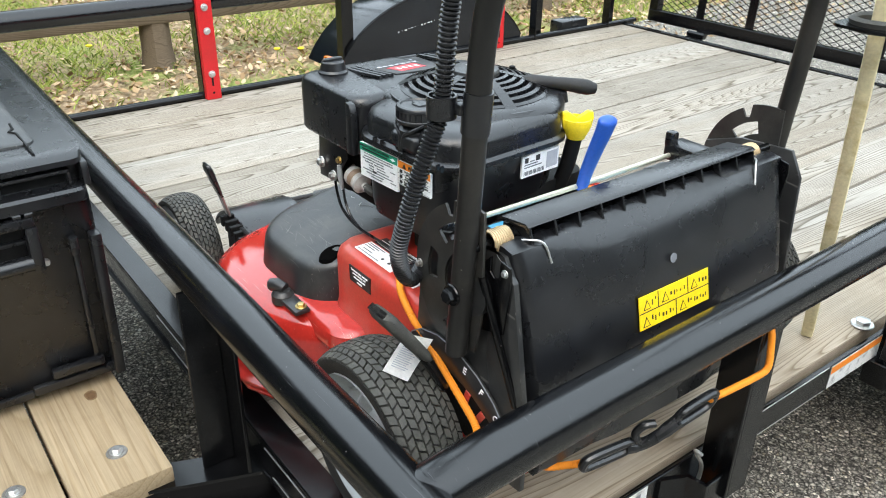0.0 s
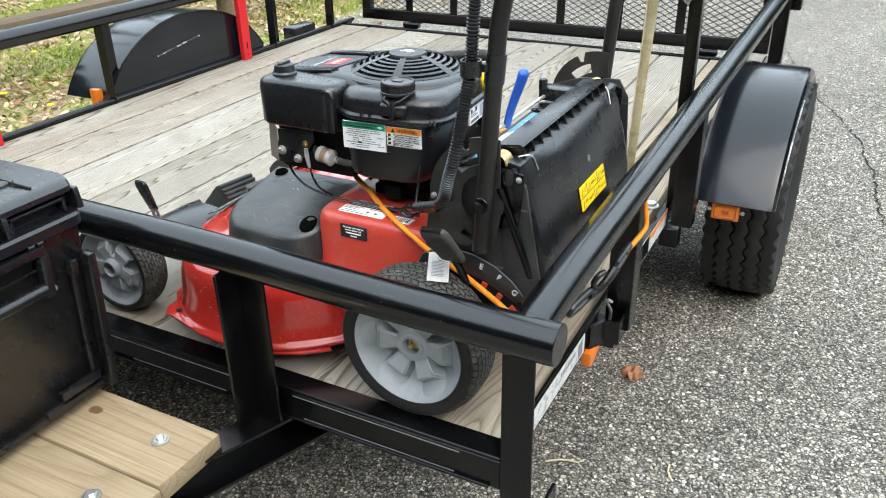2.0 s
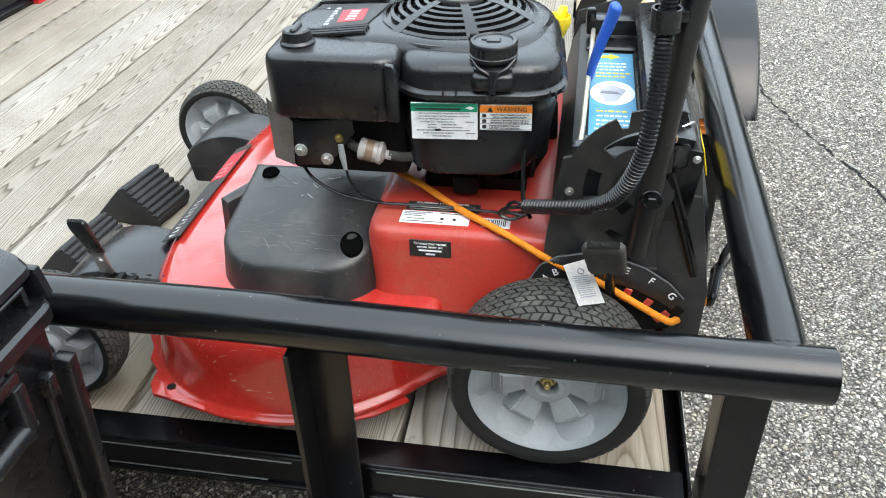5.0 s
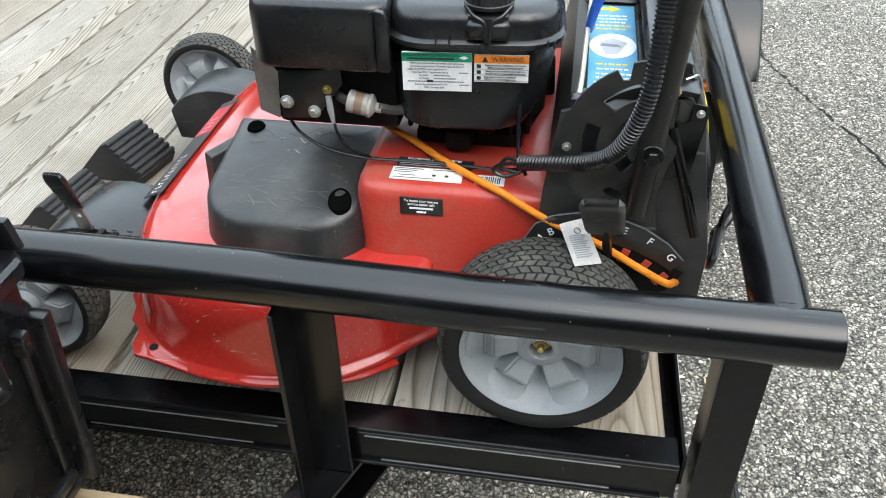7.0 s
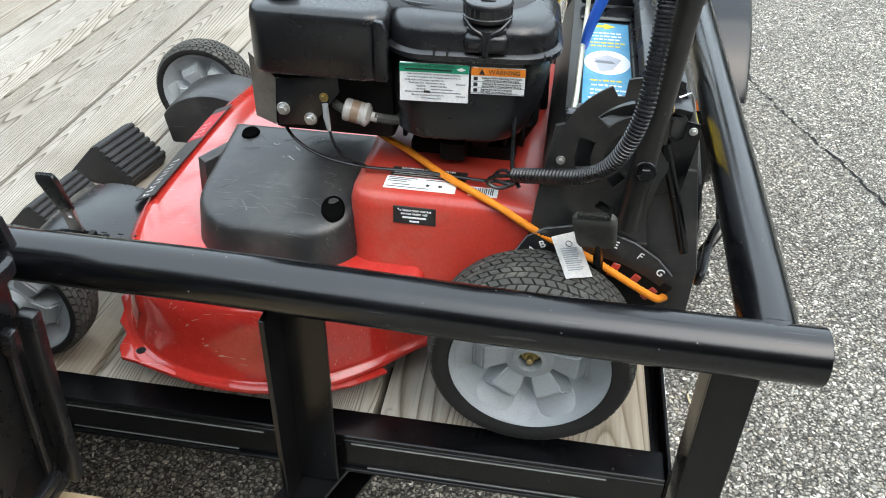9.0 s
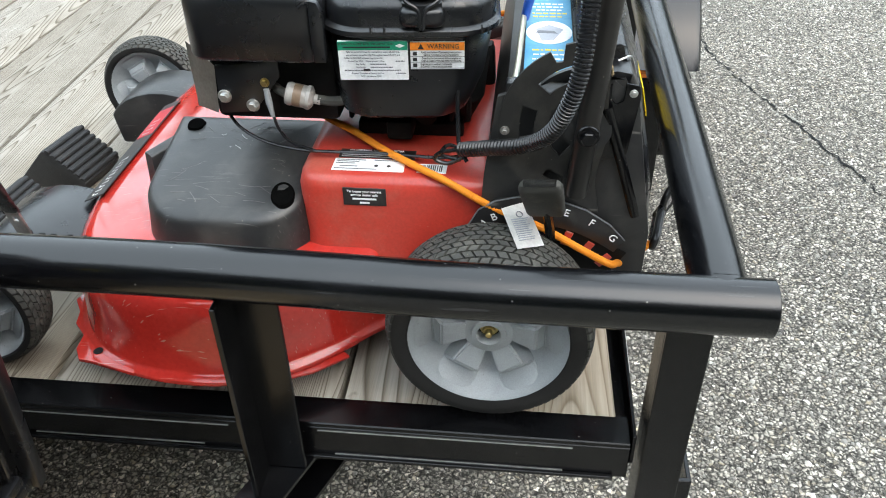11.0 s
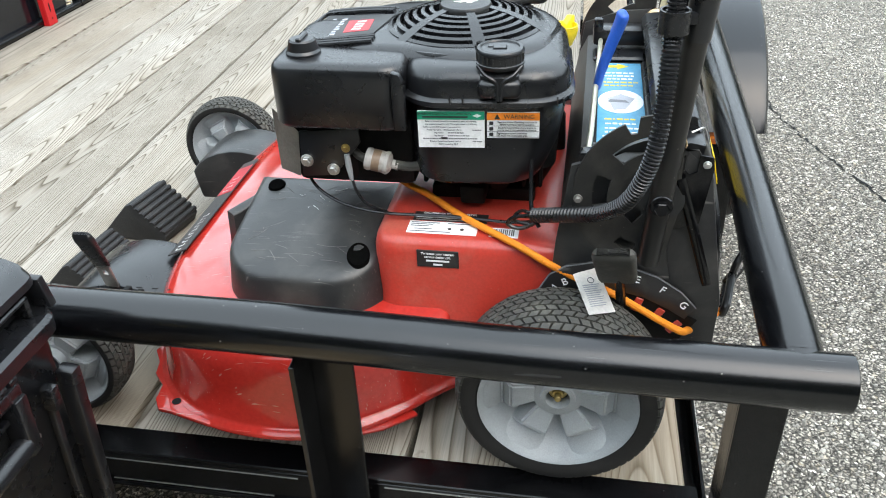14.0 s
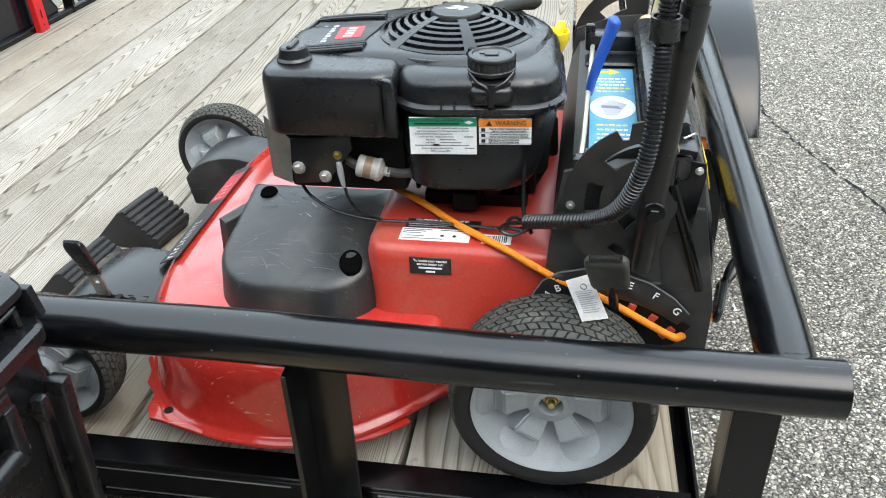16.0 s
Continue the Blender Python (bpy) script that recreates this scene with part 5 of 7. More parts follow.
    # starter grip, dipstick, plates
    sg = part("starter_grip", sweep(curve_points([(-0.352, 0.418, 0.516), (-0.334, 0.440, 0.5185), (-0.316, 0.472, 0.5150), (-0.294, 0.510, 0.5075)], 4), [0.008, 0.0095, 0.0105, 0.0105, 0.0095, 0.009, 0.0085, 0.0085, 0.009, 0.0095, 0.0105, 0.0105, 0.007], 14), M["chock_rubber"], mower, "black starter grip")
    part("grip_seat", slab(-0.352, 0.425, -0.306, 0.478, [(0.492, 0.0), (0.504, 0.002), (0.507, 0.006)], 0.010, 4), P, sg)
    dc = (-0.2650, 0.4485)
    dip = part("dipstick", lathe([(0, 0.458), (0.0120, 0.458), (0.0135, 0.462), (0.0175, 0.470), (0.0192, 0.478), (0.0190, 0.485), (0.0175, 0.4855), (0.0165, 0.477), (0, 0.474)], (dc[0], dc[1], 0), "z", 28), M["yellow"], mower, "yellow winged oil filler cap")
    for a in (62, 242):
        part("cap_wing", moved(prism([(0.000, 0.472), (0.019, 0.472), (0.0215, 0.486), (0.0205, 0.494), (0.014, 0.495), (0.000, 0.486)], "xz", -0.0045, 0.0045, 0.0012), Matrix.Translation((dc[0], dc[1], 0)) @ Matrix.Rotation(radians(a), 4, "Z")), M["yellow"], dip)
    part("filler_tube", sweep([(dc[0], dc[1], 0.466), (-0.270, 0.443, 0.42), (-0.285, 0.43, 0.35)], 0.0105, 14), M["engine_dark"], mower)
    gq = bmesh.new()
    vs = [gq.verts.new(p) for p in ((-0.628, 0.268, 0.428), (-0.583, 0.235, 0.411), (-0.588, 0.235, 0.348), (-0.622, 0.256, 0.347))]
    gq.faces.new(vs)
    bmesh.ops.solidify(gq, geom=gq.faces[:], thickness=0.002)
    part("heat_guard", gq, M["guard"], mower, "bare steel heat guard", 20)
    part("control_plate", prism([(-0.585, 0.348), (-0.583, 0.411), (-0.505, 0.419), (-0.504, 0.399), (-0.535, 0.360), (-0.548, 0.351)], "xz", 0.235, 0.238, 0.0008), M["plastic"], mower, "black control bracket")
    part("bolt", bolt(-0.5765, 0.235, 0.3715, "-y", 0.0058, 0.008), M["zinc"], mower, "zinc hexagon bolt")
    part("bolt", bolt(-0.5425, 0.235, 0.3605, "-y", 0.0056, 0.008), M["zinc"], mower, "zinc hexagon bolt")
    part("bolt", bolt(-0.5235, 0.235, 0.3910, "-y", 0.0040, 0.006), M["brass"], mower, "brass-coloured bolt")
    part("carburettor_bowl", lathe([(0, 0.335), (0.022, 0.337), (0.026, 0.346), (0.026, 0.372), (0, 0.372)], (-0.535, 0.272, 0), "z", 24), M["engine_dark"], mower)
    part("engine_shroud", box(-0.60, 0.255, 0.33, -0.44, 0.42, 0.43, 0.01, 2), M["engine_dark"], mower)
    turned = Matrix.Translation((-0.484, 0.240, 0.371)) @ Matrix.Rotation(radians(12), 4, "Y") @ Matrix.Translation((0.469, -0.198, -0.394))
    fil = part("fuel_filter", moved(lathe([(0, 0.002), (0.007, 0.002), (0.0135, 0.004), (0.0145, 0.007), (0.0145, 0.010), (0.0138, 0.011), (0.0138, 0.028), (0.0148, 0.029), (0.0148, 0.033), (0.011, 0.036), (0.006, 0.038), (0.006, 0.046), (0, 0.046)], (-0.489, 0.198, 0.3955), "x", 28), turned), M["filter"], mower, "milky inline fuel filter")
    part("filter_band", moved(lathe([(0.0140, 0.013), (0.0142, 0.013), (0.0142, 0.023), (0.0140, 0.023)], (-0.489, 0.198, 0.3955), "x", 24, True), turned), M["brass_filter"], fil)
    part("fuel_hose", sweep(curve_points([(-0.462, 0.240, 0.368), (-0.440, 0.243, 0.365), (-0.405, 0.262, 0.363)], 5), 0.0062, 10), M["rubber"], mower)
    part("fuel_hose", sweep(curve_points([(-0.500, 0.240, 0.374), (-0.514, 0.250, 0.376), (-0.525, 0.272, 0.378)], 5), 0.0058, 10), M["rubber"], mower)
    part("control_cable", sweep(curve_points([(-0.590, 0.262, 0.340), (-0.572, 0.255, 0.318), (-0.535, 0.243, 0.3045), (-0.480, 0.236, 0.2985), (-0.40, 0.240, 0.2965), (-0.32, 0.232, 0.2975), (-0.285, 0.212, 0.312)], 7), 0.0022, 8), M["plastic"], mower, "thin black cable")
    part("spark_lead", sweep(curve_points([(-0.520, 0.236, 0.348), (-0.515, 0.236, 0.328), (-0.502, 0.236, 0.310), (-0.475, 0.234, 0.301)], 6), 0.0020, 8), M["plastic"], mower)
    part("lead_boot", sweep([(-0.5225, 0.233, 0.383), (-0.5215, 0.233, 0.366), (-0.520, 0.235, 0.346)], [0.0036, 0.0042, 0.0026], 10), M["grey_plastic"], mower, "grey cable boot")
    part("vertical_cable", sweep(curve_points([(-0.290, 0.232, 0.395), (-0.289, 0.222, 0.36), (-0.286, 0.206, 0.328), (-0.276, 0.196, 0.314)], 5), 0.0026, 8), M["plastic"], mower)


def arc(cx, cz, r, a0, a1, n=14):
    return [(cx + r * math.cos(radians(a0 + (a1 - a0) * k / n)), cz + r * math.sin(radians(a0 + (a1 - a0) * k / n))) for k in range(n + 1)]


def slot(cx, cz, r0, r1, a0, a1):
    return arc(cx, cz, r1, a0, a1, 8) + arc(cx, cz, r0, a1, a0, 8)


def notch_plate(y0, y1):
    cx, cz = -0.137, 0.370
    out = arc(cx, cz, 0.100, 232, 118, 20) + [(cx - 0.040, cz + 0.077), (cx - 0.033, cz + 0.078)] + arc(cx, cz, 0.102, 108, 80, 6) + [(cx + 0.02, cz - 0.02), (cx + 0.010, cz - 0.075), (cx - 0.055, cz - 0.082)]
    holes = [slot(cx, cz, 0.060, 0.077, 160, 190), slot(cx, cz, 0.060, 0.078, 104, 138), slot(cx, cz, 0.028, 0.046, 112, 230), slot(cx, cz, 0.066, 0.078, 232, 250)]
    return prism(out, "xz", y0, y1, 0, holes)


def build_rear():
    P, D = M["plastic"], M["plastic_dull"]
    # tunnel behind the engine with the blue sticker
    sec = [[(x, y, z) for y, z in ((0.199, z0), (0.199, z1 - 0.012), (0.210, z1), (0.690, z1), (0.702, z1 - 0.012), (0.702, z0))] for x, z0, z1 in ((-0.252, 0.24, 0.325), (-0.244, 0.24, 0.366), (-0.232, 0.20, 0.392), (-0.205, 0.18, 0.4005), (-0.150, 0.16, 0.4005), (-0.128, 0.16, 0.395), (-0.118, 0.14, 0.37))]
    body = part("rear_body", stack(sec), M["plate_dusty"], mower, "dusty black plastic rear body", 30)
    part("sticker_frame", joined(box(-0.222, 0.225, 0.416, -0.145, 0.240, 0.4215, 0.002, 1), box(-0.222, 0.530, 0.416, -0.145, 0.575, 0.4235, 0.003, 1), box(-0.150, 0.240, 0.416, -0.140, 0.530, 0.4205, 0.002, 1)), P, body)
    bs = part("sticker", box(-0.213, 0.244, 0.4160, -0.152, 0.522, 0.4180, 0.0004, 1), M["label_blue"], body, "blue instruction sticker with white oval")
    ov = [(-0.1825 + 0.0300 * math.cos(2 * math.pi * k / 28), 0.375 + 0.040 * math.sin(2 * math.pi * k / 28)) for k in range(28)]
    part("white_oval", prism(ov, "xy", 0.4180, 0.4184), M["label_white"], bs)
    part("oval_drawing", prism([(-0.192, 0.345), (-0.176, 0.350), (-0.164, 0.385), (-0.182, 0.400), (-0.200, 0.385)], "xy", 0.4184, 0.4187), M["ink_faint"], bs)
    part("oval_drawing", prism([(-0.200, 0.372), (-0.172, 0.370), (-0.176, 0.378), (-0.196, 0.380)], "xy", 0.4187, 0.4190), M["ink_grey"], bs)
    rng = random.Random(21)
    for y, mat in ((0.250, "label_yellow"), (0.262, "label_white"), (0.274, "label_white"), (0.286, "label_white"), (0.300, "label_white"), (0.314, "label_yellow"), (0.430, "label_yellow"), (0.442, "label_yellow"), (0.455, "label_white"), (0.467, "label_white"), (0.479, "label_white")):
        x = -0.206 + rng.uniform(0, 0.006)
        while x < -0.164:
            w = rng.uniform(0.003, 0.009)
            part("print_line", box(x, y, 0.4180, min(x + w, -0.158), y + rng.uniform(0.0032, 0.0046), 0.4183), M[mat], bs)
            x += w + 0.0018
    part("print_arrow", prism([(-0.200, 0.503), (-0.186, 0.503), (-0.186, 0.496), (-0.170, 0.508), (-0.186, 0.519), (-0.186, 0.512), (-0.200, 0.512)], "xy", 0.4180, 0.4184), M["label_yellow"], bs)
    for ob in body.children:
        ob.location = (-0.001, 0.012, -0.016)
    # side plates
    outline = [(-0.258, 0.235), (-0.252, 0.31), (-0.238, 0.410), (-0.18, 0.43), (-0.10, 0.435), (-0.080, 0.40), (-0.070, 0.21), (-0.080, 0.175), (-0.12, 0.155), (-0.22, 0.185)]
    slots = [slot(-0.137, 0.370, 0.060, 0.078, 104, 138)]
    side = part("side_plate", prism(outline, "xz", 0.1700, 0.1765, 0, slots), D, mower, "black side plate")
    part("side_plate", prism(outline, "xz", 0.704, 0.710, 0.001), D, mower, "black side plate")
    npl = part("notch_plate", notch_plate(0.1560, 0.1595), M["plate_dusty"], mower, "black notched handle plate", 20)
    part("screw", bolt(-0.2295, 0.156, 0.3655, "-y", 0.0036, 0.006), M["guard"], npl)
    part("notch_plate", notch_plate(0.712, 0.7155), M["plate_dusty"], mower, "black notched handle plate", 20).location = (-0.008, 0.0, 0.012)
    part("pivot_boss", lathe([(0, 0), (0.026, 0), (0.026, 0.014), (0, 0.014)], (-0.139, 0.170, 0.374), "y", 28), D, mower)
    # height quadrant with letters
    up = [(-0.272, 0.236), (-0.258, 0.262), (-0.238, 0.276), (-0.205, 0.284), (-0.165, 0.281), (-0.128, 0.268), (-0.098, 0.248), (-0.078, 0.226)]
    lo = [(-0.090, 0.208), (-0.112, 0.222), (-0.140, 0.236), (-0.172, 0.244), (-0.205, 0.246), (-0.232, 0.240), (-0.246, 0.230), (-0.256, 0.216)]
    quad = part("height_quadrant", prism(up + lo, "xz", 0.1640, 0.1680, 0.0005), M["label_black"], side, "black height quadrant with white letters")
    part("quadrant_edge", sweep([(x, 0.1640, z) for x, z in up], 0.0009, 6), M["ink_grey"], quad)
    for ch, x, z, a in (("A", -0.2515, 0.2440, 30), ("B", -0.2385, 0.2525, 22), ("E", -0.151, 0.263, -14), ("F", -0.120, 0.250, -26), ("G", -0.093, 0.229, -40)):
        m = Matrix.Translation((x, 0.1636, z)) @ Matrix.Rotation(radians(-a), 4, "Y") @ Matrix.Rotation(radians(90), 4, "X")
        part("letter", text_bm(ch, 0.0140 if ch != "A" else 0.0105, m), M["label_white"], quad, "", 0)
    part("quadrant_base", prism([(-0.262, 0.216), (-0.20, 0.248), (-0.112, 0.226), (-0.074, 0.205), (-0.092, 0.175), (-0.15, 0.165), (-0.24, 0.185)], "xz", 0.1670, 0.1705), M["engine_dark"], side)
    for x, z, a in ((-0.148, 0.226, -20), (-0.122, 0.212, -32), (-0.100, 0.195, -42)):
        m = Matrix.Translation((x, 0.166, z)) @ Matrix.Rotation(radians(-a), 4, "Y")
        part("red_slot", box(-0.005, -0.001, -0.012, 0.005, 0.001, 0.009, 0.0008, 1, m), M["red_dusty"], quad)
    # lever with flat grip
    lev = part("height_lever", sweep(curve_points([(-0.168, 0.158, 0.235), (-0.172, 0.140, 0.272), (-0.176, 0.122, 0.300)], 5), 0.006, 10), M["frame_black"], mower, "height lever with flat black grip")
    part("lever_grip", moved(slab(-0.0235, -0.0075, 0.0235, 0.0075, [(0.0, 0.005), (0.004, 0.0025), (0.010, 0.001), (0.05, 0.0), (0.078, -0.0005), (0.085, 0.001), (0.089, 0.0035), (0.091, 0.006)], 0.0075, 6), Matrix.Translation((-0.176, 0.132, 0.288)) @ Matrix.Rotation(radians(36), 4, "X") @ Matrix.Rotation(radians(-7), 4, "Y")), M["rubber"], lev, "flat black rubber grip")
    lev.location = (-0.004, 0.005, -0.004)
    # handle tubes
    for y, low in ((0.160, 0.298), (0.726, 0.375)):
        pts = curve_points([(-0.1475 + 0.088 * (low - 0.298), y, low), (-0.1345, y, 0.46), (-0.1245, y - 0.001, 0.585), (-0.117, y - 0.002, 0.655), (-0.099, y - 0.004, 0.708), (-0.048, y - 0.004, 0.760), (0.02, y - 0.004, 0.806)], 7)
        h = part("handle_tube", sweep(pts, 0.0127, 20), M["tube"], mower, "black steel handle tube")
        part("bolt", bolt(-0.1405, y - 0.0122 if y < 0.5 else y + 0.0122, 0.380, "-y" if y < 0.5 else "y", 0.0085, 0.011), M["frame_black"], h)
        if y < 0.5:
            part("clamp_band", sweep([(-0.1262, y - 0.001, 0.564), (-0.1222, y - 0.001, 0.606)], 0.0145, 20), M["plastic"], h)
    # ribbed cable conduit
    path = curve_points([(-0.283, 0.204, 0.326), (-0.2455, 0.174, 0.3465), (-0.2075, 0.139, 0.3710), (-0.183, 0.112, 0.400), (-0.168, 0.097, 0.4365), (-0.158, 0.099, 0.474), (-0.154, 0.111, 0.517), (-0.152, 0.126, 0.557), (-0.151, 0.137, 0.590), (-0.147, 0.143, 0.68), (-0.128, 0.144, 0.76)], 60)
    dense, step, acc = [path[0]], 0.00115, 0.0
    for a, b in zip(path, path[1:]):
        acc += (b - a).length
        if acc >= step:
            dense.append(b)
            acc = 0.0
    rad = [0.0094 if (i % 3) < 2 else 0.0074 for i in range(len(dense))]
    part("cable_conduit", sweep(dense, rad, 14), P, mower, "ribbed black cable conduit", 25)
    part("conduit_clip", joined(lathe([(0.0125, -0.011), (0.0150, -0.011), (0.0150, 0.011), (0.0125, 0.011)], (-0.1510, 0.137, 0.588), "z", 24, True), box(-0.142, 0.141, 0.582, -0.128, 0.153, 0.594, 0.003, 2)), P, mower, "black clip holding the conduit")
    part("cable_loop", sweep(curve_points([(-0.280, 0.202, 0.327), (-0.306, 0.206, 0.321), (-0.316, 0.208, 0.310), (-0.300, 0.206, 0.305), (-0.277, 0.200, 0.320)], 6), 0.0026, 8), P, mower)
    part("cable_loop", sweep(curve_points([(-0.276, 0.201, 0.324), (-0.298, 0.207, 0.330), (-0.308, 0.208, 0.316), (-0.284, 0.203, 0.312)], 6), 0.0022, 8), P, mower)
    # rear discharge door
    def prof(y, k):
        b = 0.006 * k
        return [(-0.128, y, 0.440), (-0.112, y, 0.446 + b * 0.2), (-0.096, y, 0.440), (-0.084 + b, y, 0.415), (-0.066 + b, y, 0.345), (-0.055 + b, y, 0.290), (-0.050 + b, y, 0.23), (-0.052 + b, y, 0.165), (-0.060, y, 0.155), (-0.115, y, 0.155)]
    ys = [(0.190, -2.5), (0.196, -0.6), (0.206, 0), (0.30, 0.2), (0.335, 1.0), (0.50, 1.2), (0.535, 0.3), (0.645, 0.0), (0.662, -0.6), (0.672, -2.5)]
    lean = [[(x, y + (0.075 * max(0.0, 0.42 - z) if y < 0.25 else 0.0), z - 0.006) for x, y, z in prof(y, k)] for y, k in ys]
    door = part("discharge_door", stack(lean), P, mower, "black plastic rear discharge door", 40)
    lab = part("sticker", moved(box(-0.0010, 0.357, -0.021, 0.0006, 0.486, 0.021, 0.0003, 1), Matrix.Translation((-0.0530, 0, 0.3210)) @ Matrix.Rotation(radians(-13), 4, "Y")), M["label_yellow"], door, "yellow warning sticker with black pictograms")
    rot = Matrix.Translation((-0.0530, 0, 0.3210)) @ Matrix.Rotation(radians(-13), 4, "Y")
    def on_door(y0, z0, y1, z1):
        return moved(box(0.0006, y0, z0, 0.0010, y1, z1), rot)
    part("rule", on_door(0.357, -0.0006, 0.486, 0.0006), M["label_black"], lab)
    for y in (0.390, 0.445):
        part("rule", on_door(y, 0.0, y + 0.0012, 0.021), M["label_black"], lab)
    part("rule", on_door(0.422, -0.021, 0.4232, 0.0), M["label_black"], lab)
    for y, z in ((0.364, 0.003), (0.397, 0.003), (0.451, 0.003), (0.362, -0.018), (0.429, -0.018)):
        part("warning_sign", moved(prism([(y, z), (y + 0.013, z), (y + 0.0065, z + 0.0125)], "yz", 0.0006, 0.0010), rot), M["label_black"], lab)
        part("warning_sign", moved(prism([(y + 0.0019, z + 0.0011), (y + 0.0111, z + 0.0011), (y + 0.0065, z + 0.0100)], "yz", 0.0010, 0.0013), rot), M["label_yellow"], lab)
    rng = random.Random(8)
    for y0, y1, z in ((0.379, 0.388, 0.006), (0.413, 0.441, 0.006), (0.467, 0.482, 0.006), (0.378, 0.418, -0.015), (0.445, 0.482, -0.015)):
        y = y0
        while y < y1:
            w, h = rng.uniform(0.0012, 0.0032), rng.uniform(0.002, 0.007)
            z0 = z + rng.uniform(0.0, 0.009 - h)
            part("pictogram", on_door(y, z0, y + w, z0 + h), M["label_black"], lab)
            y += w + rng.uniform(0.0025, 0.0055)
    part("moulding_mark", moved(lathe([(0, 0.0006), (0.006, 0.0006), (0.006, 0.0012), (0, 0.0012)], (0, 0.421, 0.053), "x", 16), rot), M["ink_grey"], door)
    # hinge bar with its row of ribs
    bar = part("hinge_bar", prism([(-0.148, 0.452), (-0.142, 0.461), (-0.104, 0.466), (-0.098, 0.463), (-0.102, 0.4605), (-0.140, 0.4555)], "xz", 0.226, 0.628, 0.001), P, mower, "black ribbed hinge bar on the door")
    for k in range(12):
        y = 0.229 + 0.0358 * k
        part("bar_rib", prism([(-0.136, 0.458), (-0.101, 0.4635), (-0.093, 0.440), (-0.128, 0.440)], "xz", y, y + 0.003), P, bar)
    part("bar_back", box(-0.139, 0.226, 0.432, -0.131, 0.628, 0.457, 0.001, 1), P, bar)
    part("hinge_rod", sweep([(-0.130, 0.165, 0.435), (-0.130, 0.69, 0.435)], 0.0055, 12), M["frame_black"], mower)
    for y0 in (0.196, 0.640):
        coil = []
        for k in range(9 * 14 + 1):
            a = 2 * math.pi * k / 14
            coil.append((-0.124 + 0.0125 * math.cos(a), y0 + 0.026 * k / (9 * 14), 0.446 + 0.0125 * math.sin(a)))
        s = part("door_spring", sweep(coil, 0.0016, 6), M["spring"], mower, "gold-coloured coil spring")
        e = y0 + 0.026 if y0 < 0.5 else y0
        d = 1 if y0 < 0.5 else -1
        part("spring_leg", sweep(curve_points([(-0.112, e, 0.446), (-0.098, e + d * 0.006, 0.451), (-0.088, e + d * 0.020, 0.447), (-0.080, e + d * 0.026, 0.425)], 4), 0.0013, 6), M["zinc"], s)
        s.location = (-0.006, -0.010, -0.011)
    # brackets and strut beside the door
    for y, t in ((0.176, 1), (0.682, -1)):
        part("hook_bracket", prism([(-0.121, 0.34), (-0.123, 0.425), (-0.112, 0.436), (-0.112, 0.418), (-0.106, 0.412), (-0.098, 0.416), (-0.097, 0.437), (-0.082, 0.434), (-0.080, 0.420), (-0.088, 0.35)], "xz", y, y + 0.003, 0.0006), M["frame_black"], mower, "black hook bracket").location = (-0.005, 0.003 * t, -0.009)
        part("strut", sweep([(-0.1215, y - 0.004 * t, 0.402), (-0.097, y + 0.002 * t, 0.33), (-0.0726, y + 0.010 * t, 0.254)], 0.0062, 12, True, ((0, 1, 0), 0.6)), M["frame_black"], mower)
        part("bracket_pin", bolt(-0.0935, y + 0.003 * t, 0.4165, "-y" if t > 0 else "y", 0.0032, 0.004), M["zinc"], mower)
    part("door_side", prism([(-0.115, 0.43), (-0.085, 0.405), (-0.053, 0.23), (-0.054, 0.142), (-0.095, 0.138), (-0.125, 0.30)], "xz", 0.184, 0.192, 0.002), D, mower)
    # release rod with the blue grip
    part("release_rod", sweep(curve_points([(-0.224, 0.200, 0.411), (-0.221, 0.26, 0.412), (-0.219, 0.345, 0.413), (-0.217, 0.41, 0.4145), (-0.214, 0.52, 0.418), (-0.212, 0.62, 0.420)], 5), 0.0035, 10), M["rod"], mower, "thin zinc rod")
    part("rod_bracket", box(-0.233, 0.190, 0.398, -0.215, 0.210, 0.420, 0.004, 2), P, mower)
    part("rod_bracket", joined(box(-0.225, 0.585, 0.410, -0.135, 0.625, 0.436, 0.006, 2), box(-0.225, 0.585, 0.43, -0.210, 0.60, 0.452, 0.004, 2)), P, mower)
    gp = [(-0.216, 0.416, 0.410), (-0.211, 0.417, 0.435), (-0.202, 0.4185, 0.465), (-0.193, 0.420, 0.492), (-0.189, 0.4205, 0.506), (-0.187, 0.421, 0.514)]
    part("blue_grip", sweep(curve_points(gp, 5), [0.0095] + [0.0105 + 0.00026 * k for k in range(19)] + [0.0155, 0.0152, 0.0142, 0.0122, 0.009, 0.0045], 18, True, ((1, 0, 0), 0.55)), M["blue"], mower, "blue vinyl lever grip")
    side.location, npl.location, bar.location = (-0.003, 0.0150, -0.005), (-0.002, 0.0145, 0.006), (-0.005, -0.009, -0.009)



build_mower_deck()
build_mower_wheels()
build_engine()
build_rear()

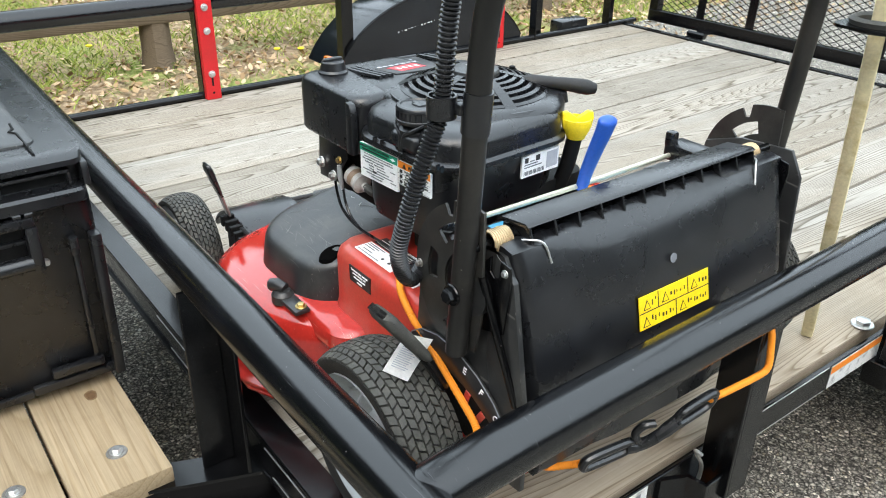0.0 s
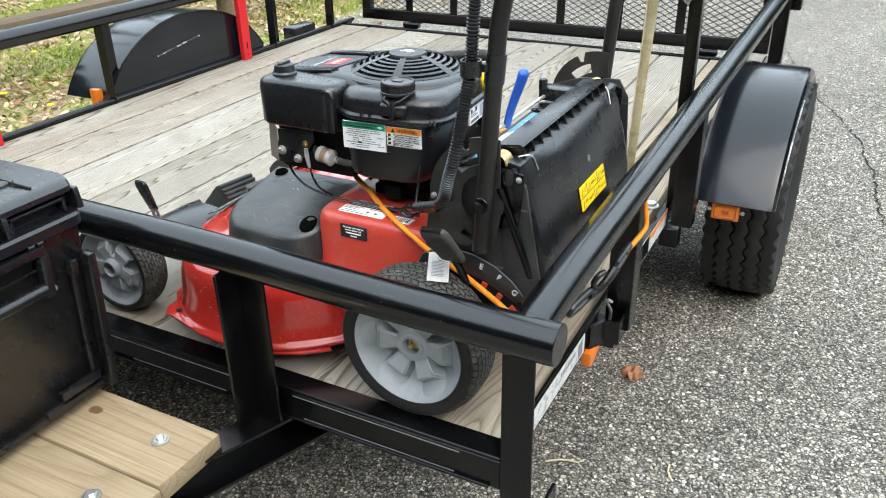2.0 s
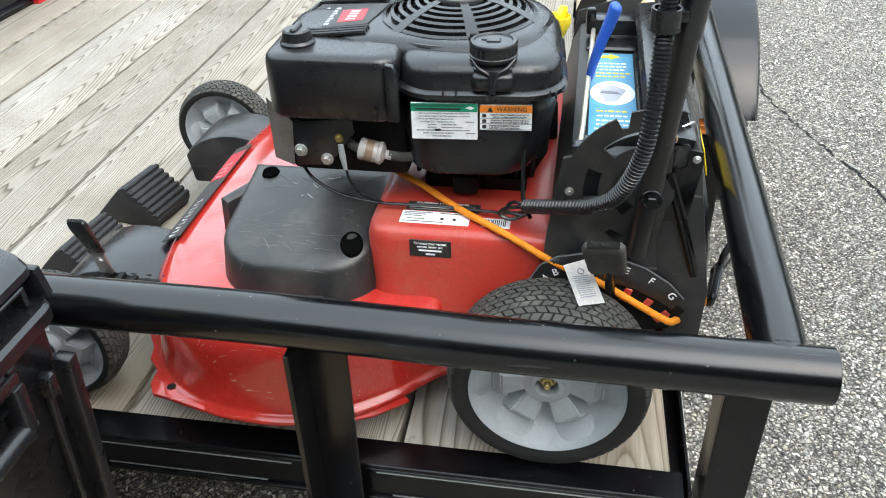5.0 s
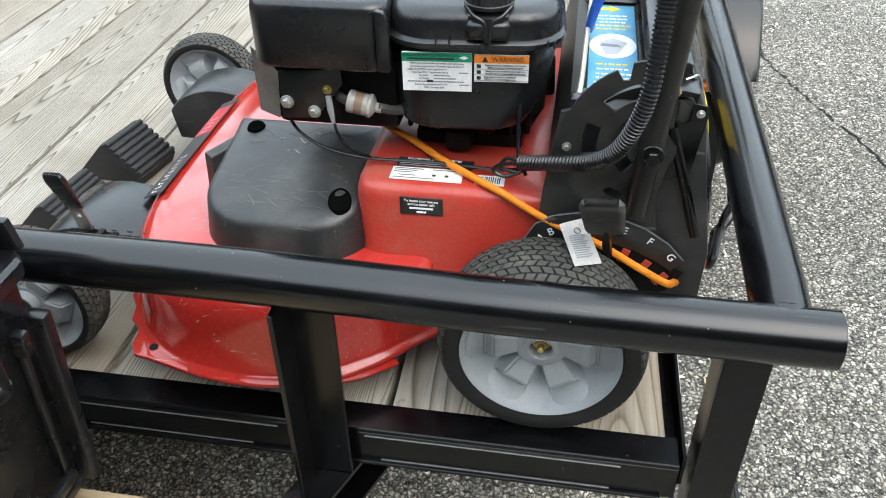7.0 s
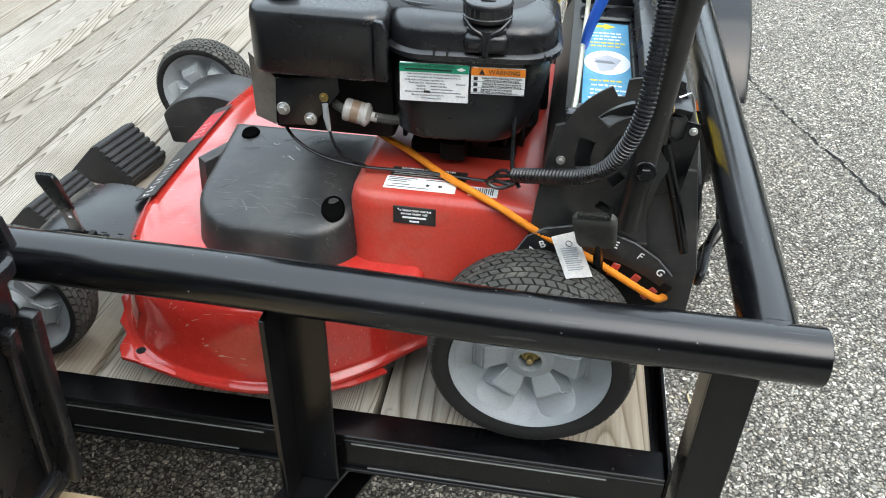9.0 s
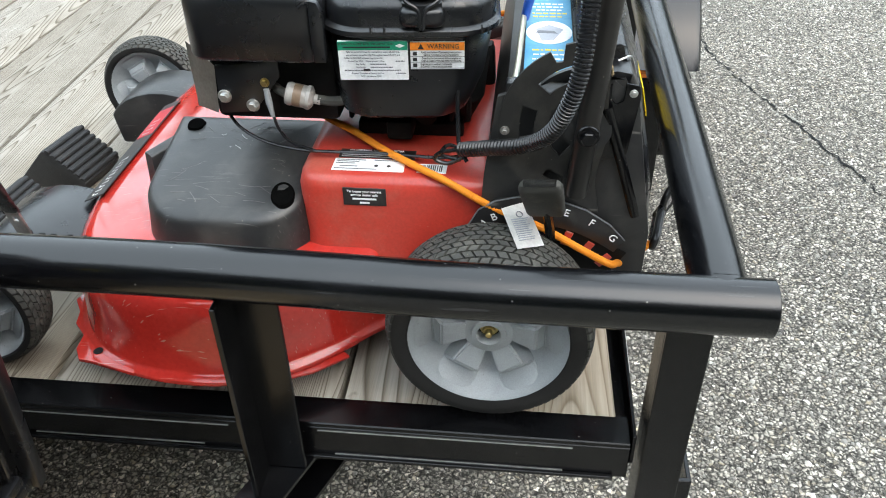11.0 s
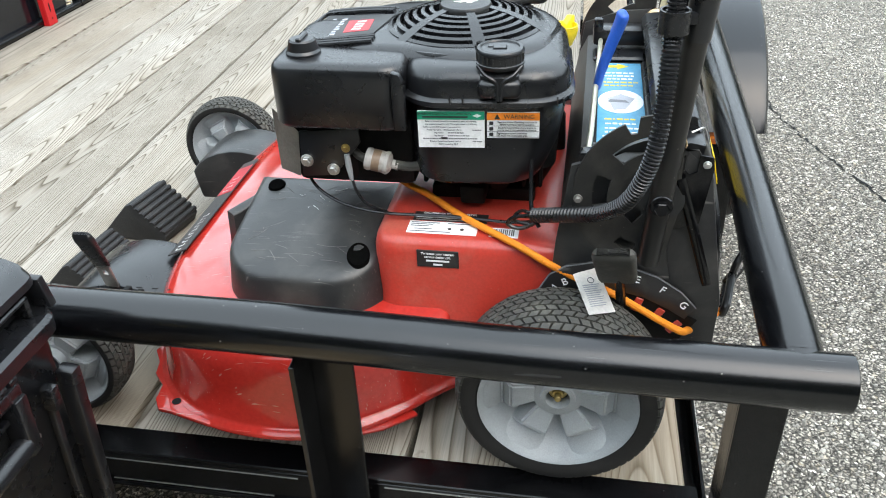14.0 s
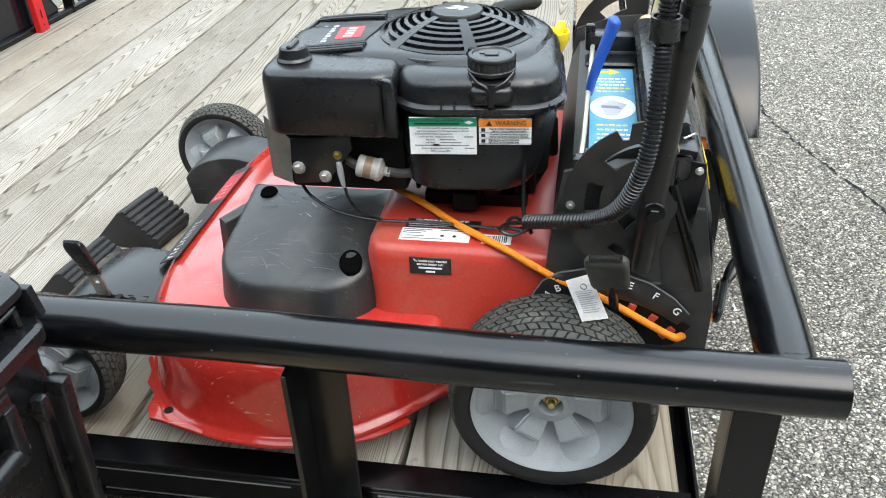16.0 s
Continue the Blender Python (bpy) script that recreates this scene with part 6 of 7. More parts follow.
# ---------------------------------------------------------------- trailer fittings
def build_fittings():
    f = M["frame_black"]
    # red rack brackets on the far rail
    for y in (0.668, 1.915):
        rk = part("rack_bracket", joined(box(-2.112, y - 0.025, 0.0, -2.108, y + 0.025, 0.62, 0.0008, 1), box(-2.130, y - 0.025, 0.0, -2.112, y - 0.021, 0.62, 0.0008, 1), box(-2.130, y + 0.021, 0.0, -2.112, y + 0.025, 0.62, 0.0008, 1)), M["red_rack"], trailer, "red steel rack bracket bolted to the rail")
        for z in (0.085, 0.225, 0.30) if y < 1 else ():
            part("bolt", bolt(-2.108, y, z, "x", 0.008, 0.010), M["zinc"], rk)
        # Hole and slot are dark shapes on the face, their shade painted in.
        part("bracket_slot", lathe([(0, 0.0), (0.004, 0.0)], (-2.1076, y, 0.022), "x", 12), M["engine_dark"], rk)
        part("bracket_slot", box(-2.1085, y - 0.003, 0.045, -2.1072, y + 0.003, 0.075), M["engine_dark"], rk)
    # trimmer rack on the near side
    rk = part("trimmer_rack", joined(box(-0.060, 1.095, 0.0, -0.030, 1.125, 0.70, 0.002, 1)), f, trailer, "black trimmer rack post with ring plate")
    part("ring_plate", prism(round_rect(-0.108, 0.735, -0.012, 1.095, 0.02, 4), "xy", 0.600, 0.604, 0, [[(-0.062 + 0.030 * math.cos(2 * math.pi * k / 20), 0.782 + 0.030 * math.sin(2 * math.pi * k / 20)) for k in range(20)]]), f, rk)
    part("ring_collar", lathe([(0.030, 0.596), (0.036, 0.596), (0.040, 0.610), (0.034, 0.614), (0.030, 0.610)], (-0.062, 0.782, 0), "z", 28, True), M["rubber"], rk)
    part("plate_flange", prism([(0.82, 0.600), (1.095, 0.600), (1.095, 0.560), (0.86, 0.560), (0.82, 0.575)], "yz", -0.020, -0.016), f, rk)
    part("latch_bolt", bolt(-0.098, 1.10, 0.001, "z", 0.014, 0.012), M["zinc"], trailer)
    # stickers along the side channel
    s = part("side_sticker", box(-0.0523, 0.165, -0.030, -0.0512, 0.432, 0.0125), M["label_scuffed"], trailer, "scuffed white reflective strip with print")
    for k in range(9):
        part("print_line", box(-0.0512, 0.300 + 0.009 * k, -0.006, -0.0508, 0.305 + 0.009 * k, 0.003), M["ink_grey"], s)
    part("print_line", box(-0.0512, 0.395, -0.026, -0.0508, 0.418, 0.006), M["ink_grey"], s)
    s2 = part("side_sticker", box(-0.0523, 0.91, -0.034, -0.0512, 1.08, 0.012), M["label_scuffed"], trailer, "white sticker with orange heading")
    part("heading", box(-0.0512, 0.91, -0.004, -0.0508, 1.08, 0.010), M["label_orange"], s2)
    # bright wear along the channel edges
    for z in (0.0128, -0.0356):
        part("edge_wear", box(-0.0523, 0.57, z, -0.0514, 0.90, z + 0.0016), M["zinc"], trailer, "bare metal edge")
    for x0, x1, z in ((-0.46, -0.13, -0.010), (-0.92, -0.58, -0.012), (-0.86, -0.62, -0.052), (-0.44, -0.14, -0.054)):
        part("edge_wear", box(x0, 0.0448, z, x1, 0.0462, z + 0.0012), M["zinc"], trailer, "bare metal edge")
    # stake pocket and small amber light on the near side
    part("stake_pocket", joined(prism([(-0.053, 0.455), (-0.047, 0.455), (-0.030, 0.492), (-0.002, 0.498), (-0.002, 0.504), (-0.034, 0.498), (-0.053, 0.462)], "xy", -0.040, 0.012), box(-0.008, 0.504, -0.040, -0.002, 0.556, 0.012, 0.001, 1)), f, trailer)
    part("marker_light", box(-0.060, 0.440, -0.072, -0.038, 0.508, -0.038, 0.005, 2), M["amber"], trailer, "amber side marker light")
    part("stake_pocket", joined(box(-0.020, 0.035, -0.115, 0.022, 0.041, -0.045, 0.001, 1), box(0.016, 0.041, -0.115, 0.022, 0.085, -0.045, 0.001, 1)), f, trailer)
    # tie hook
    part("tie_hook", sweep(curve_points([(-0.030, 0.520, -0.01), (-0.028, 0.518, 0.022), (-0.034, 0.508, 0.045), (-0.030, 0.500, 0.056), (-0.024, 0.506, 0.050)], 5), 0.0034, 8, True, ((0, 1, 0), 0.6)), M["zinc"], trailer)
    # amber light by the far fender
    part("marker_light", box(-2.235, 1.155, -0.02, -2.19, 1.18, 0.05, 0.005, 2), M["amber"], trailer, "amber side marker light")
    part("license_bracket", box(-2.24, 2.33, -0.02, -2.16, 2.50, 0.05, 0.012, 2), M["plastic"], trailer)
    # gate latch by the near rear corner
    part("gate_latch", joined(sweep([(0.02, 2.66, 0.30), (0.09, 2.66, 0.30)], 0.012, 12), box(0.02, 2.62, 0.24, 0.06, 2.70, 0.33, 0.004, 1)), f, trailer)


def build_tongue_boards():
    for a, b, x in ((-0.213, -0.073, -0.528), (-0.358, -0.218, -0.520), (-0.503, -0.363, -0.524), (-0.648, -0.508, -0.526)):
        w = part("tongue_board", box(-1.62, a, -0.069, x, b, -0.031, 0.003, 2), M["new_wood"], trailer, "fresh pine board bolted to the tongue")
        part("board_bolt", bolt(-0.607, (a + b) / 2 + 0.012, -0.0305, "z", 0.0072, 0.008), M["zinc"], w)
        part("washer", lathe([(0, -0.031), (0.0160, -0.031), (0.0155, -0.0297), (0.0105, -0.0292), (0, -0.0292)], (-0.607, (a + b) / 2 + 0.012, 0), "z", 24), M["guard"], w)
        if a == -0.213:
            for r, z, mat in ((1.0, 0.0004, "knot_rim"), (0.75, 0.0007, "knot")):
                ring = [(-0.772 + r * 0.0145 * math.cos(2 * math.pi * k / 22), -0.122 + r * (0.010 + 0.001 * math.sin(k)) * math.sin(2 * math.pi * k / 22)) for k in range(22)]
                part("knot", prism(ring, "xy", -0.0315, -0.031 + z), M[mat], w, "round brown knot")


def build_toolbox():
    P, D = M["plastic"], M["plastic_dull"]
    tb = thing("toolbox", -1.08, -0.33, -0.031, "large black plastic toolbox standing on the tongue boards", "toolbox")
    x0, x1, y0, y1 = -1.40, -0.800, -0.645, -0.050
    def lev(z, g, r=0.02):
        return [(x, y, z) for x, y in round_rect(x0 - g, y0 - g, x1 + g, y1 - g * 0.25, r, 5)]
    part("body", stack([lev(-0.031, -0.030), lev(-0.016, -0.026), lev(-0.008, -0.004), lev(-0.002, 0.0), lev(0.315, 0.026), lev(0.322, 0.030)]), P, tb, "", 30)
    part("rim", stack([lev(0.318, 0.040), lev(0.322, 0.046), lev(0.338, 0.047), lev(0.342, 0.042)]), P, tb, "", 30)
    lid = part("lid", stack([lev(0.340, 0.012), lev(0.374, 0.012), lev(0.376, 0.036), lev(0.384, 0.035), lev(0.390, 0.026), lev(0.392, 0.010)]), P, tb, "flat black lid", 30)
    part("lid_panel", slab(x0 + 0.06, y0 + 0.08, x1 - 0.035, y1 - 0.055, [(0.391, 0), (0.395, 0.001), (0.397, 0.004)], 0.02), D, lid)
    part("lid_seam", box(x0 + 0.02, -0.262, 0.3970, x1 - 0.036, -0.258, 0.3982), M["engine_dark"], lid)
    part("lid_notch", joined(sweep([(x1 - 0.14, -0.120, 0.397), (x1 - 0.11, -0.122, 0.3975), (x1 - 0.098, -0.130, 0.3975), (x1 - 0.085, -0.122, 0.3975), (x1 + 0.01, -0.120, 0.3930)], 0.0022, 6)), M["engine_dark"], lid)
    for ya, yb in ((-0.066, -0.056), (-0.196, -0.186), (-0.262, -0.252), (-0.392, -0.382)):
        part("lid_wall", prism([(x1 + 0.005, 0.343), (x1 + 0.042, 0.343), (x1 + 0.036, 0.378), (x1 + 0.005, 0.378)], "xz", ya, yb, 0.002), P, lid)
    for ya, yb in ((-0.186, -0.074), (-0.382, -0.262)):
        part("lid_pocket", joined(box(x1 + 0.010, ya + 0.004, 0.343, x1 + 0.031, ya + 0.010, 0.368, 0.0015, 1), box(x1 + 0.010, yb - 0.012, 0.343, x1 + 0.031, yb - 0.006, 0.368, 0.0015, 1), box(x1 + 0.010, ya + 0.004, 0.3625, x1 + 0.031, yb - 0.006, 0.368, 0.0015, 1)), P, lid)
        # Dark panel that puts the pocket's inner shade into colour.
        part("pocket_hollow", box(x1 + 0.010, ya + 0.012, 0.344, x1 + 0.0135, yb - 0.014, 0.362), M["engine_dark"], lid)
    part("latch_tab", box(x1 + 0.012, -0.238, 0.352, x1 + 0.042, -0.212, 0.374, 0.003, 1), M["yellow"], lid, "small yellow tab")
    # side handle and mouldings on the face towards the mower's rear
    def face(y_a, z_a, y_b, z_b, d0, d1, bev=0.003):
        lean = Matrix.Translation((x1 + 0.002, 0, 0)) @ Matrix.Rotation(radians(4.2), 4, "Y")
        return box(d0, y_a, z_a, d1, y_b, z_b, bev, 2, lean)
    hd = part("side_handle", joined(face(-0.40, 0.300, -0.145, 0.316, 0.0, 0.022), face(-0.160, 0.225, -0.143, 0.300, 0.0, 0.024), face(-0.40, 0.225, -0.383, 0.300, 0.0, 0.024), face(-0.383, 0.270, -0.160, 0.276, 0.0, 0.010, 0.001)), P, tb)
    part("handle_bar", sweep([(x1 + 0.036, -0.385, 0.238), (x1 + 0.036, -0.158, 0.238)], 0.012, 14), P, hd)
    # Dark panel behind the bar: the grip recess's shade as colour.
    part("handle_hollow", face(-0.380, 0.230, -0.162, 0.298, 0.0, 0.0035, 0.001), M["engine_dark"], hd)
    for k in range(2):
        part("hinge_knuckle", sweep([(x1 + 0.040, -0.172 + 0.016 * k, 0.318), (x1 + 0.040, -0.161 + 0.016 * k, 0.318)], 0.0062, 10), P, hd)
    part("pin", lathe([(0, 0.036), (0.0045, 0.036), (0.0055, 0.028), (0, 0.028)], (x1, -0.140, 0.231), "x", 14), M["zinc"], hd)
    part("corner_rib", face(-0.074, -0.010, -0.057, 0.263, 0.0, 0.022), P, tb)
    part("corner_rib", joined(face(-0.100, 0.026, -0.091, 0.236, 0.0, 0.008, 0.002), face(-0.104, 0.232, -0.090, 0.263, 0.0, 0.016, 0.003)), P, tb)
    part("foot_rib", face(-0.168, 0.014, -0.086, 0.030, 0.0, 0.014), P, tb)
    part("foot_rib", joined(face(-0.200, -0.008, -0.057, 0.008, 0.0, 0.012), face(-0.60, -0.012, -0.200, 0.002, 0.0, 0.009), *[face(-0.58 + 0.05 * k, -0.009, -0.566 + 0.05 * k, -0.001, 0.006, 0.012, 0.001) for k in range(7)]), P, tb)


def build_stake():
    st = thing("wooden_stake", -0.142, 0.985, 0.0, "weathered yellow wooden stake leaning in the trimmer rack", "stake")
    a, b = Vector((-0.142, 0.985, 0.0)), Vector((-0.060, 0.770, 0.68))
    d = (b - a)
    m = Matrix.Translation(a) @ d.to_track_quat("Z", "Y").to_matrix().to_4x4()
    part("shaft", box(-0.0102, -0.0100, 0.004, 0.0102, 0.0100, d.length, 0.003, 2, m), M["stake_wood"], st)


def build_bungee():
    bg = thing("bungee_cord", -0.226, 0.155, 0.30, "orange bungee cord with black hooks tied over the mower", "bungee cord")
    O = M["orange"]
    R = 0.0044
    def braid(path):
        dense, acc = [path[0]], 0.0
        for a, b in zip(path, path[1:]):
            acc += (b - a).length
            if acc >= 0.0015:
                dense.append(b)
                acc = 0.0
        return sweep(dense, [R * (1.0 + 0.13 * (i % 2)) for i in range(len(dense))], 10)
    pts = [(-0.500, 0.360, 0.335), (-0.483, 0.321, 0.310), (-0.429, 0.283, 0.302), (-0.383, 0.246, 0.2965), (-0.342, 0.215, 0.2945), (-0.302, 0.190, 0.290), (-0.264, 0.182, 0.272), (-0.2405, 0.183, 0.258), (-0.184, 0.174, 0.239), (-0.125, 0.171, 0.206), (-0.098, 0.160, 0.199), (-0.086, 0.180, 0.186), (-0.066, 0.232, 0.148), (-0.048, 0.256, 0.150), (-0.033, 0.266, 0.159)]
    part("cord", braid(curve_points(pts, 24)), O, bg, "braided orange cord")
    part("cord", braid(curve_points([(0.014, 0.430, 0.207), (0.016, 0.470, 0.205), (0.018, 0.530, 0.203), (0.018, 0.546, 0.208), (0.014, 0.552, 0.226), (0.004, 0.556, 0.258), (-0.034, 0.590, 0.225), (-0.075, 0.620, 0.150), (-0.13, 0.640, 0.150), (-0.17, 0.665, 0.24), (-0.24, 0.68, 0.318), (-0.36, 0.58, 0.318), (-0.45, 0.46, 0.32), (-0.500, 0.360, 0.335)], 24)), O, bg, "braided orange cord")
    def hook(p0, p1, wide, thick):
        """A flat moulded loop between two points, standing on edge."""
        a, b = Vector(p0), Vector(p1)
        d = (b - a) / 2
        up = Vector((0.25, 0, 1)).normalized()
        def soft(v):
            return math.copysign(abs(v) ** 0.55, v)
        c = [(a + b) / 2 + d * soft(math.cos(t)) + up * wide * soft(math.sin(t)) for t in (2 * math.pi * k / 32 for k in range(33))]
        return sweep(c, thick, 10, False)
    H1 = part("hook", hook((-0.030, 0.262, 0.160), (-0.016, 0.330, 0.166), 0.010, 0.0058), M["plastic"], bg, "black plastic hook")
    part("hook_shank", sweep(curve_points([(-0.018, 0.322, 0.164), (-0.010, 0.338, 0.166), (0.002, 0.352, 0.180), (0.010, 0.378, 0.197)], 5), [0.0085] * 4 + [0.0075] * 8 + [0.0085] * 4, 10), M["plastic"], H1)
    part("hook", hook((0.008, 0.376, 0.196), (0.015, 0.436, 0.208), 0.015, 0.0056), M["plastic"], bg, "black plastic hook")
    part("hook_prong", sweep(curve_points([(-0.010, 0.336, 0.168), (-0.012, 0.328, 0.186), (-0.006, 0.334, 0.200), (0.000, 0.346, 0.202)], 5), 0.0052, 10), M["plastic"], H1)
    across = Vector((0.029, 0.014, -0.003)).normalized()
    upward = Vector((-0.023, 0.042, 0.020))
    upward = (upward - across * upward.dot(across)).normalized()
    away = upward.cross(across)
    m = Matrix.Translation((-0.207, 0.134, 0.2680)) @ Matrix((across, away, upward)).transposed().to_4x4()
    tb = bmesh.new()
    bmesh.ops.create_grid(tb, x_segments=6, y_segments=8, size=0.5)
    for v in tb.verts:
        u, w = v.co.x, v.co.y
        v.co = Vector((u * 0.034, 0.0004 * math.sin(u * 5), w * 0.060 + (0.006 * u if w > 0.4 else 0)))
    bmesh.ops.solidify(tb, geom=tb.faces[:], thickness=0.0006)
    tag = part("paper_tag", moved(tb, m), M["paper"], bg, "white paper tag with small print")
    for k in range(11):
        z = 0.009 - 0.0029 * k
        y = 0.0
        part("print_line", moved(box(-0.011, y - 0.0016, z - 0.0004, 0.010 - 0.002 * (k % 3), y - 0.0008, z + 0.0004), m), M["ink_faint"], tag)
    part("round_mark", moved(lathe([(0.0034, -0.0012), (0.0042, -0.0012), (0.0042, -0.0002), (0.0034, -0.0002)], (0.002, 0.0, 0.0155), "y", 20, True), m), M["ink_grey"], tag)


def build_chocks():
    """Rubber wheel chocks: wedges with a ribbed slope."""
    def chock(x, y, turn, size, W, label):
        c = thing("wheel_chock", x, y, 0.0, label, "wheel chock", "wheel chocks")
        L, H = 0.148 * size, 0.080 * size
        m = Matrix.Translation((x, y, 0)) @ Matrix.Rotation(radians(turn), 4, "Z")
        part("wedge", moved(prism([(-L / 2, 0.0), (L * 0.42, 0.0), (L / 2, 0.022), (0.012 - L * 0.04, H * 0.985), (-L * 0.02, H), (-L * 0.06, H * 0.97), (-L / 2, 0.012)], "xz", -W / 2, W / 2, 0.004), m), M["chock_rubber"], c)
        n = 7
        for k in range(n):
            t = (k + 0.3) / n
            px, pz = L * 0.02 + (L * 0.48) * t, H + (0.022 - H) * t
            part("rib", sweep([m @ Vector((px, -W / 2 + 0.001, pz)), m @ Vector((px, W / 2 - 0.001, pz))], 0.0052, 10), M["chock_rubber"], c)
    chock(-1.078, 0.628, -10, 1.0, 0.108, "black ribbed rubber wheel chock on the deck boards")
    chock(-1.095, 0.440, -6, 0.88, 0.130, "smaller black rubber wheel chock beside the front wheel")


def build_fence():
    fe = thing("timber_guard_rail", -4.35, 1.2, GROUND - 0.03, "old weathered timber guard rail on the verge", "guard rail")
    part("rail_beam", box(-4.44, -6.0, -0.21, -4.27, 9.0, -0.08, 0.012, 2), M["fence_wood"], fe)
    for y in (-1.8, 1.22, 4.3, 7.4):
        part("post", stack([[(-4.36 + r * math.cos(2 * math.pi * k / 14) * (1 + 0.08 * math.sin(3 * k)), y + r * math.sin(2 * math.pi * k / 14), z) for k in range(14)] for r, z in ((0.115, -0.6), (0.10, -0.46), (0.088, -0.38), (0.085, -0.20))]), M["fence_wood"], fe)


def build_verge():
    rng = random.Random(21)
    verts, faces = [], []
    def leaf(x, y, z, s):
        a, b, c = rng.uniform(0, 6.28), rng.uniform(-0.7, 0.7), rng.uniform(-0.7, 0.7)
        m = Euler((b, c, a)).to_matrix()
        i = len(verts)
        for u, v, w in ((-1, 0, 0.1), (-0.35, -0.5, 0), (0.45, -0.45, 0.1), (1, 0, 0.25), (0.4, 0.5, 0.15), (-0.4, 0.45, 0.05)):
            p = m @ Vector((u * s, v * s, w * s))
            verts.append((x + p.x, y + p.y, z + p.z))
        faces.append((i, i + 1, i + 2, i + 3))
        faces.append((i, i + 3, i + 4, i + 5))
    for k in range(24000):
        x, y = rng.uniform(-8.0, -2.9), rng.uniform(-1.5, 8)
        if noise.noise(Vector((x * 0.9, y * 0.9, 3.1))) + 0.55 * (x + 4.9) * (x > -4.9) < 0.05 and rng.random() < 0.85:
            continue
        leaf(x, y, GROUND - 0.015 + rng.uniform(0, 0.02), rng.uniform(0.010, 0.030))
    me = bpy.data.meshes.new("leaf_litter")
    me.from_pydata(verts, [], faces)
    me.materials.append(M["dry_leaf"])
    tagged(new("leaf_litter", me), "dry brown leaves scattered on the grass verge", "leaves", kind="stuff")
    gv, gf = [], []
    for k in range(70000):
        x, y = rng.uniform(-8.0, -3.0), rng.uniform(-1.5, 8)
        if noise.noise(Vector((x * 0.9, y * 0.9, 3.1))) + 0.40 * (x + 4.6) * (x > -4.6) > 0.12 and rng.random() < 0.82:
            continue
        h, a = rng.uniform(0.015, 0.05), rng.uniform(0, 6.28)
        lx, ly = rng.uniform(-0.05, 0.05), rng.uniform(-0.05, 0.05)
        w = rng.uniform(0.0022, 0.005)
        i = len(gv)
        c, s = math.cos(a) * w, math.sin(a) * w
        z = GROUND - 0.03
        gv.extend([(x - c, y - s, z), (x + c, y + s, z), (x + lx * 0.5 + c * 0.7, y + ly * 0.5 + s * 0.7, z + h * 0.7), (x + lx, y + ly, z + h)])
        gf.extend([(i, i + 1, i + 2), (i, i + 2, i + 3)])
    me = bpy.data.meshes.new("grass")
    me.from_pydata(gv, [], gf)
    me.materials.append(M["grass"])
    tagged(new("grass", me), "short spring grass on the verge", "grass", kind="stuff")
    for k in range(14):
        x, y = rng.uniform(-5.2, -3.2), rng.uniform(0.2, 3.5)
        dn = thing("dandelion", x, y, GROUND - 0.03, "yellow dandelion flower in the verge grass", "flower", "dandelions")
        part("stem", sweep([(x, y, GROUND - 0.03), (x, y, GROUND + 0.045)], 0.002, 6), M["grass"], dn)
        part("bloom", lathe([(0, 0.0), (0.012, 0.003), (0.020, 0.010), (0.016, 0.014), (0, 0.016)], (x, y, GROUND + 0.043), "z", 14), M["flower"], dn)


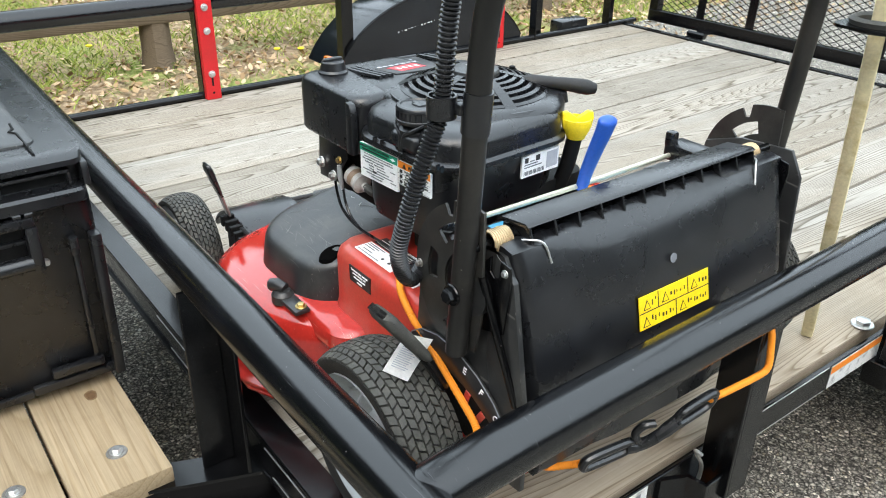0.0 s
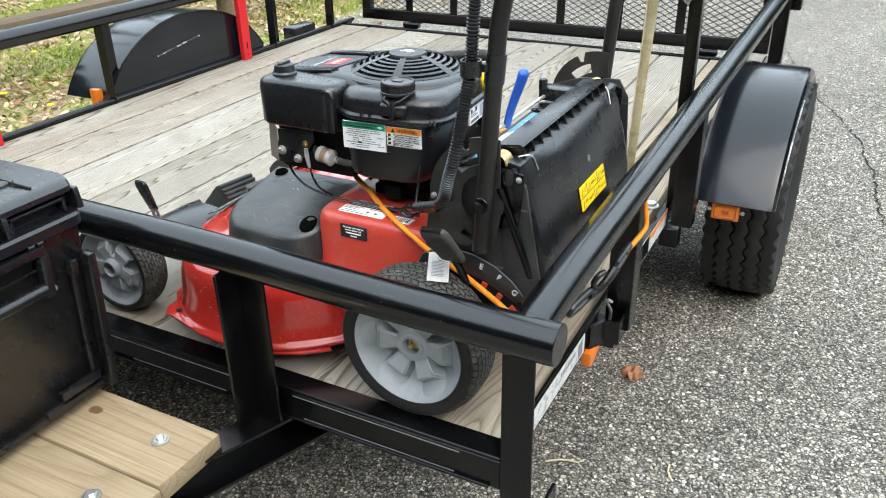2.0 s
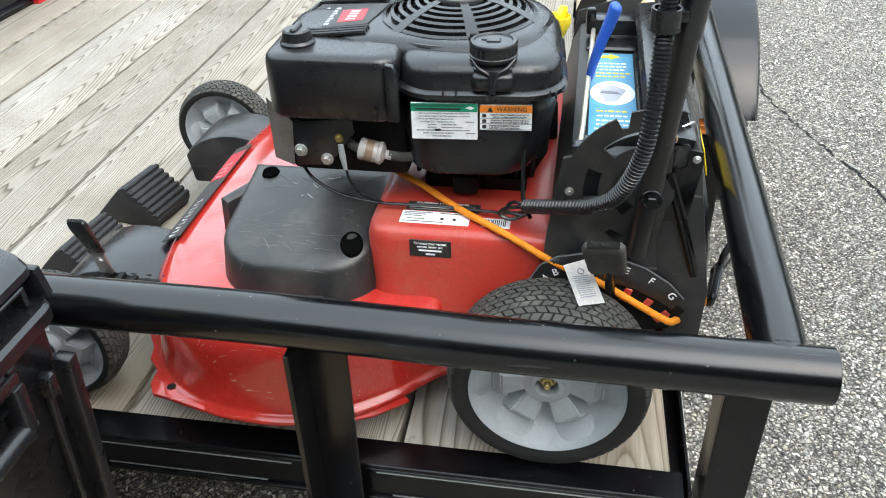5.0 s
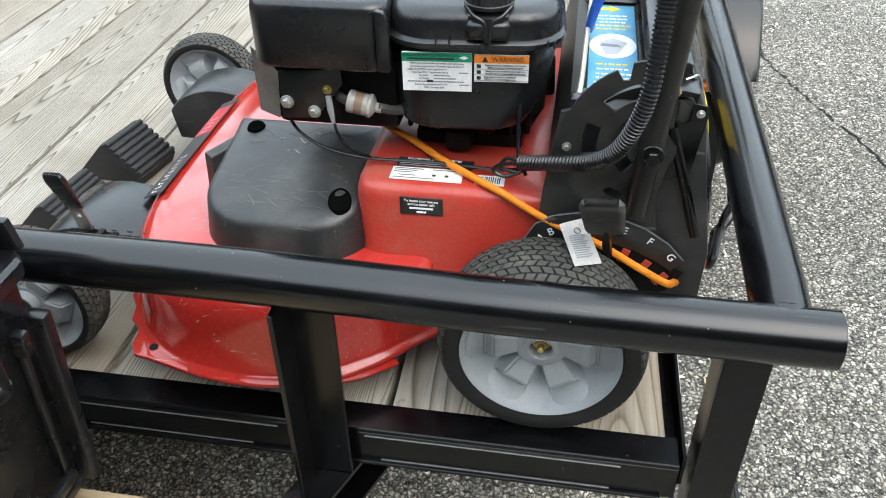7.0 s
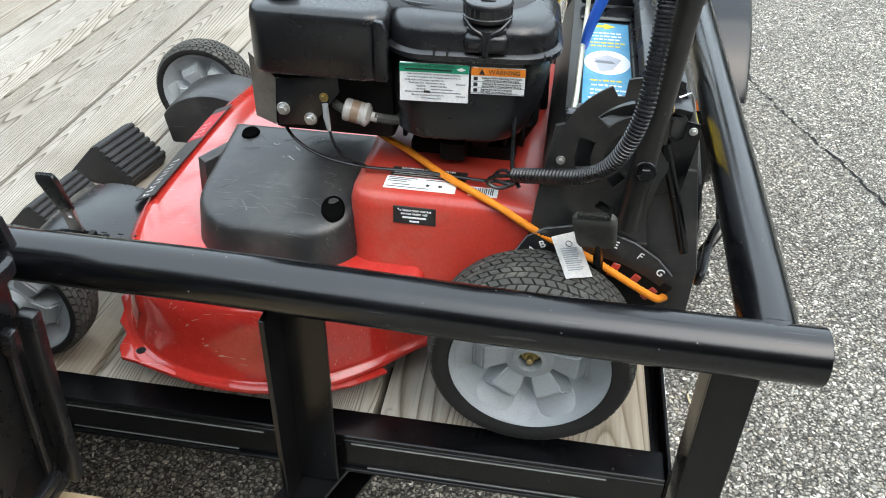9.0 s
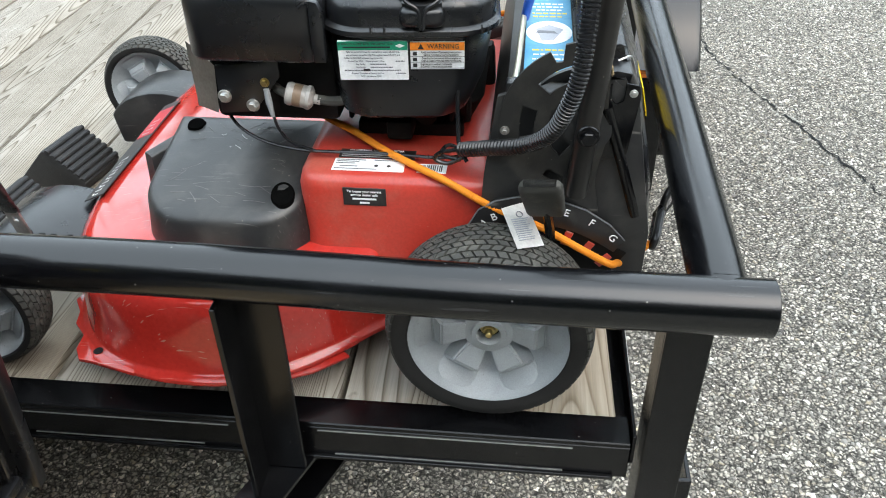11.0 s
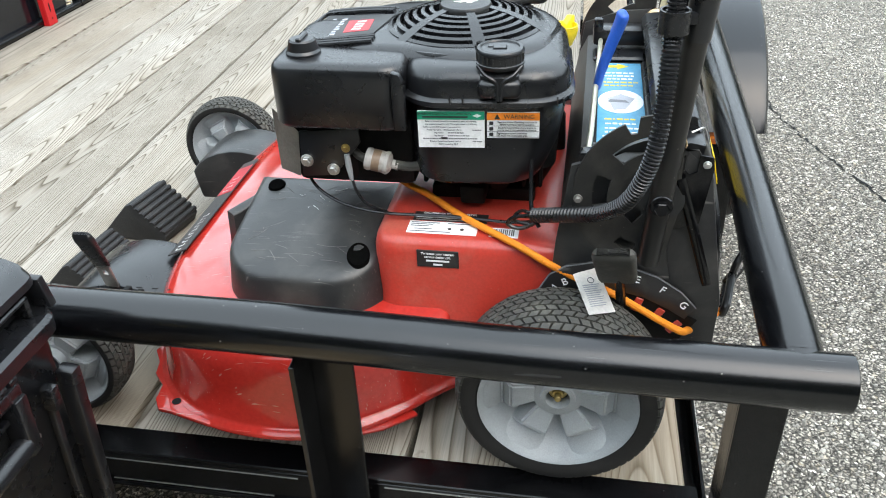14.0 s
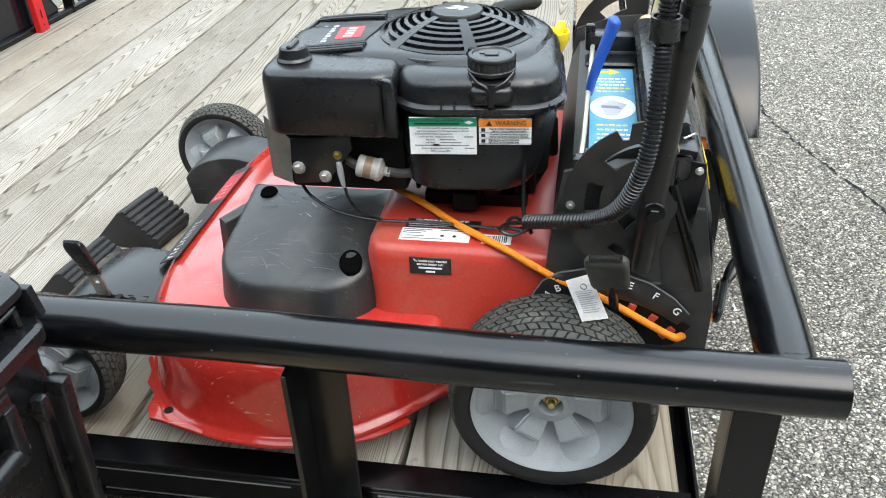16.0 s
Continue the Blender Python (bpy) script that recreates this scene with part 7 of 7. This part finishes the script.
def build_road_details():
    rng = random.Random(33)
    # long crack
    course = curve_points([(-0.45, 6.0, 0), (-0.13, 4.83, 0), (0.166, 3.83, 0), (0.37, 3.20, 0), (0.51, 2.34, 0), (0.65, 1.87, 0), (0.86, 1.1, 0), (0.95, 0.4, 0)], 34)
    line = [(q.x + 0.03 * noise.noise(Vector((q.y * 4, 0.3, 0.0))) + rng.uniform(-0.009, 0.009), q.y) for q in course]
    bm = bmesh.new()
    prev = None
    for x, y in line:
        w = rng.uniform(0.001, 0.0055)
        a, b = bm.verts.new((x - w, y, GROUND + 0.003)), bm.verts.new((x + w, y + rng.uniform(-0.01, 0.01), GROUND + 0.003))
        if prev:
            bm.faces.new((prev[0], prev[1], b, a))
        prev = (a, b)
    tagged(shape("road_crack", bm, M["engine_dark"], 0), "dark crack across the asphalt", "crack", kind="structure")
    # loose stones
    verts, faces = [], []
    for k in range(11500):
        x, y = rng.uniform(-0.05, 1.9), rng.uniform(-0.6, 3.8)
        if k % 20 == 0:
            x, y = rng.uniform(-1.6, -0.2), rng.uniform(-0.8, 0.6)
        s = rng.choice((0.0022, 0.003, 0.0035, 0.0042, 0.0055)) * rng.uniform(0.8, 1.3)
        i = len(verts)
        a = rng.uniform(0, 6.28)
        for j in range(5):
            t = a + 1.2566 * j
            r = s * rng.uniform(0.7, 1.2)
            verts.append((x + r * math.cos(t), y + r * math.sin(t), GROUND))
        for j in range(5):
            t = a + 1.2566 * j
            r = s * rng.uniform(0.4, 0.75)
            verts.append((x + r * math.cos(t), y + r * math.sin(t), GROUND + s * rng.uniform(0.5, 0.9)))
        faces.append(tuple(range(i + 5, i + 10)))
        faces += [(i + j, i + (j + 1) % 5, i + 5 + (j + 1) % 5, i + 5 + j) for j in range(5)]
    me = bpy.data.meshes.new("loose_stones")
    me.from_pydata(verts, [], faces)
    me.materials.append(leaf_mat("pale_road_stone", [(0.0, (0.10, 0.098, 0.092)), (0.45, (0.27, 0.262, 0.24)), (0.8, (0.50, 0.485, 0.445)), (1.0, (0.74, 0.72, 0.67))]))
    tagged(new("loose_stones", me), "small pale stones standing out of the asphalt", "stones", kind="stuff")
    # a brown leaf clump and twigs
    lf = thing("dead_leaf", -0.075, 0.985, GROUND, "crumpled russet leaf on the asphalt", "leaf")
    bm = bmesh.new()
    bmesh.ops.create_grid(bm, x_segments=12, y_segments=12, size=0.036)
    for v in bm.verts:
        r = math.hypot(v.co.x, v.co.y) / 0.036
        a = math.atan2(v.co.y, v.co.x)
        lim = 0.86 + 0.05 * math.sin(5 * a) + 0.06 * math.sin(11 * a)
        if r > lim:
            v.co *= lim / r
        v.co.z = 0.012 + 0.014 * noise.noise(v.co * 75) - 0.010 * r * r
    bmesh.ops.solidify(bm, geom=bm.faces[:], thickness=0.0012)
    russet = surface("russet_leaf", (0.34, 0.15, 0.075), (0.19, 0.085, 0.045), (0.6, 0.8), coarse=60, fine=300, grain=0.5)
    part("blade", moved(bm, Matrix.Translation((-0.075, 0.985, GROUND + 0.002))), russet, lf)
    for x, y, a, ln in ((-0.16, 0.55, 0.4, 0.08), (0.12, 0.62, 1.9, 0.05), (-0.05, 0.35, 2.4, 0.10), (0.02, 0.42, 1.2, 0.06), (-0.42, 0.0, 2.2, 0.12)):
        tw = thing("twig", x, y, GROUND, "small dry twig on the asphalt", "twig", "twigs")
        c, s = math.cos(a), math.sin(a)
        part("stick", sweep(curve_points([(x, y, GROUND + 0.004), (x + c * ln * 0.5 - s * 0.006, y + s * ln * 0.5 + c * 0.006, GROUND + 0.006), (x + c * ln, y + s * ln, GROUND + 0.004)], 4), 0.0022, 6), M["stake_wood"], tw)


build_fittings()
build_tongue_boards()
build_toolbox()
build_stake()
build_bungee()
build_chocks()
build_fence()
build_verge()
build_road_details()
